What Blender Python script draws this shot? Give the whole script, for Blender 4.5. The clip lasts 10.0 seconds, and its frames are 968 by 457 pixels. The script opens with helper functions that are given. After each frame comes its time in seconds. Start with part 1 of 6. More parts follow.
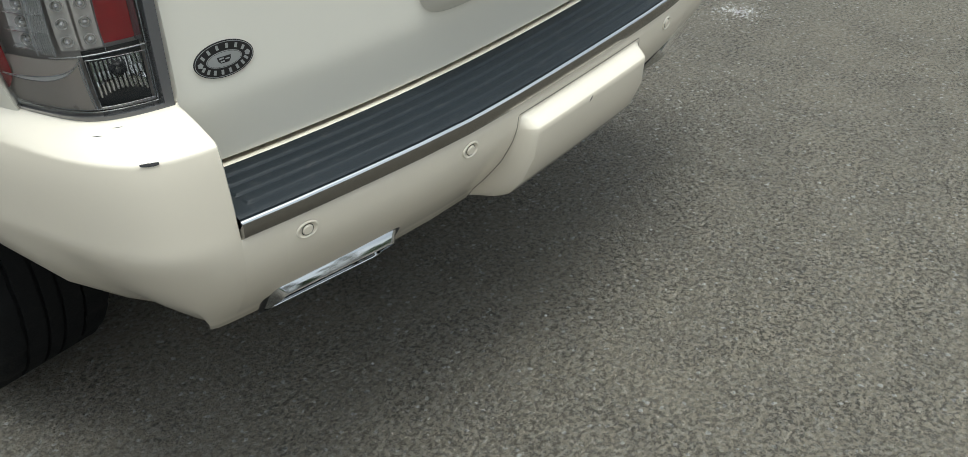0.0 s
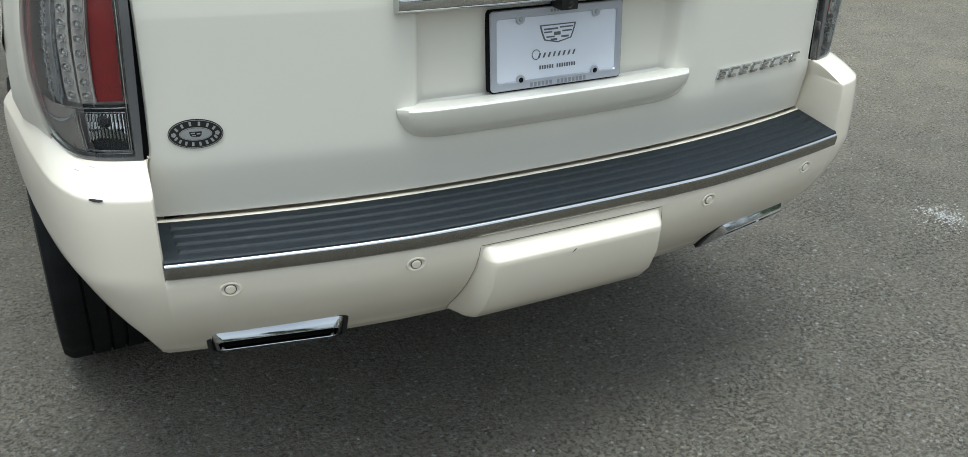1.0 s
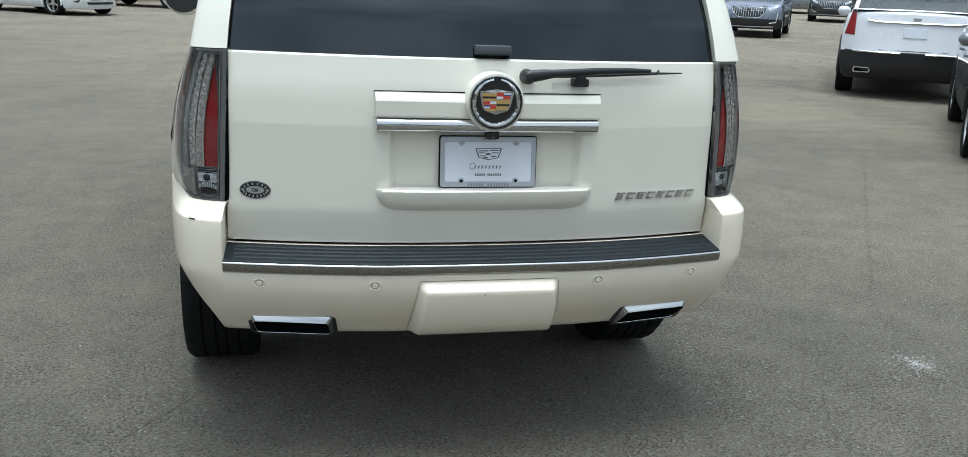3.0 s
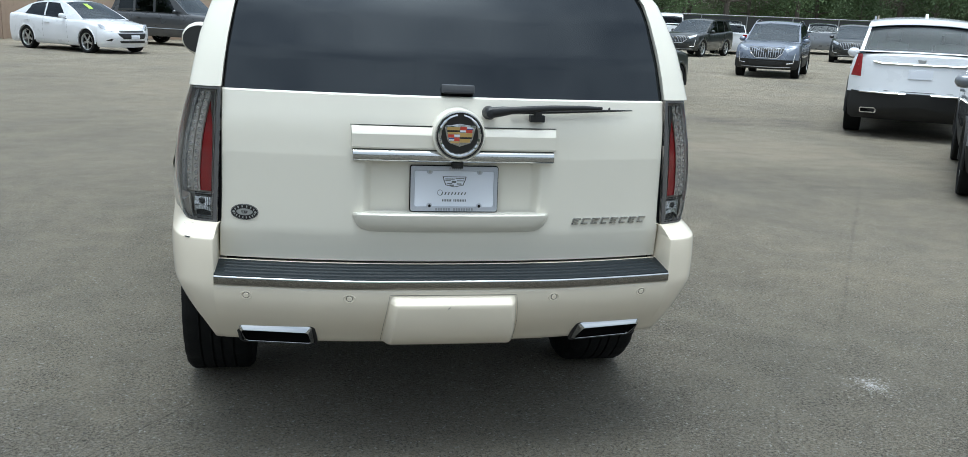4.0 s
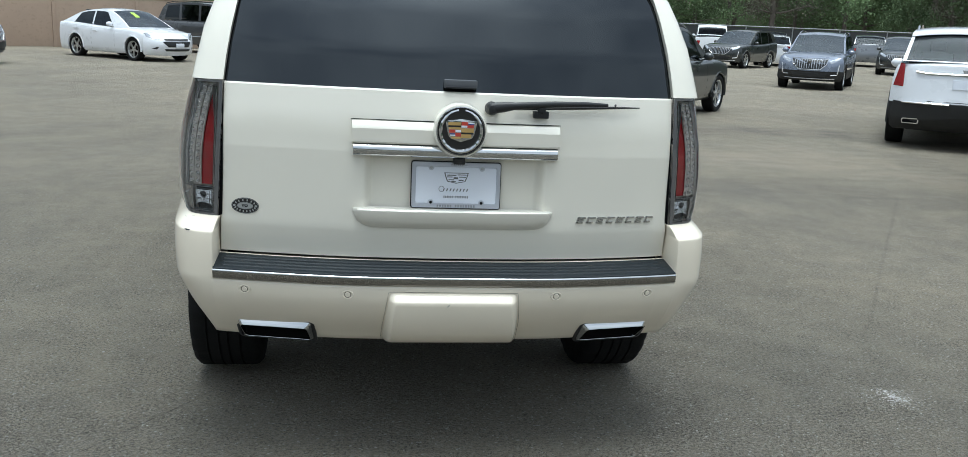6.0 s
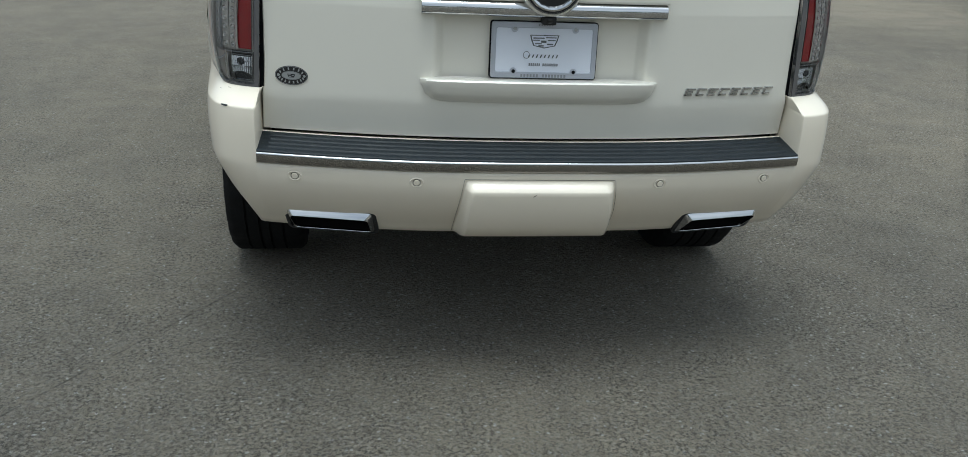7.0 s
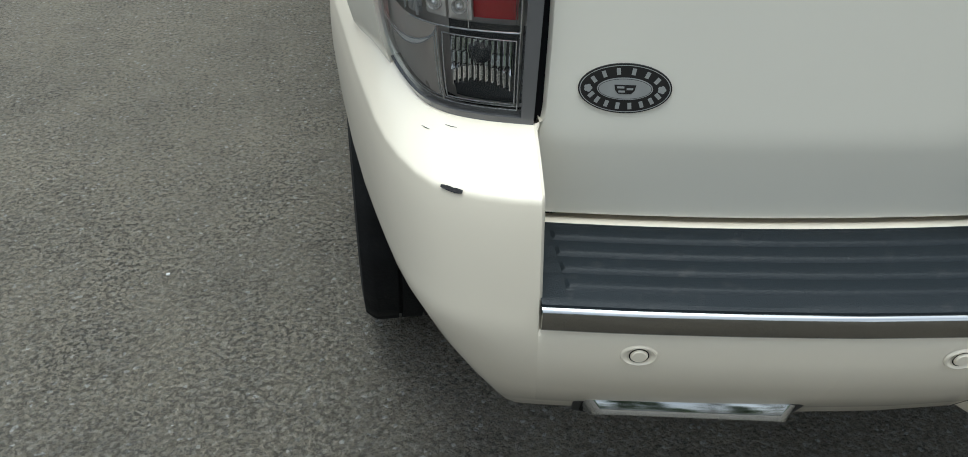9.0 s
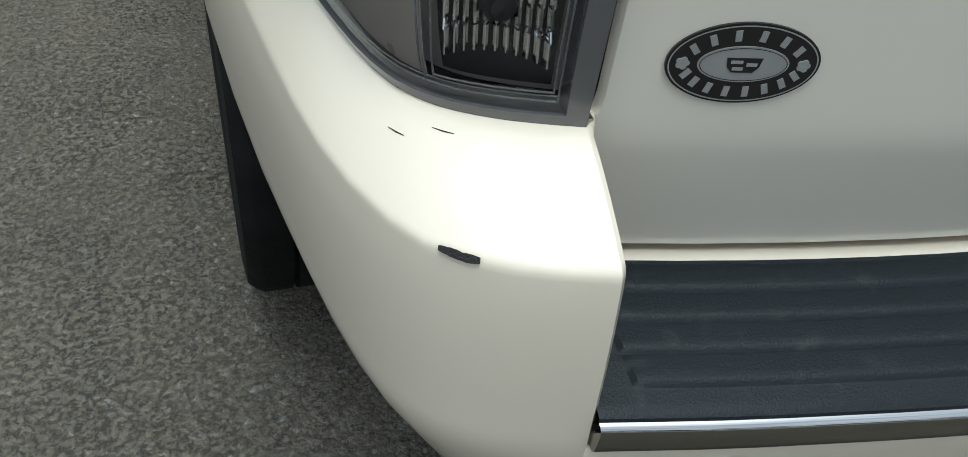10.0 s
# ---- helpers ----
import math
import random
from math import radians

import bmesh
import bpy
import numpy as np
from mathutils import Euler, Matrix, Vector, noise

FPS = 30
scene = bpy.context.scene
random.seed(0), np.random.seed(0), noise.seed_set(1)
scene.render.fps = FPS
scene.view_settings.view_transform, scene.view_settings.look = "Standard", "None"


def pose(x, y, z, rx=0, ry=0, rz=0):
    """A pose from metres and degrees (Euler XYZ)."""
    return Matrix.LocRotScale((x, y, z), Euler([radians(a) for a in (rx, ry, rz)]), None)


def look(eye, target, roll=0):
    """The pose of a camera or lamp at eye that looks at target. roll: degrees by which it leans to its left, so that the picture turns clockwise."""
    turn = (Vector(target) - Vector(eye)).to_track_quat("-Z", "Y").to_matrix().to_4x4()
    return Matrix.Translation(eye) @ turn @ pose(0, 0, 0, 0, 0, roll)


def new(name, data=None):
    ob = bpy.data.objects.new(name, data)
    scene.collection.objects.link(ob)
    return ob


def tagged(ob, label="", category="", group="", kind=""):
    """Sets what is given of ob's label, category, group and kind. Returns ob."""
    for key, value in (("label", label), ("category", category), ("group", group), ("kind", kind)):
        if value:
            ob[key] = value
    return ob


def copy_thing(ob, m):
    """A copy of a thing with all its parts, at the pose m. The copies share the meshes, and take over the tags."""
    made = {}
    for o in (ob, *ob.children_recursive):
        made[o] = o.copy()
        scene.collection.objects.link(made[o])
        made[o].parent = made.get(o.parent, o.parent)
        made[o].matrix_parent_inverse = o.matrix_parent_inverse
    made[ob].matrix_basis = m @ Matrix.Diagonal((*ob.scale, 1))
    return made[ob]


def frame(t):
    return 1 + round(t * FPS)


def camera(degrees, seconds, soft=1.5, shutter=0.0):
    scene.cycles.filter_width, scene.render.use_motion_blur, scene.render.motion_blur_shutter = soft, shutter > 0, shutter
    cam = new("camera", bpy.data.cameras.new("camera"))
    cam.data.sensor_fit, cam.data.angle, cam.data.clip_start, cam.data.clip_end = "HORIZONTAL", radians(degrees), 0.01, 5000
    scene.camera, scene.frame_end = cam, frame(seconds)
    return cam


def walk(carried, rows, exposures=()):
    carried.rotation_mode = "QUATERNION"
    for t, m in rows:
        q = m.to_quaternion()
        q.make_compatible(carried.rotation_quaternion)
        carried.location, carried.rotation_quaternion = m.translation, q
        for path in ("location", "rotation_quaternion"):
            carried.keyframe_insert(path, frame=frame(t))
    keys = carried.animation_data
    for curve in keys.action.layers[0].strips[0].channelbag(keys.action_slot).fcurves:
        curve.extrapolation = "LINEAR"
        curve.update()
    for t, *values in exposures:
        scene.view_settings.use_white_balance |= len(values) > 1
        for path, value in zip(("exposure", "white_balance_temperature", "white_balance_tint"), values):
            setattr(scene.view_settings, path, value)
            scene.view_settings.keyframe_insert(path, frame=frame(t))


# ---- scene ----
cam = camera(55.7, 10.0, soft=0.7)
METRES, EYE, TILT, LEAN, TURN = 8.0, 1.5, 0.0, 0.0, 0.0
PATH = [
    (0, (-1.512, -1.071, 1.488), (-0.235, -0.015, 0.368), -3.2),
    (0.5, (-1.277, -1.362, 1.499), (-0.197, -0.007, 0.501), -1.8),
    (1, (-1.011, -1.595, 1.555), (-0.18, -0.015, 0.654), 1.0),
    (1.5, (-0.845, -1.919, 1.571), (-0.37, -0.114, 0.851), 1.4),
    (2, (-0.799, -2.244, 1.535), (-0.385, -0.397, 0.892), 1.8),
    (2.5, (-0.718, -2.557, 1.59), (-0.288, -0.693, 1.008), 2.2),
    (3.8, (-0.561, -3.187, 1.663), (-0.168, -1.286, 1.18), 2.4),
    (4, (-0.518, -3.219, 1.67), (-0.146, -1.309, 1.207), 2.3),
    (4.5, (-0.453, -3.244, 1.655), (-0.092, -1.325, 1.224), 2.2),
    (5, (-0.422, -3.257, 1.66), (-0.096, -1.333, 1.225), 2.2),
    (6.3, (-0.364, -3.152, 1.609), (-0.091, -1.223, 1.158), 2.3),
    (6.5, (-0.406, -3.087, 1.613), (-0.135, -1.18, 1.077), 2.1),
    (7, (-0.542, -2.664, 1.576), (-0.281, -0.833, 0.815), 2.5),
    (7.5, (-0.629, -2.205, 1.546), (-0.378, -0.413, 0.695), 2.6),
    (8, (-0.823, -1.717, 1.506), (-0.582, 0.011, 0.528), 1.3),
    (8.5, (-0.961, -1.266, 1.462), (-0.747, 0.412, 0.395), -0.8),
    (9, (-1.019, -0.802, 1.357), (-0.787, 0.844, 0.245), -0.3),
    (9.5, (-1.06, -0.46, 1.285), (-0.653, 1.078, 0.073), 3.1),
    (10, (-1.06, -0.361, 1.235), (-0.545, 1.029, -0.108), 5.4),
]
walk(cam, [(t, look(eye, target, roll)) for t, eye, target, roll in PATH], [(0.0, 0.24, 6180, 2.0), (1.0, 0.24, 5880, 1.0), (1.5, 0.06, 5830, 1.0), (2.0, 0.05, 5780, 1.0), (2.5, 0.15, 5780, 1.0), (4.5, 0.18, 5780, 1.0), (6.5, 0.08, 5830, 1.0), (7.0, -0.12, 5830, 1.0), (7.5, -0.16, 5780, 1.0), (8.0, -0.18, 5780, 1.0), (8.5, 0.05, 5930, 1.0), (9.0, 0.06, 5930, 1.0), (10.0, -0.20, 5930, 1.0)])

# ---- world and sun: an overcast day, with a wide pale sun high overhead ----
world = bpy.data.worlds.new("overcast_sky")
scene.world = world
world.use_nodes = True
wn, wl = world.node_tree.nodes, world.node_tree.links
wn.clear()
SUN_UP, SUN_TURN = radians(84), radians(190)
w_sky = wn.new("ShaderNodeTexSky")
w_sky.sky_type, w_sky.sun_disc = "NISHITA", False
w_sky.sun_elevation, w_sky.sun_rotation = SUN_UP, SUN_TURN
w_sky.air_density, w_sky.dust_density = 1.0, 3.0
w_grey = wn.new("ShaderNodeHueSaturation")
w_grey.inputs["Saturation"].default_value = 0.21
w_co = wn.new("ShaderNodeTexCoord")
w_map = wn.new("ShaderNodeMapping")
w_map.inputs["Scale"].default_value = (1.6, 1.6, 3.2)
w_cloud = wn.new("ShaderNodeTexNoise")
w_cloud.inputs["Scale"].default_value, w_cloud.inputs["Detail"].default_value = 1.7, 5.0
w_ramp = wn.new("ShaderNodeValToRGB")
w_ramp.color_ramp.elements[0].position, w_ramp.color_ramp.elements[0].color = 0.33, (0.62, 0.64, 0.68, 1)
w_ramp.color_ramp.elements[1].position, w_ramp.color_ramp.elements[1].color = 0.68, (1.15, 1.13, 1.10, 1)
w_mul = wn.new("ShaderNodeMixRGB")
w_mul.blend_type, w_mul.inputs[0].default_value = "MULTIPLY", 1.0
w_bg = wn.new("ShaderNodeBackground")
w_bg.inputs["Strength"].default_value = 0.135
w_out = wn.new("ShaderNodeOutputWorld")
wl.new(w_sky.outputs[0], w_grey.inputs["Color"])
wl.new(w_co.outputs["Generated"], w_map.inputs["Vector"])
wl.new(w_map.outputs[0], w_cloud.inputs["Vector"])
wl.new(w_cloud.outputs["Fac"], w_ramp.inputs[0])
# an overcast dome, more than twice as bright overhead as at the horizon
w_sep = wn.new("ShaderNodeSeparateXYZ")
w_dome = wn.new("ShaderNodeMapRange")
w_dome.inputs["From Min"].default_value, w_dome.inputs["From Max"].default_value = 0.0, 0.9
w_dome.inputs["To Min"].default_value, w_dome.inputs["To Max"].default_value = 1.02, 2.0
w_dim = wn.new("ShaderNodeMixRGB")
w_dim.blend_type, w_dim.inputs[0].default_value = "MULTIPLY", 1.0
wl.new(w_co.outputs["Generated"], w_sep.inputs[0])
wl.new(w_sep.outputs["Z"], w_dome.inputs["Value"])
wl.new(w_grey.outputs[0], w_dim.inputs[1])
wl.new(w_dome.outputs[0], w_dim.inputs[2])
wl.new(w_dim.outputs[0], w_mul.inputs[1])
wl.new(w_ramp.outputs[0], w_mul.inputs[2])
wl.new(w_mul.outputs[0], w_bg.inputs[0])
wl.new(w_bg.outputs[0], w_out.inputs[0])

sun_data = bpy.data.lights.new("sun", "SUN")
sun_data.energy, sun_data.angle, sun_data.color = 1.62, radians(30), (1.0, 0.97, 0.92)
sun = new("sun", sun_data)
sun.matrix_world = look((0, 0, 30), (30 * math.sin(SUN_TURN + math.pi) / math.tan(SUN_UP), 30 * math.cos(SUN_TURN + math.pi) / math.tan(SUN_UP), 0))


# ---- materials ----
def material(name, color, rough=0.5, metal=0.0, coat=0.0, vary=0.0, scale=8.0, bump=0.0, bump_scale=60.0, spec=0.5, dirt=None, dirt_at=(0.5, 0.7), per_object=0.0):
    """A principled material with colour variation at two scales and fine relief."""
    m = bpy.data.materials.new(name)
    m.use_nodes = True
    n, l = m.node_tree.nodes, m.node_tree.links
    b = n["Principled BSDF"]
    b.inputs["Base Color"].default_value = (*color, 1)
    b.inputs["Roughness"].default_value, b.inputs["Metallic"].default_value = rough, metal
    b.inputs["Coat Weight"].default_value, b.inputs["Coat Roughness"].default_value = coat, 0.04
    b.inputs["Specular IOR Level"].default_value = spec
    co = n.new("ShaderNodeTexCoord")
    if vary or dirt:
        big = n.new("ShaderNodeTexNoise")
        big.inputs["Scale"].default_value, big.inputs["Detail"].default_value = scale, 6.0
        l.new(co.outputs["Object"], big.inputs["Vector"])
        mix = n.new("ShaderNodeMixRGB")
        mix.inputs[1].default_value = (*[c * (1 - vary) for c in color], 1)
        mix.inputs[2].default_value = (*[min(1, c * (1 + vary)) for c in color], 1)
        l.new(big.outputs["Fac"], mix.inputs[0])
        last = mix.outputs[0]
        if dirt:
            fine = n.new("ShaderNodeTexNoise")
            fine.inputs["Scale"].default_value, fine.inputs["Detail"].default_value = scale * 5.3, 8.0
            l.new(co.outputs["Object"], fine.inputs["Vector"])
            ramp = n.new("ShaderNodeMapRange")
            ramp.inputs["From Min"].default_value, ramp.inputs["From Max"].default_value = dirt_at
            ramp.inputs["To Max"].default_value = 0.7
            l.new(fine.outputs["Fac"], ramp.inputs["Value"])
            over = n.new("ShaderNodeMixRGB")
            over.inputs[2].default_value = (*dirt, 1)
            l.new(ramp.outputs[0], over.inputs[0])
            l.new(last, over.inputs[1])
            last = over.outputs[0]
        if per_object:
            info = n.new("ShaderNodeObjectInfo")
            hsv = n.new("ShaderNodeHueSaturation")
            rng = n.new("ShaderNodeMapRange")
            rng.inputs["To Min"].default_value, rng.inputs["To Max"].default_value = 1 - per_object, 1 + per_object
            l.new(info.outputs["Random"], rng.inputs["Value"])
            l.new(rng.outputs[0], hsv.inputs["Value"])
            l.new(last, hsv.inputs["Color"])
            last = hsv.outputs[0]
        l.new(last, b.inputs["Base Color"])
        rr = n.new("ShaderNodeMapRange")
        rr.inputs["To Min"].default_value, rr.inputs["To Max"].default_value = rough * 0.8, min(1, rough * 1.25)
        l.new(big.outputs["Fac"], rr.inputs["Value"])
        l.new(rr.outputs[0], b.inputs["Roughness"])
    if bump:
        tex = n.new("ShaderNodeTexNoise")
        tex.inputs["Scale"].default_value, tex.inputs["Detail"].default_value = bump_scale, 5.0
        l.new(co.outputs["Object"], tex.inputs["Vector"])
        bp = n.new("ShaderNodeBump")
        bp.inputs["Strength"].default_value, bp.inputs["Distance"].default_value = bump, 0.004
        l.new(tex.outputs["Fac"], bp.inputs["Height"])
        l.new(bp.outputs[0], b.inputs["Normal"])
    return m


def clear_glass(name, tint, gloss=1.0, ior=1.5):
    """A pane: light passes through it with a tint, and it mirrors by Fresnel."""
    m = bpy.data.materials.new(name)
    m.use_nodes = True
    n, l = m.node_tree.nodes, m.node_tree.links
    n.remove(n["Principled BSDF"])
    t, g, x, fr = n.new("ShaderNodeBsdfTransparent"), n.new("ShaderNodeBsdfGlossy"), n.new("ShaderNodeMixShader"), n.new("ShaderNodeFresnel")
    t.inputs["Color"].default_value = (*tint, 1)
    g.inputs["Color"].default_value = (gloss * 0.84, gloss * 0.92, gloss, 1)
    g.inputs["Roughness"].default_value = 0.03
    fr.inputs["IOR"].default_value = ior
    l.new(fr.outputs[0], x.inputs[0])
    l.new(t.outputs[0], x.inputs[1])
    l.new(g.outputs[0], x.inputs[2])
    l.new(x.outputs[0], n["Material Output"].inputs["Surface"])
    return m


PEARL = material("pearl_white_paint", (0.815, 0.782, 0.688), 0.32, coat=0.9, vary=0.025, scale=3.0, spec=0.5)
# the same pearl, with the asphalt's warm reflection put into its colour
PEARL_GROUND_TINT = material("pearl_ground_tint", (0.825, 0.752, 0.622), 0.36, coat=0.7, vary=0.03, scale=4.0)
SEAM = material("dark_seam", (0.006, 0.006, 0.007), 0.8, vary=0.2, spec=0.1)
BLACK_PLASTIC = material("black_plastic", (0.014, 0.015, 0.017), 0.42, vary=0.2, scale=12, bump=0.15, bump_scale=300)
PAD = material("ribbed_step_pad", (0.0080, 0.0128, 0.0170), 0.50, vary=0.22, scale=9, bump=0.25, bump_scale=500, dirt=(0.05, 0.05, 0.05), dirt_at=(0.60, 0.9), spec=0.30)
CHROME = material("chrome", (0.62, 0.63, 0.64), 0.06, metal=1.0, vary=0.03, scale=20)
SATIN = material("satin_chrome", (0.33, 0.32, 0.305), 0.22, metal=1.0, vary=0.05, scale=6)
RUBBER = material("tyre_rubber", (0.007, 0.0075, 0.008), 0.8, spec=0.25, vary=0.3, scale=14, bump=0.4, bump_scale=120, dirt=(0.016, 0.015, 0.014), dirt_at=(0.56, 0.85))
UNDER = material("dark_underbody", (0.006, 0.006, 0.006), 0.85, vary=0.3, spec=0.15)
DARK_GLASS = clear_glass("privacy_glass", (0.004, 0.0045, 0.005), 1.0, 1.66)
CAR_GLASS = clear_glass("car_glass", (0.11, 0.135, 0.14), 1.0, 1.52)
LENS = clear_glass("clear_lamp_lens", (0.90, 0.90, 0.90), 1.0, 1.45)
RED_LENS = material("red_lens", (0.29, 0.010, 0.015), 0.18, coat=0.6, vary=0.25, scale=30, bump=0.06, bump_scale=250)
LAMP_GREY = material("lamp_housing_grey", (0.50, 0.495, 0.49), 0.3, metal=0.5, vary=0.12, scale=20)
LAMP_BACK = material("lamp_back", (0.62, 0.58, 0.54), 0.32, metal=0.2, vary=0.12, scale=20)
LAMP_DARK = material("lamp_bezel_dark", (0.028, 0.029, 0.031), 0.25, coat=0.3, vary=0.15, scale=20)
LAMP_SILVER = material("lamp_reflector", (0.90, 0.90, 0.90), 0.08, metal=1.0, vary=0.08, scale=40)
BADGE_BLACK = material("badge_black", (0.010, 0.010, 0.011), 0.35, coat=0.3, vary=0.2, scale=30)
BADGE_SILVER = material("badge_silver", (0.42, 0.43, 0.43), 0.35, metal=0.4, vary=0.1, scale=60)
PLATE_WHITE = material("plate_white", (0.74, 0.77, 0.84), 0.45, vary=0.02, scale=10)
PLATE_FRAME = material("plate_frame_silver", (0.50, 0.52, 0.58), 0.32, metal=0.5, vary=0.05, scale=20)
PLATE_INK = material("plate_ink", (0.12, 0.125, 0.13), 0.5, vary=0.1, scale=50)
GOLD = material("crest_gold", (0.62, 0.42, 0.16), 0.3, metal=0.5, vary=0.1, scale=40)
CREST_RED = material("crest_red", (0.50, 0.05, 0.03), 0.3, coat=0.5, vary=0.1, scale=40)
CREST_BLUE = material("crest_blue", (0.05, 0.06, 0.22), 0.3, coat=0.5, vary=0.1, scale=40)


def asphalt():
    """Worn asphalt: aggregate, darker and paler fields, tan stains and fine cracks."""
    m = bpy.data.materials.new("asphalt")
    m.use_nodes = True
    n, l = m.node_tree.nodes, m.node_tree.links
    b = n["Principled BSDF"]
    co = n.new("ShaderNodeTexCoord")

    def noise_at(scale, detail=4.0, rough=0.55, stretch=None, warp=0.0):
        t = n.new("ShaderNodeTexNoise")
        t.inputs["Scale"].default_value, t.inputs["Detail"].default_value, t.inputs["Roughness"].default_value = scale, detail, rough
        t.inputs["Distortion"].default_value = warp
        if stretch:
            mp = n.new("ShaderNodeMapping")
            mp.inputs["Scale"].default_value, mp.inputs["Rotation"].default_value = stretch, (0, 0, radians(12))
            l.new(co.outputs["Object"], mp.inputs["Vector"])
            l.new(mp.outputs[0], t.inputs["Vector"])
        else:
            l.new(co.outputs["Object"], t.inputs["Vector"])
        return t.outputs["Fac"]

    def rng(v, a, b_, lo=0.0, hi=1.0):
        r = n.new("ShaderNodeMapRange")
        r.inputs["From Min"].default_value, r.inputs["From Max"].default_value = a, b_
        r.inputs["To Min"].default_value, r.inputs["To Max"].default_value = lo, hi
        l.new(v, r.inputs["Value"])
        return r.outputs[0]

    def mix(fac, a, c, kind="MIX"):
        x = n.new("ShaderNodeMixRGB")
        x.blend_type = kind
        for v, k in ((fac, 0), (a, 1), (c, 2)):
            if isinstance(v, float):
                x.inputs[k].default_value = v
            elif isinstance(v, tuple):
                x.inputs[k].default_value = (*v, 1)
            else:
                l.new(v, x.inputs[k])
        return x.outputs[0]

    grain = n.new("ShaderNodeTexVoronoi")
    grain.inputs["Scale"].default_value, grain.inputs["Randomness"].default_value = 118.0, 1.0
    l.new(co.outputs["Object"], grain.inputs["Vector"])
    stone = n.new("ShaderNodeSeparateColor")
    l.new(grain.outputs["Color"], stone.inputs[0])
    base = mix(rng(noise_at(0.55, 5, 0.6), 0.32, 0.68), (0.240, 0.216, 0.174), (0.330, 0.297, 0.236))
    base = mix(rng(noise_at(0.22, 6, 0.68, (1.0, 0.8, 1)), 0.36, 0.66, 0.0, 0.60), base, (0.44, 0.385, 0.295))
    base = mix(rng(noise_at(0.62, 8, 0.70, (1.0, 0.75, 1), 0.25), 0.48, 0.74, 0.0, 0.62), base, (0.165, 0.154, 0.132))
    base = mix(rng(noise_at(0.40, 7, 0.70, (0.8, 0.6, 1), 0.2), 0.46, 0.68, 0.0, 0.60), base, (0.50, 0.44, 0.335))
    base = mix(rng(noise_at(3.1, 8, 0.75), 0.42, 0.70, 0.0, 0.45), base, (0.19, 0.175, 0.148))
    base = mix(rng(stone.outputs[0], 0.45, 1.0, 0.0, 0.75), base, mix(0.45, base, (0.52, 0.50, 0.46)))
    base = mix(rng(stone.outputs[1], 0.975, 0.99, 0.0, 0.7), base, (0.60, 0.59, 0.57))
    pits = n.new("ShaderNodeMath")
    pits.operation = "MULTIPLY"
    l.new(rng(noise_at(78.0, 7, 0.80, None, 0.35), 0.500, 0.560), pits.inputs[0])
    l.new(rng(noise_at(5.0, 5, 0.7), 0.38, 0.62, 0.5, 1.0), pits.inputs[1])
    base = mix(rng(pits.outputs[0], 0.0, 1.0, 0.0, 0.76), base, (0.055, 0.053, 0.048))
    # paler tan paving beyond the parked car, its low-angle sheen put into the colour
    place_xyz = n.new("ShaderNodeSeparateXYZ")
    l.new(co.outputs["Object"], place_xyz.inputs[0])
    wander = n.new("ShaderNodeMath")
    wander.operation = "MULTIPLY_ADD"
    l.new(noise_at(0.35, 5, 0.6), wander.inputs[0])
    wander.inputs[1].default_value = 5.0
    l.new(place_xyz.outputs["Y"], wander.inputs[2])
    aside = n.new("ShaderNodeMath")
    aside.operation = "MULTIPLY_ADD"
    l.new(place_xyz.outputs["X"], aside.inputs[0])
    aside.inputs[1].default_value = 1.0
    l.new(wander.outputs[0], aside.inputs[2])
    far_sheen = rng(aside.outputs[0], 1.6, 8.5)
    base = mix(1.0, base, mix(far_sheen, (0.98, 0.98, 0.965), (1.30, 1.27, 1.20)), "MULTIPLY")
    # fine cracks
    wob = n.new("ShaderNodeTexNoise")
    wob.inputs["Scale"].default_value, wob.inputs["Detail"].default_value = 1.4, 6.0
    l.new(co.outputs["Object"], wob.inputs["Vector"])
    shift = mix(0.32, co.outputs["Object"], wob.outputs["Color"], "ADD")
    crack = n.new("ShaderNodeTexVoronoi")
    crack.feature = "DISTANCE_TO_EDGE"
    crack.inputs["Scale"].default_value = 0.42
    l.new(shift, crack.inputs["Vector"])
    line = rng(crack.outputs["Distance"], 0.0005, 0.0020, 0.20, 0.0)
    broken = rng(noise_at(1.1, 3), 0.50, 0.60)
    mul = n.new("ShaderNodeMath")
    mul.operation = "MULTIPLY"
    l.new(line, mul.inputs[0])
    l.new(broken, mul.inputs[1])
    base = mix(mul.outputs[0], base, (0.060, 0.057, 0.052))
    def away(v):
        x = n.new("ShaderNodeMath")
        x.operation = "ABSOLUTE"
        l.new(v, x.inputs[0])
        return x.outputs[0]

    def times(p, q):
        x = n.new("ShaderNodeMath")
        x.operation = "MULTIPLY"
        l.new(p, x.inputs[0])
        l.new(q, x.inputs[1])
        return x.outputs[0]

    def local(place, turn, size=(1, 1, 1), wobble=0.07):
        mp = n.new("ShaderNodeMapping")
        mp.vector_type = "TEXTURE"
        mp.inputs["Location"].default_value, mp.inputs["Rotation"].default_value, mp.inputs["Scale"].default_value = (*place, 0), (0, 0, radians(turn)), size
        l.new(mix(wobble, co.outputs["Object"], wob.outputs["Color"], "ADD"), mp.inputs["Vector"])
        return mp.outputs[0]

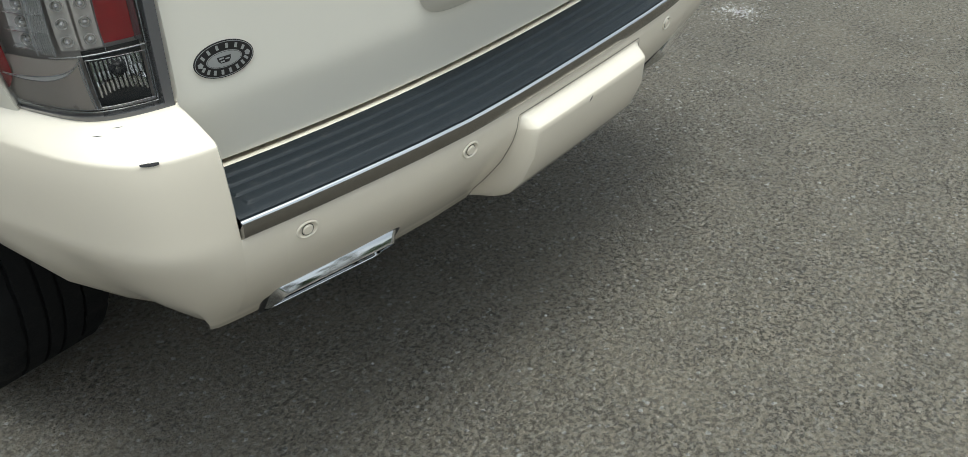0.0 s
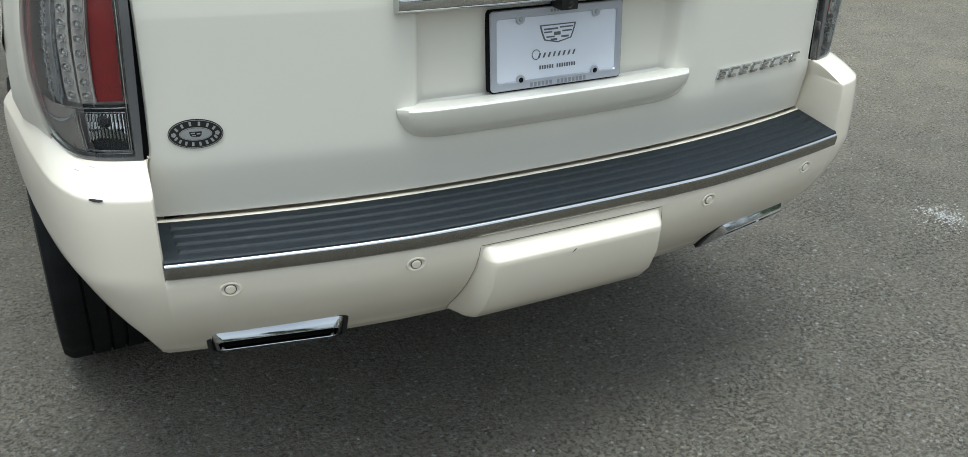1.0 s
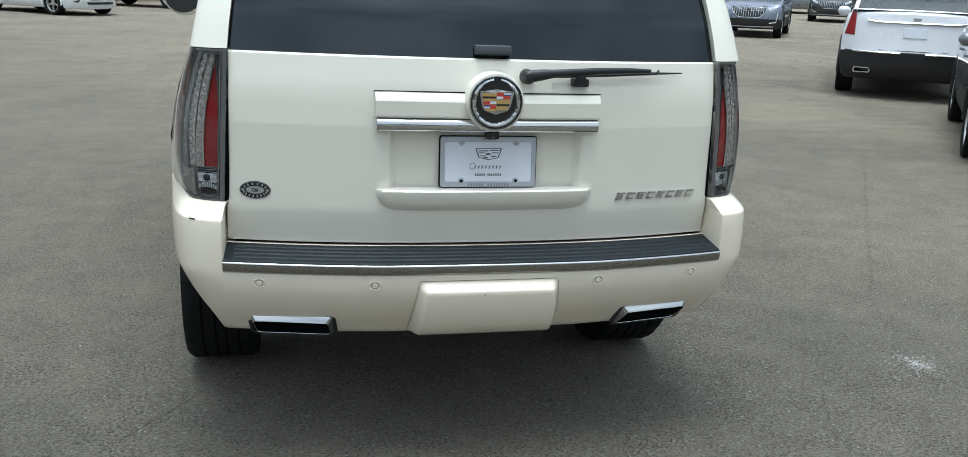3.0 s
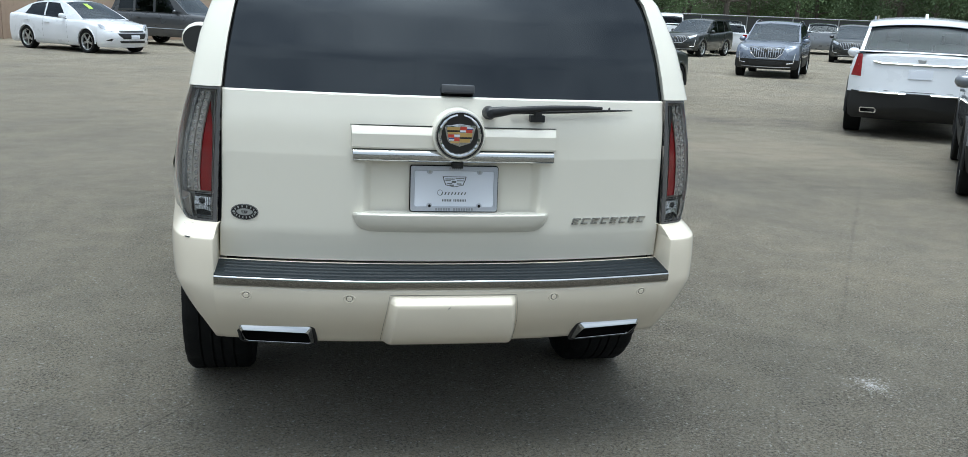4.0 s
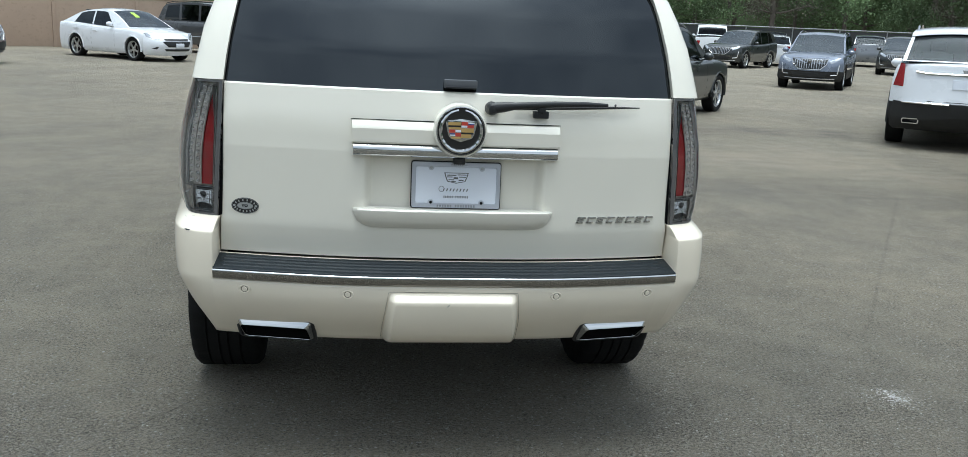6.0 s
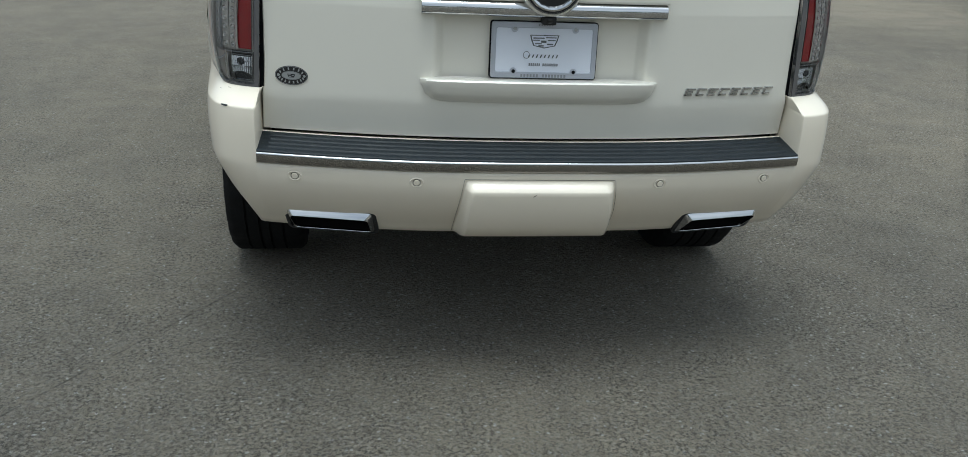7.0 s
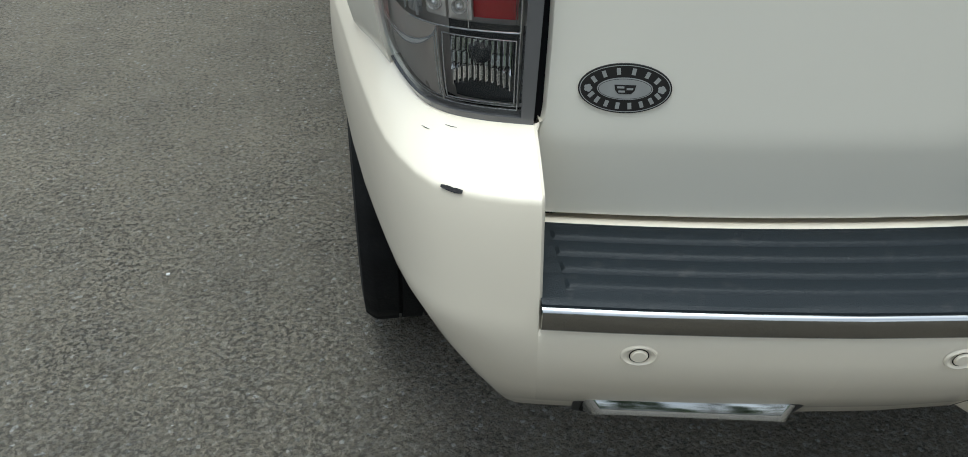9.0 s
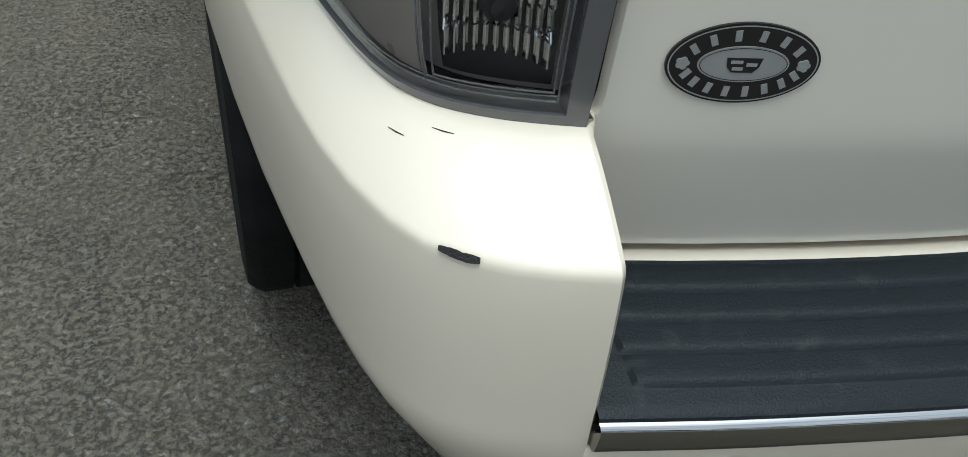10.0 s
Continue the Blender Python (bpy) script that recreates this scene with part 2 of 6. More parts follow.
    # worn fields further off: pale tan, and a darker one beyond
    for place, turn, size, tint, most in (((6.4, 8.3), -8, (4.2, 2.0, 1), (0.56, 0.485, 0.36), 0.62), ((7.6, 11.6), -12, (3.4, 1.1, 1), (0.15, 0.142, 0.125), 0.60), ((4.6, 6.1), -4, (2.4, 0.8, 1), (0.17, 0.16, 0.14), 0.40), ((-4.6, 7.2), 4, (2.6, 0.9, 1), (0.52, 0.455, 0.345), 0.35)):
        far_off = n.new("ShaderNodeVectorMath")
        far_off.operation = "LENGTH"
        l.new(local(place, turn, size, 1.6), far_off.inputs[0])
        base = mix(times(rng(far_off.outputs["Value"], 0.45, 1.25, most, 0.0), rng(noise_at(1.3, 7, 0.7, (0.5, 1.4, 1)), 0.34, 0.60)), base, tint)
    # straight joints in the paving, all one way, worn away at their ends
    for place, turn, reach, width, most in (((3.9, 3.45), 56.5, 2.5, 0.018, 0.30), ((-1.36, 0.06), 54.3, 0.62, 0.007, 0.62), ((-1.66, 0.56), 52.0, 0.34, 0.006, 0.42)):
        sep = n.new("ShaderNodeSeparateXYZ")
        l.new(local(place, turn, (1, 1, 1), 0.045), sep.inputs[0])
        worn = rng(noise_at(14.0, 5, 0.65), 0.42, 0.60, 0.10, 1.0)
        joint = times(times(rng(away(sep.outputs["Y"]), 0.0015, width, most, 0.0), rng(away(sep.outputs["X"]), reach * 0.75, reach * 1.3, 1.0, 0.0)), worn)
        base = mix(joint, base, (0.050, 0.047, 0.042))
    l.new(base, b.inputs["Base Color"])
    l.new(rng(noise_at(0.7, 4), 0.3, 0.7, 0.62, 0.86), b.inputs["Roughness"])
    b.inputs["Specular IOR Level"].default_value = 0.45
    # relief
    hgt = n.new("ShaderNodeMath")
    hgt.operation = "MULTIPLY_ADD"
    l.new(grain.outputs["Distance"], hgt.inputs[0])
    hgt.inputs[1].default_value = -0.5
    l.new(noise_at(85.0, 5, 0.75), hgt.inputs[2])
    sub = n.new("ShaderNodeMath")
    sub.operation = "SUBTRACT"
    l.new(hgt.outputs[0], sub.inputs[0])
    both = n.new("ShaderNodeMath")
    both.operation = "MULTIPLY_ADD"
    l.new(pits.outputs[0], both.inputs[0])
    both.inputs[1].default_value = 0.45
    l.new(mul.outputs[0], both.inputs[2])
    l.new(both.outputs[0], sub.inputs[1])
    bp = n.new("ShaderNodeBump")
    bp.inputs["Strength"].default_value, bp.inputs["Distance"].default_value = 1.0, 0.030
    l.new(sub.outputs[0], bp.inputs["Height"])
    l.new(bp.outputs[0], b.inputs["Normal"])
    return m


ASPHALT = asphalt()


# ---- building tools ----
class Geo:
    """Vertices and faces of one mesh, gathered piece by piece."""

    def __init__(self):
        self.v, self.f = [], []

    def add(self, verts, faces):
        k = len(self.v)
        self.v += [tuple(p) for p in verts]
        self.f += [tuple(k + i for i in q) for q in faces]
        return self

    def grid(self, rows, closed=False, flip=False):
        h, w = len(rows), len(rows[0])
        faces = []
        for i in range(h - 1):
            for j in range(w if closed else w - 1):
                q = (i * w + j, i * w + (j + 1) % w, (i + 1) * w + (j + 1) % w, (i + 1) * w + j)
                faces.append(q[::-1] if flip else q)
        return self.add([p for r in rows for p in r], faces)

    def box(self, lo, hi, bevel=0.0, m=None):
        bm = bmesh.new()
        size = [b - a for a, b in zip(lo, hi)]
        mid = [(a + b) / 2 for a, b in zip(lo, hi)]
        bmesh.ops.create_cube(bm, size=1.0, matrix=Matrix.Translation(mid) @ Matrix.Diagonal((*size, 1)))
        if bevel:
            bmesh.ops.bevel(bm, geom=bm.edges[:], offset=bevel, segments=2, affect="EDGES", profile=0.7)
        return self.take(bm, m)

    def take(self, bm, m=None):
        bm.verts.index_update()
        vs = [(m @ v.co) if m else v.co.copy() for v in bm.verts]
        fs = [[v.index for v in q.verts] for q in bm.faces]
        bm.free()
        return self.add(vs, fs)

    def prism(self, outline, d0, d1, m=None, bevel=0.0):
        """An outline in x, z pulled along y from d0 to d1."""
        bm = bmesh.new()
        base = [bm.verts.new((x, d0, z)) for x, z in outline]
        face = bm.faces.new(base)
        out = bmesh.ops.extrude_face_region(bm, geom=[face])
        for e in out["geom"]:
            if isinstance(e, bmesh.types.BMVert):
                e.co.y = d1
        bmesh.ops.recalc_face_normals(bm, faces=bm.faces[:])
        if bevel:
            rim = [e for e in bm.edges if all(abs(v.co.y - d0) < 1e-7 for v in e.verts)]
            bmesh.ops.bevel(bm, geom=rim, offset=bevel, segments=2, affect="EDGES", profile=0.6)
        return self.take(bm, m)

    def revolve(self, profile, axis_m, n=48, close=True):
        """A profile of (radius, height) turned round the local z of axis_m."""
        rows = []
        for k in range(n):
            a = 2 * math.pi * k / n
            rows.append([axis_m @ Vector((r * math.cos(a), r * math.sin(a), h)) for r, h in profile])
        rows.append(rows[0])
        return self.grid(rows)

    def tube(self, pts, radius, n=10, caps=True):
        pts = [Vector(p) for p in pts]
        radii = radius if isinstance(radius, (list, tuple)) else [radius] * len(pts)
        rows = []
        for i, p in enumerate(pts):
            d = (pts[min(i + 1, len(pts) - 1)] - pts[max(i - 1, 0)]).normalized()
            a = d.cross(Vector((0.31, 0.17, 0.93))).normalized()
            b = d.cross(a)
            rows.append([p + radii[i] * (math.cos(2 * math.pi * k / n) * a + math.sin(2 * math.pi * k / n) * b) for k in range(n)])
        k0 = len(self.v)
        self.grid(rows, closed=True)
        if caps:
            self.f.append(tuple(k0 + j for j in range(n))[::-1])
            self.f.append(tuple(k0 + (len(pts) - 1) * n + j for j in range(n)))
        return self

    def mirror(self):
        g = Geo()
        g.v = [(-x, y, z) for x, y, z in self.v]
        g.f = [q[::-1] for q in self.f]
        return g


def part(name, geo, mat, parent=None, label="", sharp=38, normals=False):
    """One mesh object of its own, under a thing or a part."""
    me = bpy.data.meshes.new(name)
    me.from_pydata(geo.v, [], geo.f)
    if normals:
        bm = bmesh.new()
        bm.from_mesh(me)
        bmesh.ops.recalc_face_normals(bm, faces=bm.faces[:])
        bm.to_mesh(me)
        bm.free()
    me.materials.append(mat)
    me.polygons.foreach_set("use_smooth", [True] * len(me.polygons))
    me.set_sharp_from_angle(angle=radians(sharp))
    me.update()
    ob = new(name, me)
    if parent:
        ob.parent = parent
    if label:
        ob["label"] = label
    return ob


def thing(name, m, label, category, group="", kind=""):
    ob = new(name)
    ob.matrix_world = m
    return tagged(ob, label, category, group, kind)


def lerp(table, x):
    """A table of (x, value) read with straight lines between its rows."""
    return float(np.interp(x, [r[0] for r in table], [r[1] for r in table]))


def span(a, b, n):
    return [a + (b - a) * k / (n - 1) for k in range(n)]


def ellipse(cx, cz, rx, rz, n=40):
    return [(cx + rx * math.cos(2 * math.pi * k / n), cz + rz * math.sin(2 * math.pi * k / n)) for k in range(n)]


def round_rect(x0, z0, x1, z1, r, n=5):
    out = []
    for cx, cz, a0 in ((x1 - r, z0 + r, -90), (x1 - r, z1 - r, 0), (x0 + r, z1 - r, 90), (x0 + r, z0 + r, 180)):
        for k in range(n + 1):
            a = radians(a0 + 90 * k / n)
            out.append((cx + r * math.cos(a), cz + r * math.sin(a)))
    return out


# ---- the ground ----
def ground_sheet():
    g = Geo()
    xs = [-400, -150, -60, -25, -10, -4, -1.5, 0, 1.5, 4, 10, 25, 60, 150, 400]
    ys = [-400, -150, -60, -25, -10, -4, -1, 1, 4, 10, 25, 60, 150, 400]
    g.grid([[(x, y, 0.0) for x in xs] for y in ys])
    return tagged(part("ground", g, ASPHALT), "worn grey asphalt of a car lot with stains and fine cracks", "ground", kind="structure")


ground_sheet()


# ---- wheels ----
def wheel(parent, at, side, radius=0.405, width=0.285, rim=0.28, spokes=7, tread=True, seg=96):
    """A tyre and rim. side: -1 for the left of the car, 1 for the right."""
    hub = Matrix.Translation(at) @ Matrix.Rotation(radians(90) * side, 4, "Y")
    w = width / 2
    ribs = [(rim + 0.005, -w * 0.82), (rim + 0.03, -w * 0.96), (radius * 0.86, -w), (radius * 0.955, -w * 0.97), (radius - 0.006, -w * 0.88)]
    lanes = (-0.80, -0.50, -0.44, -0.16, -0.10, 0.10, 0.16, 0.44, 0.50, 0.80)
    for k, c in enumerate(lanes):
        ribs.append((radius, w * c))
        if tread and k % 2 == 1 and k < 9:
            ribs += [(radius - 0.009, w * (c + 0.006)), (radius - 0.009, w * (lanes[k + 1] - 0.006))]
    ribs += [(radius - 0.006, w * 0.88), (radius * 0.955, w * 0.97), (radius * 0.86, w), (rim + 0.03, w * 0.96), (rim + 0.005, w * 0.82)]
    g, rows = Geo(), []
    for k in range(seg):
        a = 2 * math.pi * k / seg
        cut = tread and k % 4 == 0
        row = []
        for r, h in ribs:
            if cut and abs(h) > w * 0.45 and r > radius * 0.93:
                r -= 0.007
            row.append(hub @ Vector((r * math.cos(a), r * math.sin(a), h)))
        rows.append(row)
    rows.append(rows[0])
    g.grid(rows)
    wheel_ob = part("wheel", g, RUBBER, parent, "black rubber tyre on its rim", sharp=30)
    r = Geo()
    face = [(rim + 0.006, w * 0.84), (rim - 0.012, w * 0.80), (rim - 0.03, w * 0.45), (rim - 0.03, -w * 0.7)]
    r.revolve(face, hub, 36)
    for k in range(spokes):
        a = 2 * math.pi * k / spokes
        m = hub @ Matrix.Rotation(a, 4, "Z")
        r.box((0.03, -0.028, w * 0.50), (rim - 0.015, 0.028, w * 0.66), 0.006, m)
    r.revolve([(0.0, w * 0.72), (0.05, w * 0.72), (0.065, w * 0.62), (0.065, w * 0.3)], hub, 20)
    part("rim", r, RIM, wheel_ob, "silver alloy rim")
    d = Geo()
    d.revolve([(0.0, 0.0), (rim - 0.03, 0.0)], hub, 24)
    part("brake_disc", d, UNDER, wheel_ob)
    return wheel_ob


RIM = material("alloy_rim", (0.55, 0.56, 0.57), 0.28, metal=0.9, vary=0.06, scale=10)

# ---- the pearl-white SUV: origin on the ground under its plate, y forwards ----
suv = thing("suv", pose(-0.020, 0, 0, 0, 0.5, 0), "pearl white full-size SUV parked on asphalt, seen from behind", "car")


def gate_y(x, z):
    """The tailgate's outer face."""
    y = -0.016 + 0.140 * abs(x) ** 2.3
    y += lerp([(0.752, 0.021), (0.80, 0.013), (0.868, 0.001), (0.888, 0.0), (1.15, 0.0), (1.25, 0.007), (1.365, 0.03)], z)
    inside = min(max((0.326 - abs(x)) / 0.034, 0), 1) * min(max((z - 0.935) / 0.012, 0), 1) * min(max((1.16 - z) / 0.012, 0), 1)
    return y + 0.034 * inside * inside * (3 - 2 * inside)


GATE_X, GATE_TOP = 0.808, 1.362
xs = sorted(set([-GATE_X, GATE_X] + [round(s * v, 4) for s in (-1, 1) for v in (0, .08, .16, .24, .288, .292, .298, .304, .310, .316, .322, .327, .38, .46, .54, .62, .70, .76, .795)]))
zs = [.7655, .769, .778, .82, .86, .872, .88, .888, .896, .91, .933, .936, .940, .944, .95, .99, 1.04, 1.10, 1.145, 1.149, 1.153, 1.157, 1.162, 1.2, 1.25, 1.3, 1.34, 1.356, GATE_TOP]
g = Geo()
gate_wide = [(0.752, 1.021), (0.885, 1.016), (0.90, 1.009), (1.0, 1.005), (1.36, 1.0)]
rows = [[(x * lerp(gate_wide, z), gate_y(x * lerp(gate_wide, z), z), z) for x in xs] for z in zs]
rows.insert(0, [(x * 1.021, gate_y(x * 1.021, .7655) + 0.03, .7645) for x in xs])
rows.append([(x, gate_y(x, GATE_TOP) + 0.006, GATE_TOP + 0.005) for x in xs])
rows.append([(x, gate_y(x, GATE_TOP) + 0.03, GATE_TOP + 0.006) for x in xs])
for r in rows:
    for end, s in ((0, -1), (-1, 1)):
        x, y, z = r[end]
        edge = [(x + s * 0.003, y + 0.004, z), (x + s * 0.004, y + 0.03, z)]
        r[:] = (edge[::-1] + r) if s < 0 else (r + edge)
g.grid(rows)
tailgate = part("tailgate", g, PEARL, suv, "pearl white tailgate with a plate recess")


def glass_edge(z):
    return lerp([(1.36, 0.806), (1.5, 0.792), (1.62, 0.772), (1.71, 0.752), (1.77, 0.715), (1.80, 0.66)], z)


def glass_y(x, z):
    return -0.016 + 0.140 * abs(x) ** 2.3 + lerp([(1.36, 0.036), (1.5, 0.090), (1.65, 0.168), (1.80, 0.265)], z)


def glass_rows(zlist, depth, shrink=0.0):
    return [[(u * (glass_edge(z) - shrink), glass_y(u * glass_edge(z), z) + depth, z) for u in span(-1, 1, 33)] for z in zlist]


zs = span(1.372, 1.79, 14)
g = Geo().grid(glass_rows(zs, 0.0))
g.grid(glass_rows([1.362, 1.372], 0.0))
rear_glass = part("rear_window", g, DARK_GLASS, suv, "dark tinted rear window mirroring the grey sky")
g = Geo()
for s in (-1, 1):
    g.grid([[(s * (glass_edge(z) + dx), glass_y(glass_edge(z), z) + dy, z) for dx, dy in ((-0.022, 0.006), (0.0, 0.004), (0.006, 0.008), (0.006, 0.05))] for z in zs], flip=s > 0)
g.grid([[(u * glass_edge(1.37), glass_y(u * glass_edge(1.37), 1.37) + dy, z) for u in span(-1, 1, 25)] for z, dy in ((1.366, 0.05), (1.366, 0.005), (1.384, 0.012))])
g.grid([[(u * glass_edge(1.79), glass_y(u * glass_edge(1.79), 1.79) + dy, z) for u in span(-1, 1, 25)] for z, dy in ((1.765, 0.006), (1.795, 0.006), (1.795, 0.05))])
part("glass_seal", g, SEAM, suv, "black seal round the rear window")

# the tail lamps' outer face
LAMP_IN = [(0.895, 0.832), (1.0, 0.827), (1.2, 0.818), (1.372, 0.812)]
LAMP_OUT = [(0.893, 0.968), (0.905, 0.973), (0.925, 0.979), (0.96, 0.985), (1.02, 0.990), (1.10, 0.987), (1.20, 0.972), (1.30, 0.945), (1.372, 0.918)]
LAMP_YO = [(0.893, 0.252), (0.98, 0.252), (1.1, 0.245), (1.25, 0.220), (1.372, 0.170)]


LAMP_SWEEP = [(0.0, 0.0), (0.12, 0.026), (0.24, 0.056), (0.36, 0.090), (0.46, 0.126), (0.55, 0.164), (0.63, 0.208), (0.70, 0.260), (0.77, 0.332), (0.83, 0.430), (0.88, 0.545), (0.93, 0.70), (0.97, 0.85), (1.0, 1.0)]


def lamp_point(u, z, deep=0.0, s=-1):
    """The lens's outer face. u: 0 at the tailgate to 1 at the car's side; deep: metres behind it."""
    xi, xo, yo = lerp(LAMP_IN, z), lerp(LAMP_OUT, z), lerp(LAMP_YO, z)
    yi = 0.058 + lerp([(0.9, 0.0), (1.15, 0.0), (1.372, 0.022)], z)
    a = u * math.pi / 2
    x = xi + (xo - xi) * math.sin(a)
    y = yi + (yo - yi) * lerp(LAMP_SWEEP, math.sin(a))
    return Vector((s * (x - deep * math.sin(a) * 0.8), y + deep * (0.3 + 0.7 * math.cos(a)), z))


# body shell: sides, roof and nose, with wheel arches
WHEEL_Y, WHEEL_R = (1.03, 4.0), 0.47
SIDE = [(0.42, 0.95), (0.50, 1.005), (0.62, 1.026), (0.90, 1.026), (1.00, 1.023), (1.08, 1.016), (1.15, 1.005), (1.22, 0.989), (1.30, 0.964), (1.34, 0.950), (1.40, 0.924), (1.55, 0.893), (1.68, 0.85), (1.76, 0.81), (1.815, 0.75), (1.85, 0.66), (1.872, 0.5), (1.885, 0.25), (1.888, 0.0)]


def arch(y):
    z = 0.42
    for c in WHEEL_Y:
        d = WHEEL_R ** 2 - (y - c) ** 2
        if d > 0:
            z = max(z, 0.405 + math.sqrt(d))
    return z


def tuck(z):
    """How far the side draws in beside the lamp."""
    return lerp([(0.42, 0.0), (0.5, 0.026), (0.86, 0.020), (0.93, 0.0)], z)


def body_row(y, s):
    drop = lerp([(0.0, 0.0), (3.2, 0.0), (3.75, 0.52), (4.1, 0.62), (4.95, 0.72), (5.05, 0.9)], y)
    narrow = lerp([(0.3, 0.0), (4.3, 0.0), (4.8, 0.05), (5.05, 0.2)], y)
    lo = max(arch(y), 0.82) if y < 0.60 else arch(y)
    out = []
    for z, x in SIDE:
        zz = z
        if z <= 1.08:
            zz = lo + (z - 0.42) * (1.08 - lo) / 0.66
        top = max(1.888 - drop, 1.1)
        if zz > 1.08:
            zz = 1.08 + (zz - 1.08) * (top - 1.08) / 0.808
        out.append((s * max(0.0, x - narrow * (x > 0.3) - tuck(z) * lerp([(0.4, 1.0), (0.9, 0.0)], y)), y, zz))
    return out


ys = [.40, .5, .6, .62, .66, .72, .8, .9, 1.0, 1.06, 1.12, 1.22, 1.32, 1.4, 1.46, 1.5, 1.53, 1.6, 2.0, 2.6, 3.2, 3.5, 3.54, 3.6, 3.7, 3.85, 4.0, 4.15, 4.3, 4.4, 4.46, 4.5, 4.7, 4.95, 5.05]
g = Geo()
for s in (-1, 1):
    g.grid([body_row(y, s) for y in ys], flip=s < 0)
# rear quarters: from the rear window's edge round to the sides
Q = [(1.372, 0.810, 0.092, 0.922, 0.150), (1.45, 0.803, 0.118, 0.908, 0.178), (1.55, 0.790, 0.160, 0.888, 0.215), (1.65, 0.772, 0.212, 0.855, 0.265), (1.72, 0.754, 0.252, 0.826, 0.300), (1.775, 0.718, 0.285, 0.780, 0.330), (1.80, 0.672, 0.295, 0.735, 0.345)]
for s in (-1, 1):
    rows = []
    for z, xi, yi, xo, yo in Q:
        xw = lerp(SIDE, z) if z < 1.8 else 0.775
        row = [(s * xi, yi + 0.03, z), (s * (xi + .002), yi, z)]
        for k in range(1, 7):
            a = k / 6
            row.append((s * (xi + .004 + (xo - xi) * math.sin(a * math.pi / 2) ** 0.85), yi + (yo - yi) * (1 - math.cos(a * math.pi / 2)) ** 0.8, z))
        row.append((s * max(xw, xo + .004), 0.40, z))
        rows.append(row)
    rows.insert(0, [(x, y + 0.02, z - 0.002) for x, y, z in rows[0]])
    g.grid(rows, flip=s < 0)
    # the strip of side between lamp and bumper top
    g.grid([[(s * (lerp(LAMP_OUT, z) - 0.004), lerp(LAMP_YO, z) - 0.002, z), (s * (lerp(LAMP_OUT, z) + 0.003), lerp(LAMP_YO, z) - 0.006, z), (s * (lerp(LAMP_OUT, z) + 0.006), lerp(LAMP_YO, z) + 0.003, z), (s * (0.55 * lerp(LAMP_OUT, z) + 0.45 * (lerp(SIDE, z) - tuck(z))), 0.62 * lerp(LAMP_YO, z) + 0.38 * 0.41, z), (s * (lerp(SIDE, z) - tuck(z)), 0.41, z)] for z in span(0.888, 1.372, 12)], flip=s > 0)
g.grid([[(u * 0.68, y, z) for u in span(-1, 1, 17)] for y, z in ((0.27, 1.797), (0.262, 1.806), (0.27, 1.83), (0.40, 1.872), (0.6, 1.884))])
part("body_shell", g, PEARL, suv, "pearl white body sides, pillars and roof")
g = Geo()
g.box((-0.74, 0.16, 0.50), (0.74, 1.6, 0.72))
g.box((-0.96, 1.55, 0.44), (0.96, 3.50, 0.72))
g.box((-0.72, 3.4, 0.44), (0.72, 4.85, 0.72))
g.box((-0.94, 0.20, 0.74), (0.94, 4.85, 0.86))
g.box((-0.66, 0.40, 0.36), (0.66, 4.6, 0.50))
g.tube([(-0.8, 1.06, 0.38), (0.8, 1.06, 0.38)], 0.06)
g.box((-0.62, 0.30, 0.42), (-0.35, 0.75, 0.50), 0.03)
g.box((-0.805, 0.105, 0.745), (0.805, 0.13, 1.36))
part("underbody", g, UNDER, suv, "dark underbody and axle")
g = Geo()
g.box((-0.90, 0.16, 0.72), (0.90, 4.3, 0.80))
for x in (-0.45, 0.45):
    for y, z0 in ((1.0, 0.8), (2.2, 0.8), (3.2, 0.8)):
        g.box((x - 0.24, y, z0), (x + 0.24, y + 0.14, z0 + 0.62), 0.04)
        g.box((x - 0.13, y, z0 + 0.66), (x + 0.13, y + 0.09, z0 + 0.82), 0.03)
part("cabin", g, BLACK_PLASTIC, suv, "dark seats behind the tinted glass")
for s in (-1, 1):
    for y in WHEEL_Y:
        wheel(suv, (s * 0.90 + (0.004 if s < 0 else -0.050), y - 0.03, 0.405), s, width=0.29, rim=0.285)
    g = Geo()
    c = Vector((s * 1.232, 3.32, 1.40))
    rows = []
    for k in range(9):
        a = -90 + 180 * k / 8
        r = math.cos(radians(a))
        rows.append([(c.x + 0.125 * r ** 0.5 * math.cos(b), c.y + 0.02 + 0.10 * math.sin(radians(a)), c.z + 0.112 * r ** 0.5 * math.sin(b)) for b in [2 * math.pi * j / 20 for j in range(20)]])
    g.grid(rows, closed=True)
    mirror = part("door_mirror", g, PEARL, suv, "white door mirror")
    g = Geo().prism(ellipse(c.x, c.z, 0.104, 0.09, 24), c.y - 0.088, c.y - 0.07)
    part("mirror_glass", g, LAMP_DARK, mirror)

# side windows, windscreen and door lines
def side_at(y, z, s, out=0.004):
    return (s * (lerp(SIDE, z) + out), y, z + out * 0.4)


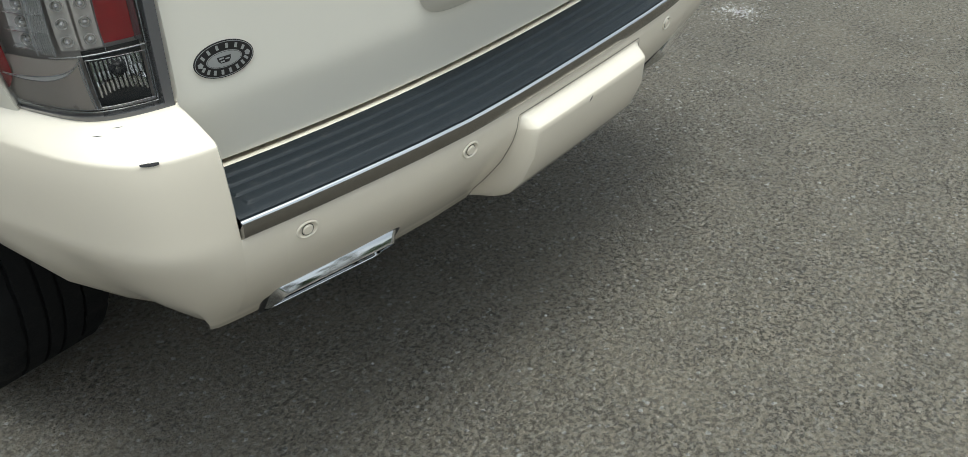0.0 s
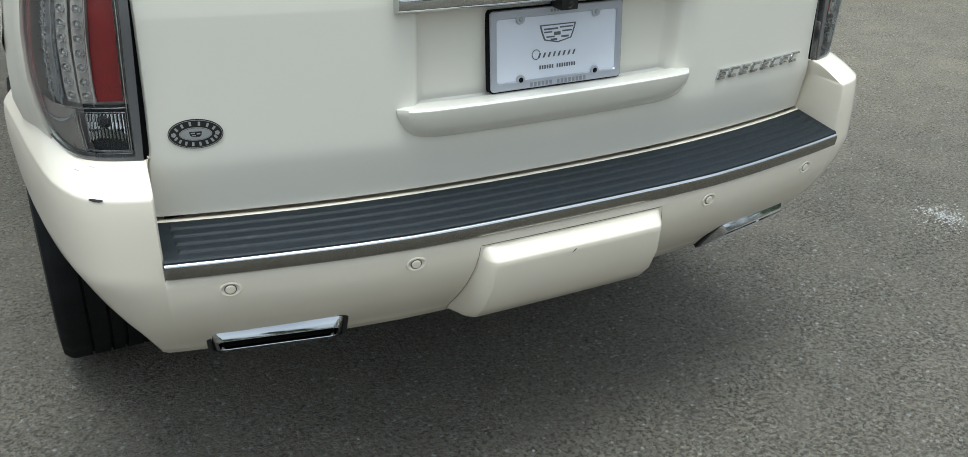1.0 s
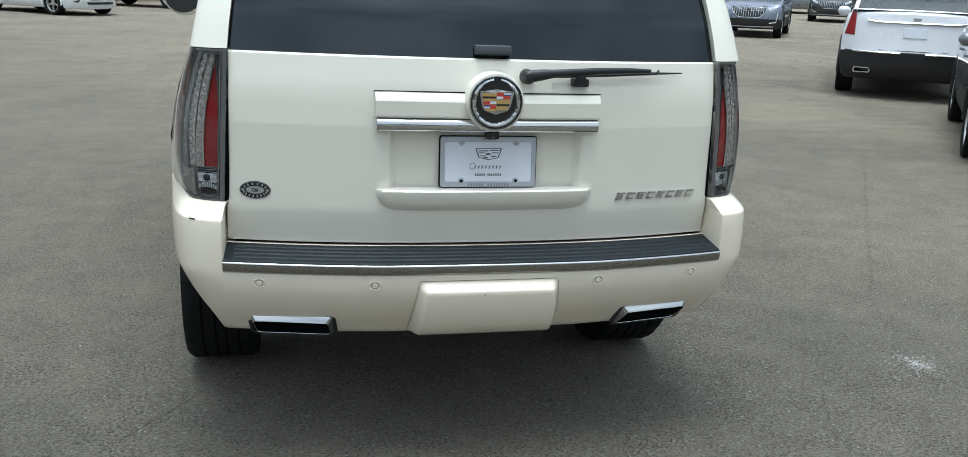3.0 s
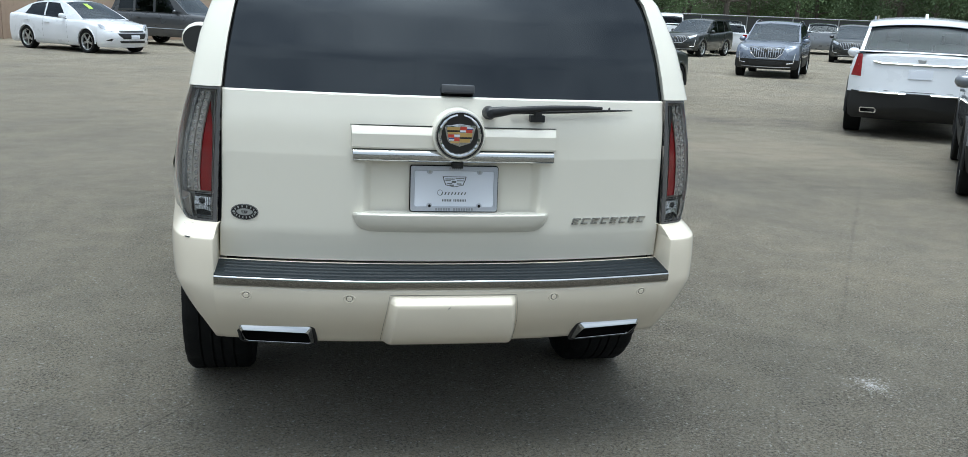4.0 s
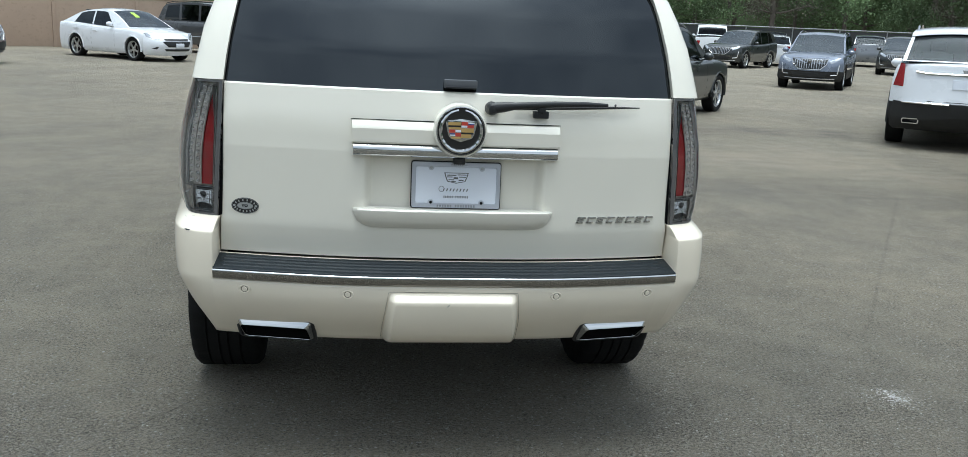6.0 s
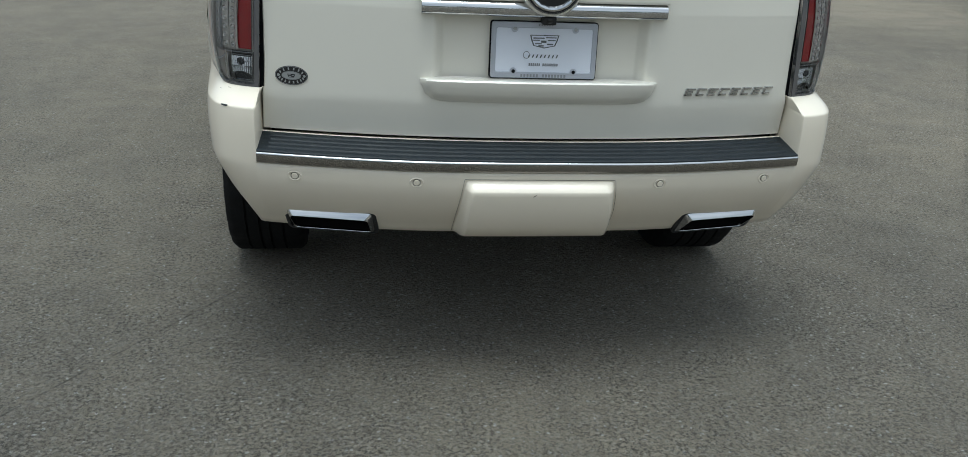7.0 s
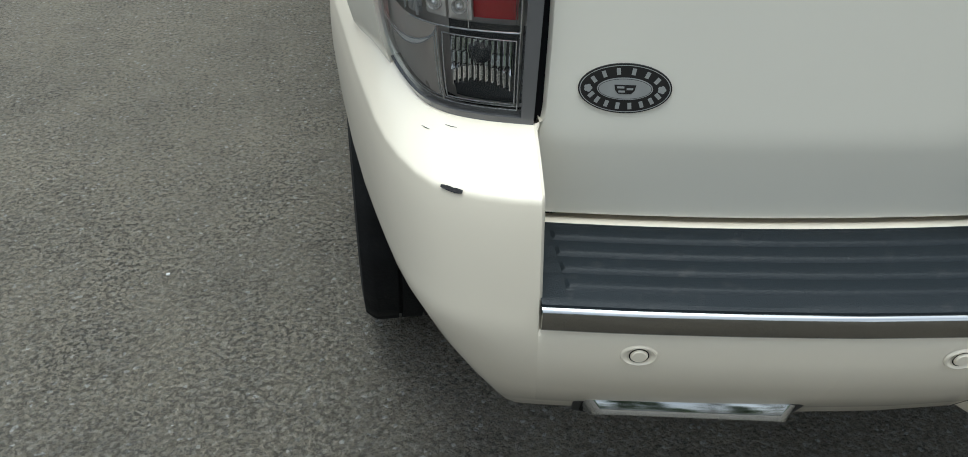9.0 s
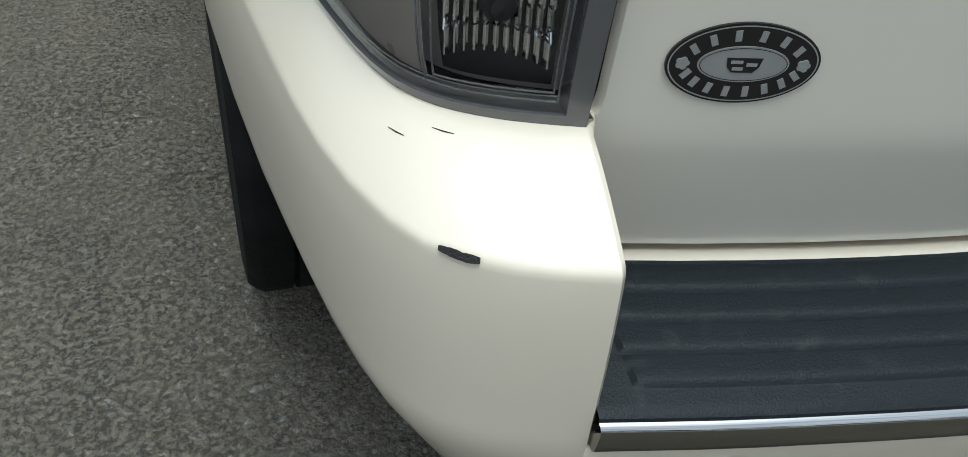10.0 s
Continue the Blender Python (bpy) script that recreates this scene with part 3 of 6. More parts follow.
for s in (-1, 1):
    for y0, y1, lean0, lean1 in ((0.72, 1.52, 0.16, 0.0), (1.62, 2.42, 0.0, 0.0), (2.50, 3.12, 0.0, -0.02)):
        rows = [[side_at(y0 + lean0 * t + (y1 + lean1 * t - y0 - lean0 * t) * q, 1.36 + 0.30 * t, s) for q in span(0, 1, 7)] for t in span(0, 1, 6)]
        part("side_window", Geo().grid(rows, flip=s < 0), DARK_GLASS, suv, "dark tinted side window")
    for y in (1.57, 2.46, 3.30):
        part("door_seam", Geo().tube([side_at(y, z, s, -0.0014) for z in span(0.66 if y > 1.6 else 0.98, 1.34, 8)], 0.0022, 5), SEAM, suv)
    for y in (1.72, 2.62):
        x = s * (lerp(SIDE, 1.18) + 0.014)
        part("door_handle", Geo().box((x - 0.016, y, 1.165), (x + 0.016, y + 0.20, 1.195), 0.008), CHROME, suv, "chrome door handle")
rows = []
for y in span(3.24, 3.72, 7):
    sec = [q for q in body_row(y, 1) if q[0] < 0.70]
    rows.append([(-a, b, c + 0.006) for a, b, c in sec] + [(a, b, c + 0.006) for a, b, c in sec[-2::-1]])
part("windscreen", Geo().grid(rows), DARK_GLASS, suv)

# ---- rear bumper ----
PLAN = [(0.0, -0.128), (0.12, -0.1275), (0.25, -0.1255), (0.37, -0.120), (0.500, -0.1045), (0.62, -0.085), (0.725, -0.066), (0.7655, -0.0579), (0.838, -0.042), (0.874, -0.033), (0.906, -0.021), (0.931, -0.005), (0.949, 0.015), (0.964, 0.042), (0.977, 0.081), (0.988, 0.126), (0.998, 0.18), (1.007, 0.24), (1.018, 0.32), (1.031, 0.44), (1.046, 0.60)]
BOTTOM = [0.458] * 12 + [0.458, 0.459, 0.461, 0.466, 0.474, 0.492, 0.535, 0.588, 0.630]
# the corner's shoulder line, station by station from the step outwards
SHOULDER = [(0.839, -0.036, 0.859), (0.868, -0.028, 0.859), (0.897, -0.017, 0.859), (0.924, -0.001, 0.858), (0.944, 0.017, 0.858), (0.960, 0.041, 0.858), (0.977, 0.081, 0.858), (0.989, 0.124, 0.857), (0.999, 0.178, 0.857), (1.007, 0.238, 0.857), (1.018, 0.33, 0.857), (1.030, 0.45, 0.861), (1.047, 0.60, 0.870)]
LEAN = [(0.0, 0.128), (0.10, 0.112), (0.25, 0.078), (0.45, 0.040), (0.65, 0.014), (0.80, 0.003), (1.0, 0.0)]
CORNER_LEAN = [(0.0, 0.130), (0.08, 0.114), (0.2, 0.092), (0.4, 0.061), (0.6, 0.036), (0.8, 0.015), (0.93, 0.003), (1.0, 0.0)]
LOW_TOP = 0.697
# where the corner's top face meets the lamp, station by station
LAMP_FOOT = [lamp_point(u, 0.897, -0.001, 1) for u in (0.0, 0.13, 0.26, 0.38, 0.49, 0.59, 0.70, 0.83, 0.93, 1.0)]
LAMP_FOOT += [Vector((0.986, 0.32, 0.905)), Vector((0.998, 0.44, 0.910)), Vector((1.010, 0.60, 0.912))]


def plan_normal(i):
    a, b = PLAN[max(i - 1, 0)], PLAN[min(i + 1, len(PLAN) - 1)]
    d = Vector((b[0] - a[0], b[1] - a[1])).normalized()
    return Vector((-d.y, d.x))


def bumper_point(i, z, push=0.0):
    """A place on the bumper's face: plan station i, height z."""
    lo = BOTTOM[i]
    v = min(max((z - lo) / (LOW_TOP - 0.458), 0), 1) if i < 8 else min(max((z - lo) / max(LOW_TOP - lo, 0.08), 0), 1)
    scale = lerp([(0, 1.0), (9, 1.0), (13, 1.12), (16, 1.10), (17, 0.84), (18, 0.46), (19, 0.26), (20, 0.2)], i)
    n = plan_normal(i)
    corner = min(max((i - 7.5) / 3.5, 0), 1)
    off = (lerp(LEAN, v) * (1 - corner) + lerp(CORNER_LEAN, v) * corner) * scale - push
    return Vector((PLAN[i][0] + n.x * off, PLAN[i][1] + n.y * off, z))


def plan_y(x):
    return lerp([(p[0], p[1]) for p in PLAN[:16]], abs(x))


def face_y(x, z):
    """The bumper face's y at x, z, within the flat middle."""
    v = min(max((z - 0.458) / (LOW_TOP - 0.458), 0), 1)
    return plan_y(x) + lerp(LEAN, v)


g = Geo()
for s in (-1, 1):
    rows = []
    for i in range(9):
        col = [bumper_point(i, BOTTOM[i]) + Vector((0, 0.05, 0.004)), bumper_point(i, BOTTOM[i]) + Vector((0, 0.012, -0.003))]
        col += [bumper_point(i, BOTTOM[i] + (LOW_TOP - 0.003 - BOTTOM[i]) * k / 12) for k in range(13)]
        e = bumper_point(i, LOW_TOP)
        col += [e + Vector((0, 0.003, 0)), e + Vector((0, 0.02, 0.001))]
        rows.append([(s * p.x, p.y, p.z) for p in col])
    # the face is open where the exhaust outlet comes through
    g.grid(rows[:5], flip=s > 0)
    g.grid([r[5:] for r in rows[4:8]], flip=s > 0)
    g.grid(rows[7:], flip=s > 0)
    rows = []
    for i in range(8, len(PLAN)):
        n = plan_normal(i)
        n3 = Vector((n.x, n.y, 0))
        col = [bumper_point(i, BOTTOM[i]) + 0.05 * n3 + Vector((0, 0, 0.006)), bumper_point(i, BOTTOM[i]) + 0.012 * n3 + Vector((0, 0, -0.002))]
        col += [bumper_point(i, BOTTOM[i] + (LOW_TOP - BOTTOM[i]) * k / 12) for k in range(13)]
        # from the crease the face leans in to a small rounded shoulder, then the top face runs to the lamp
        e, low, base = Vector(SHOULDER[i - 8]), col[-1], LAMP_FOOT[i - 8]
        up, over = (e - low).normalized(), (base - e).normalized()
        col += [low.lerp(e, t) - n3 * lerp([(8, 0.003), (12, 0.003), (16, 0.004), (20, 0.005)], i) * math.sin(math.pi * t ** 1.3) for t in (0.08, 0.25, 0.5, 0.75, 0.9)]
        col += [e - up * 0.007, e - up * 0.003 + over * 0.0006, e + over * 0.003 - up * 0.0006, e + over * 0.007]
        col += [e.lerp(base, t) + Vector((0, 0, 0.003 * math.sin(math.pi * t))) for t in (0.2, 0.45, 0.7, 0.9)] + [base, base + Vector((-0.04 if i > 16 else -0.006, 0.012, -0.004))]
        rows.append([(s * p.x, p.y, p.z) for p in col])
    # the corner's inner cheek, down to the step
    first = rows[0]
    cheek = [[(s * (abs(x) - 0.0), y, z) for x, y, z in first[4:]]]
    cheek.append([(s * (abs(x) - 0.004), y + 0.004, z) for x, y, z in first[4:]])
    cheek.append([(s * (abs(x) - 0.008), max(y, 0.0) + 0.06 if k < 15 else max(y + 0.006, 0.06), z) for k, (x, y, z) in enumerate(first[4:])])
    cheek.append([(s * (abs(x) - 0.010), 0.115, z) for x, y, z in first[4:]])
    g.grid(rows, flip=s > 0)
    g.grid(cheek, flip=s < 0)
bumper = part("rear_bumper", g, PEARL_GROUND_TINT, suv, "pearl white rear bumper with a scraped corner", sharp=50)

# the chipped paint on the left corner, a thin jagged dark scrape lying on the shoulder
CHIP = material("scraped_primer", (0.018, 0.017, 0.018), 0.75, vary=0.3, scale=120, bump=0.5, bump_scale=500)
def shoulder_at(x, back, up=0.0):
    """A place on the shoulder line at -|x|, some way back over the top face."""
    j = max(k for k in range(9) if SHOULDER[k][0] <= x)
    t = (x - SHOULDER[j][0]) / (SHOULDER[j + 1][0] - SHOULDER[j][0])
    e = Vector(SHOULDER[j]).lerp(Vector(SHOULDER[j + 1]), t)
    over = (LAMP_FOOT[j].lerp(LAMP_FOOT[j + 1], t) - e).normalized()
    p = e + over * back
    return Vector((-p.x, p.y, p.z + up))


rng = random.Random(5)
top_edge, low_edge = [], []
for k in range(15):
    t = k / 14
    x = 0.916 + 0.021 * t
    fat = 0.72 * (math.sin(math.pi * min(1, t * 0.96 + 0.04)) ** 0.5) * (0.8 + 0.4 * rng.random())
    top_edge.append(shoulder_at(x, 0.0008 + 0.0022 * fat, 0.0009))
    low_edge.append(shoulder_at(x, 0.0, -0.0008 - 0.0022 * fat) + Vector((-0.0007, -0.0010, 0.0)))
g = Geo().grid([top_edge, low_edge])
part("paint_chip", g, CHIP, bumper, "dark jagged paint chip on the bumper corner")


def top_at(k, t):
    """A place on the corner's top face: shoulder station k and share t of the way to the lamp."""
    j = int(k)
    e = Vector(SHOULDER[j]).lerp(Vector(SHOULDER[j + 1]), k - j).lerp(LAMP_FOOT[j].lerp(LAMP_FOOT[j + 1], k - j), t)
    return Vector((-e.x, e.y, e.z + 0.003 * math.sin(math.pi * t) + 0.0004))


for ends in (((4.95, 0.62), (4.7, 0.62), (4.45, 0.63)), ((3.6, 0.80), (3.3, 0.80), (3.0, 0.81))):
    g = Geo().tube([top_at(k, t) for k, t in ends], [0.0002, 0.0005, 0.0002], 5)
    part("scratch", g, CHIP, bumper, "thin dark scratch")

# step pad with four raised bands
def pad_z(t):
    """Height over the pad's depth, 0 at its front edge to 1 at the gate."""
    z = 0.737 + 0.020 * t
    if 0.16 < t < 0.95:
        w = ((t - 0.16) / 0.79 * 4) % 1
        z += 0.0045 * (1 - 0.9 * w) if w > 0.22 else 0.0045 * math.sin(w / 0.22 * math.pi / 2) * 0.80
    return z


PAD_X = 0.8365
ts = [0.0, 0.03, 0.08, 0.14, 0.158] + [0.16 + 0.79 * (b + w) / 4 for b in range(4) for w in (0.002, 0.07, 0.15, 0.22, 0.45, 0.7, 0.98)] + [0.955, 1.0]
ts = sorted(set(ts))
xs = span(-PAD_X, PAD_X, 41)


def pad_point(x, t):
    y0, y1 = plan_y(x) - 0.004, gate_y(x, 0.7555) - 0.009
    lift = pad_z(t) - (0.737 + 0.020 * t)
    side = 1 if abs(x) < PAD_X - 0.03 else 0
    return (x, y0 + (y1 - y0) * t, 0.737 + 0.020 * t + lift * side - (0.002 if t < 0.03 else 0.0))


xs = sorted(set(xs + [s * (PAD_X - d) for s in (-1, 1) for d in (0.030, 0.034)]))
g = Geo()
rows = [[(x, plan_y(x) - 0.002, 0.712) for x in xs], [(x, plan_y(x) - 0.005, 0.730) for x in xs]]
rows += [[pad_point(x, t) for x in xs] for t in ts]
g.grid(rows)
part("step_pad", g, PAD, suv, "dark grey ribbed rubber step pad", sharp=25)

g = Geo()
g.grid([[(x, gate_y(x, 0.7555) - 0.009 + dy, z) for x in span(-0.836, 0.836, 33)] for dy, z in ((-0.005, 0.735), (-0.004, 0.7555), (-0.001, 0.7575), (0.010, 0.7570), (0.020, 0.7520), (0.07, 0.751))])
part("sill_ledge", g, PEARL_GROUND_TINT, bumper, "narrow white ledge behind the step pad")

# bright strip along the step's front edge
g = Geo()
prof = [(-0.0095, 0.7275), (-0.0105, 0.7240), (-0.0095, 0.715), (-0.008, 0.7035), (-0.005, 0.700), (0.012, 0.699)]
xs = span(-0.8365, 0.8365, 45)
g.grid([[(x, plan_y(x) + dy, z) for x in xs] for dy, z in prof], flip=True)
for s in (-1, 1):
    base = [(s * 0.8365, plan_y(0.8365) + dy, z) for dy, z in prof]
    g.add(base, [tuple(range(len(base))) if s > 0 else tuple(range(len(base)))[::-1]])
trim = part("trim_strip", g, SATIN, suv, "satin chrome strip along the bumper step", sharp=60)
g = Geo().grid([[(x, plan_y(x) + dy, z) for x in xs] for dy, z in ((0.000, 0.7322), (-0.0060, 0.7318), (-0.0078, 0.7306), (-0.0096, 0.7286), (-0.0099, 0.7277))], flip=True)
part("bright_edge", g, CHROME, trim, "bright chrome edge", sharp=60)

# hitch cover
def cover_panel():
    g = Geo()
    zs = [0.462, 0.468, 0.480, 0.52, 0.58, 0.632, 0.6440, 0.6480, 0.662, 0.670, 0.673]
    proud = [0.028, 0.060, 0.074, 0.071, 0.054, 0.038, 0.0355, 0.0325, 0.0150, 0.0040, -0.004]
    rows = []
    for z, d in zip(zs, proud):
        w = lerp([(0.462, 0.248), (0.55, 0.243), (0.63, 0.233), (0.673, 0.227)], z)
        us = [-1, -0.985, -0.965, -0.94, -0.915, -0.885, -0.86, -0.6, -0.3, 0, 0.3, 0.6, 0.86, 0.885, 0.915, 0.94, 0.965, 0.985, 1]
        row = []
        for u in us:
            e = min(1.0, (1 - abs(u)) / 0.13)
            e = e * (2 - e)
            y = face_y(u * w, z) - d * e + 0.004 * (1 - e)
            row.append((u * w, y, z))
        rows.append(row)
    g.grid(rows)
    return g


part("hitch_cover", cover_panel(), PEARL_GROUND_TINT, bumper, "raised pearl white hitch cover panel", sharp=30)
g = Geo()
for s in (-1, 1):
    pts = [(s * (lerp([(0.462, 0.250), (0.55, 0.245), (0.63, 0.235), (0.673, 0.229)], z) + 0.001), face_y(0.24, z) - 0.0008, z) for z in span(0.460, 0.673, 9)]
    g.tube(pts, 0.0004, 6)
g.tube([(x, face_y(x, 0.6755) - 0.0003, 0.6755) for x in span(-0.228, 0.228, 13)], 0.0006, 6)
part("cover_seam", g, SEAM, bumper)

def cover_front(x, z):
    return face_y(x, z) - lerp([(0.52, 0.071), (0.58, 0.054), (0.632, 0.038), (0.644, 0.0355)], z) - 0.0006


g = Geo().tube([(-0.026 + 0.010 * q, cover_front(-0.02, 0.632 + 0.009 * q), 0.632 + 0.009 * q) for q in span(0, 1, 4)], [0.0004, 0.0012, 0.0010, 0.0004], 5)
part("scratch", g, CHIP, bumper, "small dark nick in the hitch cover")

# parking sensors
for x, z in ((-0.727, 0.664), (-0.371, 0.663), (0.371, 0.663), (0.727, 0.664)):
    y = face_y(x, z)
    slope = (face_y(x + 0.02, z) - face_y(x - 0.02, z)) / 0.04
    m = Matrix.Translation((x, y - 0.0005, z)) @ Matrix.Rotation(math.atan(slope), 4, "Z") @ Matrix.Rotation(radians(8), 4, "X")
    g = Geo()
    out_r, n = [], 36
    for rx, rz, d in ((0.0215, 0.0165, 0.001), (0.0205, 0.0155, -0.0018), (0.0185, 0.0140, -0.0022), (0.0118, 0.0118, 0.0012), (0.0108, 0.0108, 0.0022)):
        out_r.append([m @ Vector((rx * math.cos(2 * math.pi * k / n), d, rz * math.sin(2 * math.pi * k / n))) for k in range(n)])
    g.grid(out_r, closed=True)
    sensor = part("parking_sensor", g, PEARL_GROUND_TINT, bumper, "round parking sensor in an oval collar")
    g = Geo().revolve([(0.0114, 0.0002), (0.0101, 0.0002)], m @ Matrix.Rotation(radians(90), 4, "X"), 28)
    part("sensor_gap", g, SEAM, sensor)
    g = Geo().revolve([(0.0, 0.0030), (0.008, 0.0028), (0.0098, 0.0010), (0.0100, -0.002)], m @ Matrix.Rotation(radians(90), 4, "X"), 28)
    part("sensor_face", g, PEARL_GROUND_TINT, sensor)

# exhaust outlets: a chrome frame with a deep slanted visor round a black mouth, in a black gasket
def slant_ring(w, top, low, r, n=6):
    return round_rect(-w, low, w, top, r, n)


for s in (-1, 1):
    a, b = 0.484, 0.766
    ya, yb = -0.028, 0.028
    m = Matrix.Translation((s * (a + b) / 2, (ya + yb) / 2 + 0.020, 0.4890)) @ Matrix.Rotation(math.atan2(s * (yb - ya), b - a), 4, "Z") @ Matrix.Rotation(radians(35), 4, "X")
    w, h = 0.140, 0.0600

    def rings(*steps):
        return Geo().grid([[m @ Vector((x, y, z)) for x, z in ring] for ring, y in steps], closed=True)

    gasket, lip = slant_ring(w + 0.004, h + 0.004, -h - 0.001, 0.018), slant_ring(w - 0.006, h - 0.006, -h + 0.005, 0.014)
    # the visor leans out over the mouth at the top, the cheeks and the sill stay low
    def frame_ring(inset, out_top, out_low, drop):
        ring = slant_ring(w - 0.006 - inset, h - 0.006 - drop, -h + 0.005 + inset * 0.45, 0.012)
        return [(x, out_low + (out_top - out_low) * min(1, max(0, (z + h) / (2 * h - 0.03))), z) for x, z in ring]

    shape = [frame_ring(*q) for q in ((0.0, 0.050, 0.050, 0.0), (0.0, 0.001, 0.001, 0.0), (0.001, -0.002, 0.000, 0.001), (0.008, -0.013, -0.001, 0.0075), (0.012, -0.020, -0.001, 0.0112), (0.013, -0.0215, 0.000, 0.0125), (0.014, -0.0205, 0.002, 0.0135), (0.015, 0.050, 0.050, 0.0140))]
    g = Geo().grid([[m @ Vector(p) for p in ring] for ring in shape], closed=True)
    ex = part("exhaust_outlet", g, CHROME, suv, "rectangular chrome exhaust outlet, black inside", sharp=30)
    part("outlet_surround", rings((gasket, 0.07), (gasket, 0.000), (lip, -0.002), (lip, 0.05)), BLACK_PLASTIC, ex, "black gasket")
    bore = slant_ring(w - 0.0215, h - 0.0205, -h + 0.0125, 0.010)
    g = rings((bore, 0.004), (bore, 0.13))
    g.prism(bore, 0.125, 0.14, m)
    part("outlet_bore", g, UNDER, ex)

# ---- tail lamps ----
def lamp_patch(g, u0, u1, z0, z1, deep, s, nu=8, nz=8, shape=None):
    rows = []
    for k in range(nz + 1):
        z = z0 + (z1 - z0) * k / nz
        a, b = (u0(z) if callable(u0) else u0), (u1(z) if callable(u1) else u1)
        rows.append([lamp_point(a + (b - a) * j / nu, z, deep, s) for j in range(nu + 1)])
    return g.grid(rows, flip=s < 0)


LZ0, LZ1, LMID = 0.897, 1.370, 0.992
CUP = [(0.0036, -0.006), (0.0056, -0.0010), (0.0076, 0.0024), (0.0082, 0.0024), (0.0088, 0.0)]
DOME = [(0.0, 0.0034), (0.0020, 0.0028), (0.0034, 0.0010), (0.0040, -0.006)]


def lamp(s):
    g = Geo()
    lamp_patch(g, 0.0, 1.0, LZ0, LZ1, 0.040, s, 14, 24)
    for u in (0.0, 1.0):
        g.grid([[lamp_point(u, z, d, s) for d in (0.004, 0.04)] for z in span(LZ0, LZ1, 20)], flip=(s > 0) == (u > 0.5))
    ob = part("tail_lamp", g, LAMP_BACK, suv, "tall tail lamp with clear lens, LED rows and red bar")
    # dark rim round the lens
    rim = Geo()

    def bez(u0, u1, z0, z1, n=10, mz=10):
        for d0, d1 in ((-0.001, -0.001),):
            lamp_patch(rim, u0, u1, z0, z1, d0, s, n, mz)
        rim.grid([[lamp_point(u1, z, d, s) for d in (-0.001, 0.02)] for z in span(z0, z1, mz)], flip=s > 0)
        rim.grid([[lamp_point(u0, z, d, s) for d in (-0.001, 0.02)] for z in span(z0, z1, mz)], flip=s < 0)
        rim.grid([[lamp_point(u, z1, d, s) for d in (-0.001, 0.02)] for u in span(u0, u1, n)], flip=s < 0)
        rim.grid([[lamp_point(u, z0, d, s) for d in (-0.001, 0.02)] for u in span(u0, u1, n)], flip=s > 0)
    bez(0.0, 0.060, LZ0, LZ1, 3, 24)
    bez(0.060, 1.0, LZ0, LZ0 + 0.007, 24, 3)
    bez(0.060, 1.0, LZ1 - 0.007, LZ1, 24, 3)
    part("bezel", rim, LAMP_RIM, ob, "smoky grey lamp rim")
    seal = Geo()
    lamp_patch(seal, 0.0, 1.0, LZ0 - 0.0035, LZ0, -0.0005, s, 24, 2)
    part("lamp_seal", seal, SEAM, ob)
    # the clear outer lens
    g = Geo()
    lamp_patch(g, 0.060, 1.0, LZ0 + 0.007, LZ1 - 0.007, 0.002, s, 28, 30)
    part("lens", g, LENS, ob, "clear glossy lens").visible_shadow = False
    # the red bar's edges: narrow at the top, wide below
    red_edge = lambda z: lerp([(LMID, 0.287), (1.05, 0.298), (1.18, 0.292), (1.242, 0.272), (1.306, 0.236), (1.345, 0.196)], z)
    red_in = lambda z: lerp([(LMID, 0.094), (1.18, 0.104), (1.24, 0.120), (1.30, 0.165), (1.345, 0.180)], z)
    # a bright line framing the lower cell and the upper part
    g = Geo()

    def line(pts, r=0.0016):
        g.tube([lamp_point(u, z, 0.006, s) for u, z in pts], r * 0.48, 6)
    cell = [(0.092, LZ0 + 0.019), (0.092, LMID - 0.005), (0.425, LMID - 0.003), (0.430, LZ0 + 0.019), (0.092, LZ0 + 0.019)]
    for a, b in zip(cell, cell[1:]):
        line([(a[0] + (b[0] - a[0]) * k / 6, a[1] + (b[1] - a[1]) * k / 6) for k in range(7)])
    line([(u, LMID + 0.004) for u in span(0.08, 0.60, 14)], 0.0022)
    for z, r in ((LZ0 + 0.0125, 0.0018), (LZ0 + 0.0165, 0.0012)):
        line([(0.08 + (0.94 - 0.08) * k / 15, z) for k in range(16)], r)
    line([(0.078, z) for z in span(LZ0 + 0.0125, LMID + 0.004, 8)], 0.0016)
    line([(0.455, z) for z in span(LZ0 + 0.0125, LMID + 0.002, 8)], 0.0018)
    line([(0.468, z) for z in span(LZ0 + 0.0185, LMID - 0.006, 8)], 0.0014)
    line([(0.080 + 0.4 * (red_in(z) - 0.10), z) for z in span(LMID + 0.004, LZ1 - 0.012, 14)], 0.0022)
    line([(red_edge(z) + 0.008, z) for z in span(LMID + 0.006, LZ1 - 0.02, 16)], 0.0013)
    part("cell_frame", g, LAMP_LINE, ob)
    # red bar beside the tailgate
    g = Geo()
    lamp_patch(g, red_in, red_edge, LMID + 0.010, 1.345, 0.027, s, 8, 24)
    g.grid([[lamp_point(red_edge(z), z, d, s) for d in (0.022, 0.055)] for z in span(LMID + 0.010, 1.345, 20)], flip=s > 0)
    part("red_bar", g, RED_LENS, ob, "red light bar")
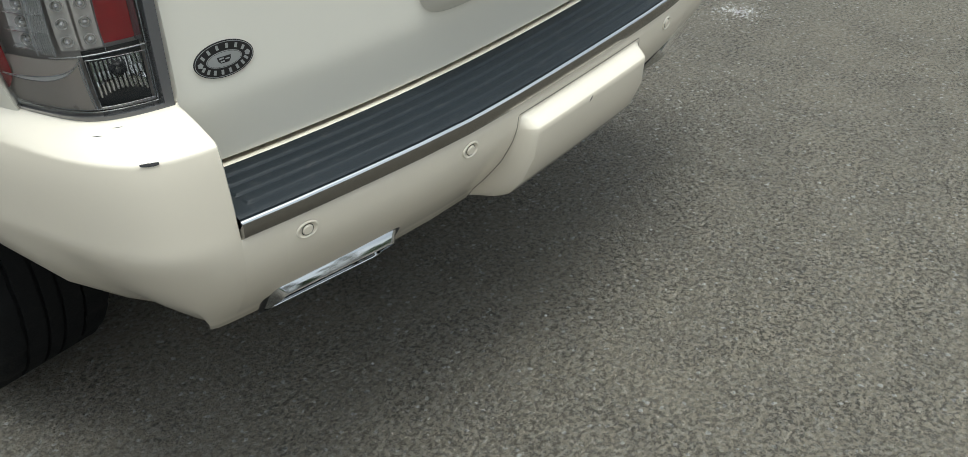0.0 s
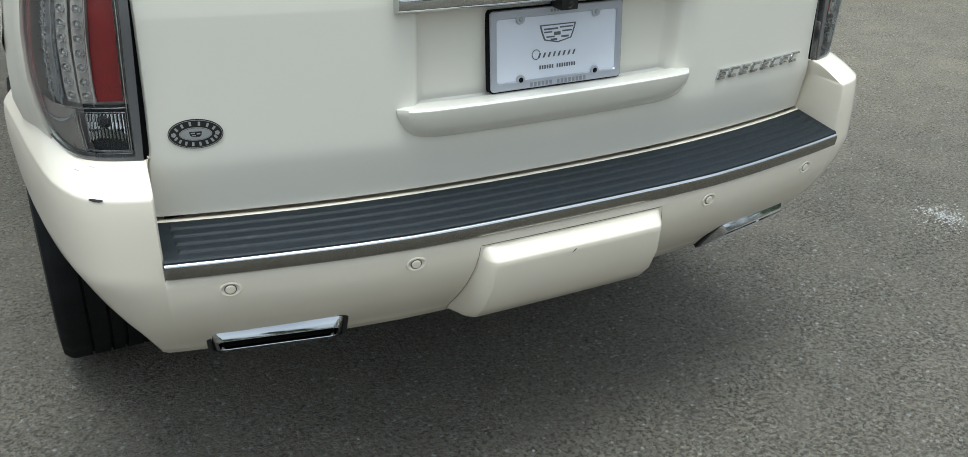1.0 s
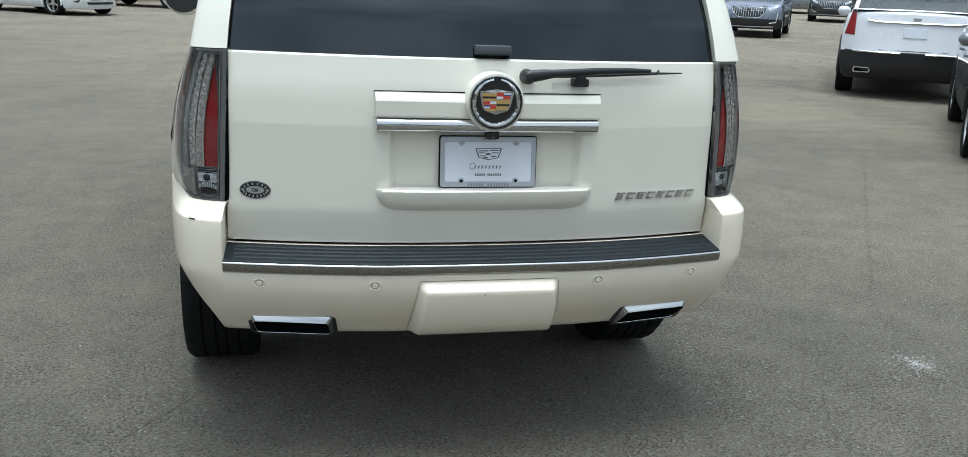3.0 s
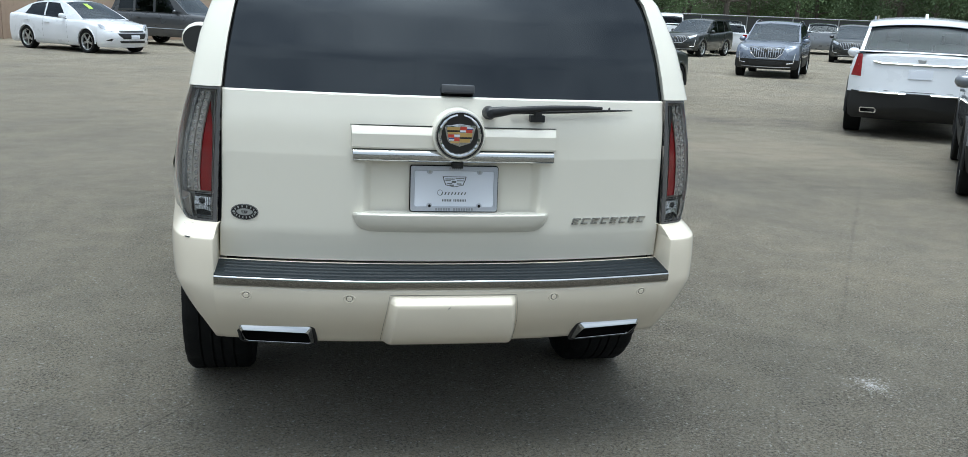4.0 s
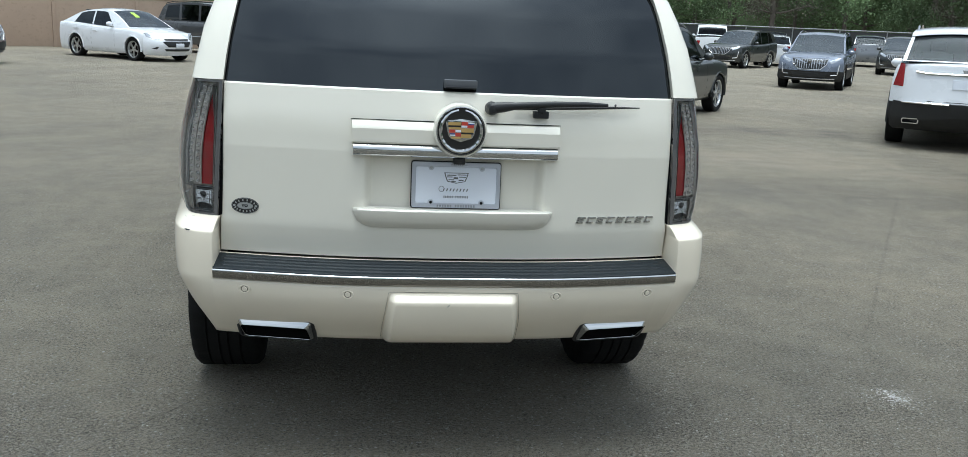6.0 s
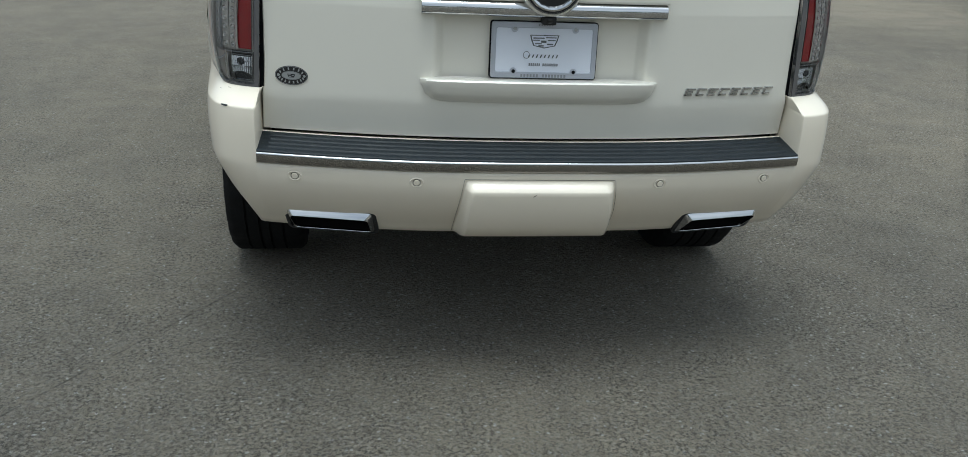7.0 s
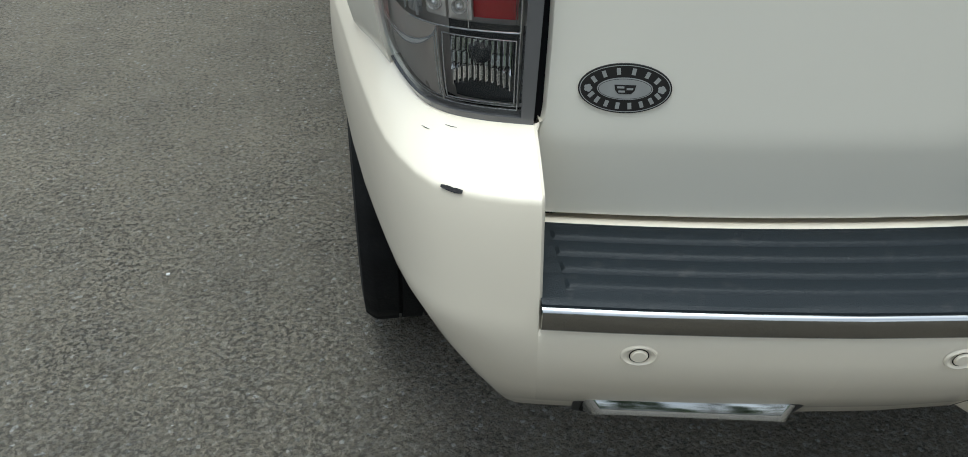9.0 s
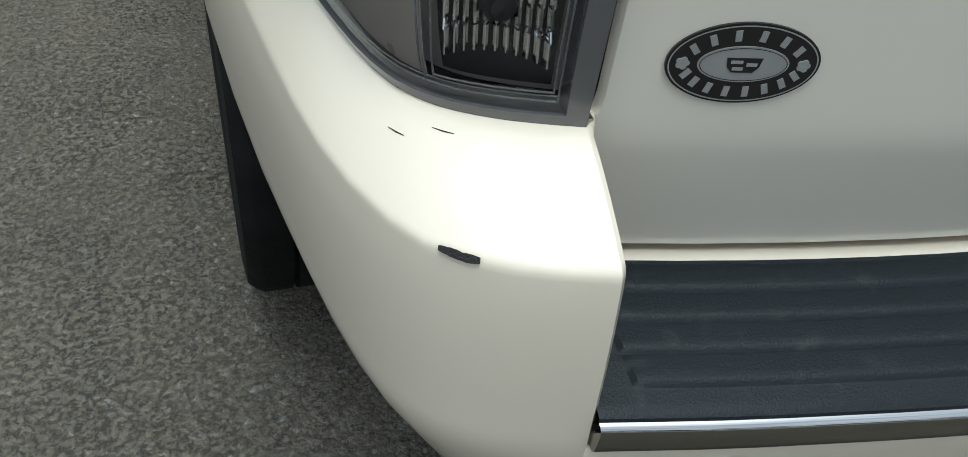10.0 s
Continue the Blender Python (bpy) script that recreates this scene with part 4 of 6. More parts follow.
    g = Geo().grid([[lamp_point(red_in(z) - 0.002, z, d, s) for d in (0.005, 0.030)] for z in span(LMID + 0.006, 1.350, 20)], flip=s < 0)
    part("red_channel", g, LAMP_RIM, ob, "smoky wall beside the red bar")
    # red edge on the car's side, low down
    g = Geo()
    lamp_patch(g, lambda z: 0.835 + 0.12 * max(0.0, (0.965 - z) / 0.035) ** 2, 0.998, 0.930, 1.345, 0.010, s, 6, 30)
    part("side_marker", g, RED_LENS, ob, "red side marker")
    # LED rows in their cups
    col_a = lambda z: lerp([(LMID, 0.355), (1.08, 0.368), (1.14, 0.374), (1.234, 0.360), (1.286, 0.338), (1.35, 0.292)], z)
    col_b = lambda z: lerp([(LMID, 0.487), (1.08, 0.504), (1.14, 0.518), (1.234, 0.508), (1.286, 0.490), (1.35, 0.446)], z)
    g = Geo()
    for c in (col_a, col_b):
        lamp_patch(g, lambda z: c(z) - 0.058, lambda z: c(z) + 0.058, LMID + 0.008, 1.356, 0.022, s, 4, 30)
    part("led_backing", g, LAMP_MID, ob)
    for c in (col_a, col_b):
        for k in range(14):
            z = LMID + 0.022 + (1.346 - LMID - 0.022) * k / 13
            p, q = lamp_point(c(z), z, 0.0205, s), lamp_point(c(z), z, 0.0, s)
            zax = (q - p).normalized()
            mm = Matrix.Translation(p) @ zax.to_track_quat("Z", "Y").to_matrix().to_4x4()
            cup = part("led", Geo().revolve(CUP, mm, 16), LED_MAT, ob)
            part("led_dome", Geo().revolve(DOME, mm, 12), LED_EYE, cup)
    # side cells: upright ribs, bright shelves, and a cup in each that faces outwards
    lean = lambda z: lerp([(LMID, 0.0), (1.15, -0.006), (1.25, 0.0), (1.37, 0.035)], z)
    g = Geo()
    for q in span(0.588, 0.642, 6):
        g.tube([lamp_point(q - lean(z), z, 0.016, s) for z in span(LMID + 0.004, 1.355, 20)], 0.0007, 5)
    for q, r in ((0.575, 0.0015), (0.656, 0.0011)):
        g.tube([lamp_point(q - lean(z), z, 0.012, s) for z in span(LMID + 0.004, 1.355, 20)], r, 6)
    part("ribs", g, LAMP_GREY, ob, "upright silver ribs")
    g = Geo()
    lamp_patch(g, lambda z: 0.575 - lean(z), lambda z: 0.658 - lean(z), LMID + 0.004, 1.356, 0.022, s, 5, 24)
    part("cell_backing", g, LAMP_CELL, ob)
    g = Geo()
    lamp_patch(g, lambda z: 0.658 - lean(z), 0.78, LMID + 0.004, 1.356, 0.027, s, 4, 24)
    part("side_backing", g, LAMP_PALE, ob)
    for k in range(14):
        z = LMID + 0.010 + (1.346 - LMID - 0.022) * k / 13
        e0 = 0.580 - lean(z)
        g = Geo().grid([[lamp_point(u, z + dz, d, s) for u in span(e0, 0.780, 10)] for dz, d in ((0.0, 0.026), (0.0, 0.017), (0.0012, 0.0165), (0.0018, 0.026))], flip=s < 0)
        part("shelf", g, LAMP_LINE, ob)
        z += 0.013
        p = lamp_point(0.698 - lean(z), z, 0.022, s)
        mm = Matrix.Translation(p) @ Vector((s * 0.90, -0.43, 0.0)).to_track_quat("Z", "Y").to_matrix().to_4x4()
        cup = part("led", Geo().revolve(CUP, mm, 16), LED_MAT, ob)
        part("led_dome", Geo().revolve(DOME, mm, 12), LED_EYE, cup)
    # clear curved blade under the side cells
    def blade(u, drop=0.0):
        q = min(1.0, max(0.0, (u - 0.46) / 0.46))
        return LMID + 0.001 - drop - 0.034 * math.sqrt(1 - (1 - q) ** 2)
    g = Geo()
    for drop, r in ((0.0, 0.0011), (0.0075, 0.0008)):
        g.tube([lamp_point(u, blade(u, drop * math.sin(math.pi * min(1, (u - 0.46) / 0.44))), 0.008, s) for u in span(0.462, 0.90, 20)], r, 6)
    part("swoosh", g, LAMP_LINE, ob)
    g = Geo().grid([[lamp_point(u, blade(u, drop * math.sin(math.pi * min(1, (u - 0.46) / 0.44))), 0.009, s) for u in span(0.462, 0.90, 20)] for drop in (0.0, 0.004, 0.0075)], flip=s > 0)
    part("swoosh_blade", g, LAMP_PALE, ob, "pale curved blade")
    # smooth brown-grey panel outside the reversing lamp
    g = Geo()
    lamp_patch(g, 0.465, 0.985, LZ0 + 0.012, LMID - 0.002, 0.014, s, 12, 8)
    part("lamp_panel", g, LAMP_PANEL, ob, "smooth brown-grey panel")
    # reversing lamp: upright flutes in four tiers over a dark floor
    g = Geo()
    for k in range(11):
        c0 = 0.100 + 0.0288 * k
        foot = LZ0 + 0.030 + 0.009 * (1 - ((k - 5) / 5) ** 2)
        tiers = [LMID - 0.010, LMID - 0.026, LMID - 0.040, foot + 0.018, foot]
        for j, (z1, z0) in enumerate(zip(tiers, tiers[1:])):
            rows = []
            for v in span(0.06, 0.94, 4):
                z = z1 + (z0 - z1) * v
                rows.append([lamp_point(c0 + 0.0232 * q, z, 0.024 - 0.006 * math.sin(math.pi * q) - 0.004 * v - (0.002 if j > 1 else 0.0), s) for q in span(0.0, 1.0, 6)])
            g.grid(rows, flip=s > 0)
    part("reverse_reflector", g, LAMP_SILVER, ob, "fluted silver reflector", sharp=25)
    bulb = lamp_point(0.25, LMID - 0.026, 0.020, s)
    g = Geo().revolve([(0.0, 0.010), (0.008, 0.008), (0.012, 0.002), (0.012, -0.010)], Matrix.Translation(bulb) @ Matrix.Rotation(radians(90), 4, "X"), 18)
    part("bulb", g, LAMP_DARK, ob)
    g = Geo()
    lamp_patch(g, 0.062, 0.445, LZ0 + 0.008, LMID + 0.002, 0.033, s, 6, 6)
    part("cell_floor", g, LAMP_DARK, ob)
    return ob


LAMP_RIM = material("smoky_lamp_rim", (0.13, 0.13, 0.135), 0.18, coat=0.8, metal=0.3, vary=0.12, scale=15)
LED_EYE = material("led_eye", (0.92, 0.915, 0.90), 0.14, coat=0.8, metal=0.6, vary=0.2, scale=60)
LAMP_LINE = material("lamp_bright_line", (0.80, 0.80, 0.80), 0.14, metal=0.85, coat=0.5, vary=0.04, scale=40)
LAMP_MID = material("lamp_led_board", (0.62, 0.59, 0.55), 0.3, metal=0.2, vary=0.15, scale=25)
LAMP_PALE = material("pale_lamp_cell", (0.88, 0.87, 0.85), 0.35, metal=0.2, vary=0.1, scale=30)
LAMP_CELL = material("lamp_cell_grey", (0.52, 0.525, 0.53), 0.28, metal=0.4, vary=0.15, scale=30)
LAMP_PANEL = material("lamp_panel", (0.50, 0.445, 0.395), 0.28, coat=0.5, metal=0.2, vary=0.1, scale=15)
LED_MAT = material("led_cup", (0.66, 0.645, 0.62), 0.16, metal=0.6, vary=0.1, scale=60)
for s in (-1, 1):
    lamp(s)
    # black gap between lamp and tailgate
    g = Geo().grid([[(s * x, y, z) for x, y in ((GATE_X + 0.0005, gate_y(GATE_X, z) + 0.012), (GATE_X + 0.006, gate_y(GATE_X, z) + 0.008), (lerp(LAMP_IN, z) + 0.003, gate_y(GATE_X, z) + 0.012), (lerp(LAMP_IN, z) + 0.003, 0.10))] for z in span(0.89, 1.372, 10)], flip=s < 0)
    part("gate_gap", g, SEAM, suv)

# ---- tailgate fittings ----
# handle bar over the plate
bar = Geo()
prof = [(0.010, 1.262), (-0.012, 1.259), (-0.018, 1.252), (-0.026, 1.240), (-0.0285, 1.234), (-0.0285, 1.189), (-0.026, 1.183), (0.010, 1.182)]
xs = span(-0.367, 0.367, 31)
bar.grid([[(x, -0.006 + 0.11 * abs(x) ** 2.3 + dy, z) for x in xs] for dy, z in prof], flip=True)
for s in (-1, 1):
    base = [(s * 0.367, 0.006 + dy, z) for dy, z in prof]
    bar.add(base, [tuple(range(len(base)))])
handle_bar = part("handle_bar", bar, PEARL, tailgate, "pearl white bar over the number plate", sharp=18)
g = Geo()
prof = [(0.010, 1.1815), (-0.020, 1.1806), (-0.0275, 1.1780), (-0.0325, 1.173), (-0.0355, 1.165), (-0.0360, 1.157), (-0.0335, 1.148), (-0.0275, 1.141), (-0.020, 1.138), (0.010, 1.137)]
xs = span(-0.362, 0.362, 31)
g.grid([[(x, -0.006 + 0.11 * abs(x) ** 2.3 + dy, z) for x in xs] for dy, z in prof], flip=True)
for s in (-1, 1):
    base = [(s * 0.362, 0.006 + dy, z) for dy, z in prof]
    g.add(base, [tuple(range(len(base)))])
part("chrome_strip", g, CHROME, tailgate, "chrome strip under the bar")
g = Geo().grid([[(x, -0.012 + 0.11 * abs(x) ** 2.3 + dy, z) for x in span(-0.371, 0.371, 21)] for dy, z in ((0.006, 1.2640), (-0.001, 1.2640), (-0.001, 1.2620))])
part("bar_gap", g, SEAM, tailgate)
# round emblem: painted boss, chrome wreath, dark disc and a coloured shield
EX, EZ = 0.006, 1.239
EY = -0.048
em = Matrix.Translation((EX, EY, EZ)) @ Matrix.Rotation(radians(90), 4, "X")
boss = part("emblem_boss", Geo().revolve([(0.0935, -0.05), (0.0930, 0.008), (0.0905, 0.014), (0.088, 0.015), (0.0, 0.015)], em, 56), PEARL, tailgate, "round painted boss")
g = Geo()
n = 72
rows = []
for k in range(n + 1):
    a = radians(90 + 9) + radians(342) * k / n
    wob = 0.0011 * math.cos(k * math.pi / 2.0)
    thin = 0.006 * max(0.0, math.sin(a)) ** 2
    row = []
    for r, h in ((0.0625 + thin - wob * 0.6, 0.0152), (0.0655 + thin - wob, 0.0205), (0.0715, 0.0225 + wob * 0.5), (0.0765 + wob * 0.5, 0.0205), (0.0790 + wob * 0.4, 0.0152)):
        row.append(em @ Vector((r * math.cos(a), r * math.sin(a), h)))
    rows.append(row)
g.grid(rows)
part("wreath", g, CHROME, boss, "chrome wreath ring", sharp=25)
g = Geo().revolve([(0.0865, 0.0150), (0.0855, 0.0200), (0.0830, 0.0205), (0.0815, 0.0150)], em, 56)
part("outer_ring", g, CHROME, boss)
g = Geo().revolve([(0.0, 0.0165), (0.0814, 0.0160)], em, 48)
part("emblem_disc", g, BADGE_BLACK, boss)
SH, SV, SZ = 1.27, 1.07, 0.008
shield = [(-0.044, 0.026), (-0.022, 0.029), (0, 0.033), (0.022, 0.029), (0.044, 0.026), (0.041, 0.008), (0.036, -0.018), (0.030, -0.030), (0.016, -0.036), (0.0, -0.042), (-0.016, -0.036), (-0.030, -0.030), (-0.036, -0.018), (-0.041, 0.008)]


def on_disc(outline, d0, d1):
    return [(EX + x, EZ + z) for x, z in outline], EY - d0, EY - d1


o, d0, d1 = on_disc([(SH * x, SZ + SV * z) for x, z in shield], 0.0215, 0.016)
part("shield_rim", Geo().prism(o, d0, d1, bevel=0.0015), CHROME, boss, "chrome shield")
blocks = [(GOLD, -0.036, 0.012, -0.001, 0.022), (BADGE_BLACK, -0.036, 0.006, -0.001, 0.012), (GOLD, -0.0345, -0.001, -0.001, 0.006), (CREST_RED, 0.0, 0.012, 0.018, 0.024), (PLATE_WHITE, 0.018, 0.018, 0.036, 0.022), (CREST_BLUE, 0.018, 0.014, 0.035, 0.018), (CREST_RED, 0.016, 0.004, 0.034, 0.014), (PLATE_WHITE, 0.0, 0.006, 0.016, 0.012),
          (CREST_RED, -0.033, -0.012, -0.016, -0.002), (PLATE_WHITE, -0.016, -0.010, -0.001, -0.003), (CREST_RED, -0.016, -0.024, -0.001, -0.012), (CREST_BLUE, -0.031, -0.018, -0.016, -0.014), (PLATE_WHITE, -0.030, -0.022, -0.016, -0.018), (GOLD, 0.0, -0.010, 0.034, 0.003), (BADGE_BLACK, 0.0, -0.016, 0.033, -0.010), (GOLD, 0.0, -0.028, 0.028, -0.016), (GOLD, -0.026, -0.031, -0.001, -0.025)]
for mat, x0, z0, x1, z1 in blocks:
    part("shield_field", Geo().prism([(EX + SH * x0, EZ + SZ + SV * z0), (EX + SH * x1, EZ + SZ + SV * z0), (EX + SH * x1, EZ + SZ + SV * z1), (EX + SH * x0, EZ + SZ + SV * z1)], EY - 0.0225, EY - 0.020), mat, boss)
# reversing camera
g = Geo().box((-0.010, -0.030, 1.117), (0.030, 0.014, 1.139), 0.004)
cam_box = part("reverse_camera", g, BLACK_PLASTIC, tailgate, "small black reversing camera")
g = Geo().revolve([(0.0, 0.004), (0.006, 0.003), (0.009, 0.0)], Matrix.Translation((0.010, -0.030, 1.128)) @ Matrix.Rotation(radians(110), 4, "X"), 16)
part("camera_eye", g, BADGE_BLACK, cam_box)
# pull ledge under the plate
prof_n = 9
g = Geo()
rows = []
for u in span(-1, 1, 45):
    e = max(0.0, 1 - abs(u) ** 14) ** 0.5
    x = 0.360 * u
    back = gate_y(x, 0.90) + 0.010
    top, low = 0.9515 - 0.004 * (1 - e), 0.9515 - 0.077 * max(e, 0.28)
    out = 0.030 * max(e, 0.0)
    rows.append([(x, back, top + 0.001), (x, back - 0.012 - out * 0.85, top), (x, back - 0.012 - out, top - 0.004), (x, back - 0.012 - out * 0.98, top - 0.012), (x, back - 0.010 - out * 0.80, top - (top - low) * 0.55), (x, back - 0.006 - out * 0.45, top - (top - low) * 0.86), (x, back, low)])
g.grid(rows, flip=True)
part("pull_ledge", g, PEARL, tailgate, "pearl white pull ledge", sharp=30)
g = Geo().prism([(-0.09, 0.906), (0.13, 0.906), (0.13, 0.897), (-0.09, 0.897)], -0.024, 0.0, bevel=0.003)
part("ledge_grip", g, PEARL_GROUND_TINT, tailgate)
part("ledge_hole", Geo().box((0.132, -0.027, 0.895), (0.137, -0.02, 0.900)), SEAM, tailgate)
# glass release
RELEASE_GREY = material("worn_grey_plastic", (0.085, 0.09, 0.10), 0.5, vary=0.15, scale=20)
g = Geo().box((-0.052, 0.008, 1.379), (0.066, 0.045, 1.409), 0.006)
rel = part("glass_release", g, RELEASE_GREY, suv, "black rear window release handle")
part("release_lip", Geo().box((-0.047, 0.002, 1.3795), (0.061, 0.012, 1.385), 0.002), BLACK_PLASTIC, rel)

# wiper
wip = Geo()
wm = Matrix.Translation((0.118, 0.012, 1.316)) @ Matrix.Rotation(radians(90), 4, "X")
wip.revolve([(0.0, 0.052), (0.014, 0.050), (0.021, 0.040), (0.024, 0.010), (0.024, -0.01)], wm, 24)
wiper = part("wiper", wip, BLACK_PLASTIC, suv, "black rear wiper")
g = Geo()
arm = [((0.112, -0.026, 1.318), 0.020, 0.012), ((0.16, -0.030, 1.325), 0.018, 0.013), ((0.20, -0.030, 1.330), 0.013, 0.011), ((0.34, -0.022, 1.340), 0.011, 0.008), ((0.46, -0.008, 1.343), 0.009, 0.007), ((0.54, 0.004, 1.342), 0.006, 0.006)]
rows = []
for (x, y, z), h, d in arm:
    rows.append([(x, y + d * math.cos(a), z + h * math.sin(a)) for a in [2 * math.pi * k / 12 for k in range(12)]])
g.grid(rows, closed=True)
g.f.append(tuple(range(12))[::-1])
part("wiper_arm", g, BLACK_PLASTIC, wiper)
g = Geo()
g.tube([(0.20, -0.006, 1.318), (0.40, 0.010, 1.326), (0.55, 0.030, 1.331), (0.672, 0.050, 1.333)], [0.005, 0.006, 0.005, 0.002], 8)
for x in (0.57,):
    g.tube([(x, 0.012, 1.343), (x + 0.006, 0.030, 1.331)], 0.004, 6)
part("wiper_blade", g, BLACK_PLASTIC, wiper)
g = Geo().box((0.268, -0.020, 1.288), (0.322, 0.03, 1.313), 0.005).box((0.282, -0.028, 1.308), (0.308, 0.0, 1.330), 0.004)
part("blade_rest", g, BLACK_PLASTIC, wiper)

# number plate in a silver frame
FRAME_INK = material("frame_engraving", (0.26, 0.27, 0.29), 0.5, vary=0.1, scale=50)
PX, PZ = 0.0045, 1.0375
pm = Matrix.Translation((PX, 0.004, PZ)) @ Matrix.Rotation(radians(-5), 4, "X")
g = Geo()
o, i_ = round_rect(-0.159, -0.082, 0.159, 0.082, 0.008), round_rect(-0.146, -0.066, 0.146, 0.066, 0.006)
i2 = round_rect(-0.144, -0.064, 0.144, 0.064, 0.006)
o1 = round_rect(-0.1575, -0.0805, 0.1575, 0.0805, 0.007)
g.grid([[pm @ Vector((x, y, z)) for x, z in ring] for ring, y in ((o, 0.006), (o, -0.006), (o1, -0.008), (i_, -0.008), (i2, -0.005), (i2, 0.0))], closed=True)
plate = part("plate_frame", g, PLATE_FRAME, tailgate, "silver plate frame with engraved bars")
part("plate_rim", Geo().prism(round_rect(-0.1615, -0.0845, 0.1615, 0.0845, 0.009), -0.003, 0.012, pm), SEAM, plate)
part("plate", Geo().prism(round_rect(-0.148, -0.068, 0.148, 0.068, 0.006), -0.0045, -0.0035, pm), PLATE_WHITE, plate, "white dealer plate with a grey crest")
for x, z in ((-0.090, 0.062), (0.092, 0.062), (-0.090, -0.062), (0.092, -0.062)):
    mm = pm @ Matrix.Translation((x, -0.008, z)) @ Matrix.Rotation(radians(90), 4, "X")
    part("screw_tab", Geo().revolve([(0.0, 0.001), (0.0095, 0.001), (0.0105, -0.002)], mm, 20), PLATE_FRAME, plate)
    part("screw", Geo().revolve([(0.0, 0.0035), (0.004, 0.003), (0.0055, 0.001)], mm, 14), BADGE_SILVER if z > 0 else SEAM, plate)


def ink(name, outline, mat, parent, y0=-0.0052, y1=-0.004, m=pm):
    return part(name, Geo().prism(outline, y0, y1, m), mat, parent)


def word(x0, x1, z0, z1, count, mat, parent, m, y0, y1, fill=0.72, lean=0.0, gaps=()):
    """A line of writing as plain bars of its size and colour."""
    step = (x1 - x0) / count
    for k in range(count):
        if k in gaps:
            continue
        a = x0 + step * k
        b = a + step * fill
        part("writing_bar", Geo().prism([(a, z0), (b, z0), (b + lean, z1), (a + lean, z1)], y0, y1, m), mat, parent)


crest = [(-0.044, 0.045), (0.044, 0.045), (0.040, 0.030), (0.033, 0.013), (0.0, 0.006), (-0.033, 0.013), (-0.040, 0.030)]
ink("crest", crest, PLATE_INK, plate)
inner = [(x * 0.90, 0.0275 + (z - 0.0275) * 0.86) for x, z in crest]
ink("crest_field", inner, PLATE_WHITE, plate, -0.0056, -0.005)
for x0, z0, x1, z1 in ((-0.034, 0.034, 0.0, 0.0375), (0.004, 0.036, 0.036, 0.039), (-0.034, 0.028, -0.014, 0.031), (-0.010, 0.022, 0.006, 0.029), (0.010, 0.028, 0.034, 0.031), (-0.028, 0.018, -0.008, 0.021), (0.008, 0.016, 0.026, 0.020), (-0.018, 0.0115, -0.002, 0.0155)):
    ink("crest_bar", [(x0, z0), (x1, z0), (x1, z1), (x0, z1)], PLATE_INK, plate, -0.0060, -0.0052)
word(-0.048, 0.048, -0.022, -0.012, 8, PLATE_INK, plate, pm, -0.0052, -0.004, 0.34, 0.004)
g = Geo().tube([pm @ Vector((-0.052 + 0.012 * math.cos(a) * 0.8, -0.0050, -0.014 + 0.010 * math.sin(a))) for a in span(0.4, 5.6, 14)], 0.0009, 5)
part("writing_bar", g, PLATE_INK, plate)
word(-0.044, 0.046, -0.046, -0.038, 15, PLATE_INK, plate, pm, -0.0052, -0.004, 0.6, 0.0, gaps=(6,))
word(-0.068, 0.072, -0.0790, -0.0700, 15, FRAME_INK, plate, pm, -0.0086, -0.0078, 0.66, 0.0, gaps=(6,))
word(-0.020, 0.026, 0.0710, 0.0770, 6, FRAME_INK, plate, pm, -0.0086, -0.0078, 0.6)

# chrome model badge as sheared plain bars
def gate_frame(x, z):
    slope = (gate_y(x + 0.01, z) - gate_y(x - 0.01, z)) / 0.02
    return Matrix.Translation((x, gate_y(x, z) - 0.0005, z)) @ Matrix.Rotation(math.atan(slope), 4, "Z")


for k in range(8):
    x = 0.4720 + 0.0388 * k
    m = gate_frame(x, 0.9185)
    w, h, sh = 0.0155, 0.0118, 0.004
    g = Geo()
    g.prism([(-w - sh, -h), (w - 2 * sh, -h), (w - 2 * sh + 0.001, -h + 0.006), (-w - sh + 0.001, -h + 0.006)], -0.005, 0.002, m, 0.0008)
    g.prism([(-w, h - 0.006), (w + sh, h - 0.006), (w + sh, h), (-w + sh, h)], -0.005, 0.002, m, 0.0008)
    g.prism([(-w - sh, -h), (-w - sh + 0.008, -h), (-w + sh + 0.008, h), (-w + sh, h)], -0.005, 0.002, m, 0.0008)
    if k % 2 == 0:
        g.prism([(-w, -0.003), (w - 0.006, -0.003), (w - 0.005, 0.003), (-w, 0.003)], -0.005, 0.002, m, 0.0008)
    part("model_badge_bar", g, CHROME, tailgate, "chrome badge piece")

# oval dealer sticker
bx, bz = -0.736, 0.936
bm_ = gate_frame(bx, bz) @ Matrix.Diagonal((0.85, 1, 0.85, 1))
sticker = part("dealer_sticker", Geo().prism(ellipse(0, 0, 0.058, 0.0335, 56), -0.0012, 0.0005, bm_), BADGE_BLACK, tailgate, "black oval dealer sticker with silver marks")


def ring_face(rx, rz, w, y, n=56):
    a, b = ellipse(0, 0, rx, rz, n), ellipse(0, 0, rx - w, rz - w, n)
    return Geo().grid([[bm_ @ Vector((x, y, z)) for x, z in r] for r in (a, b)], closed=True)


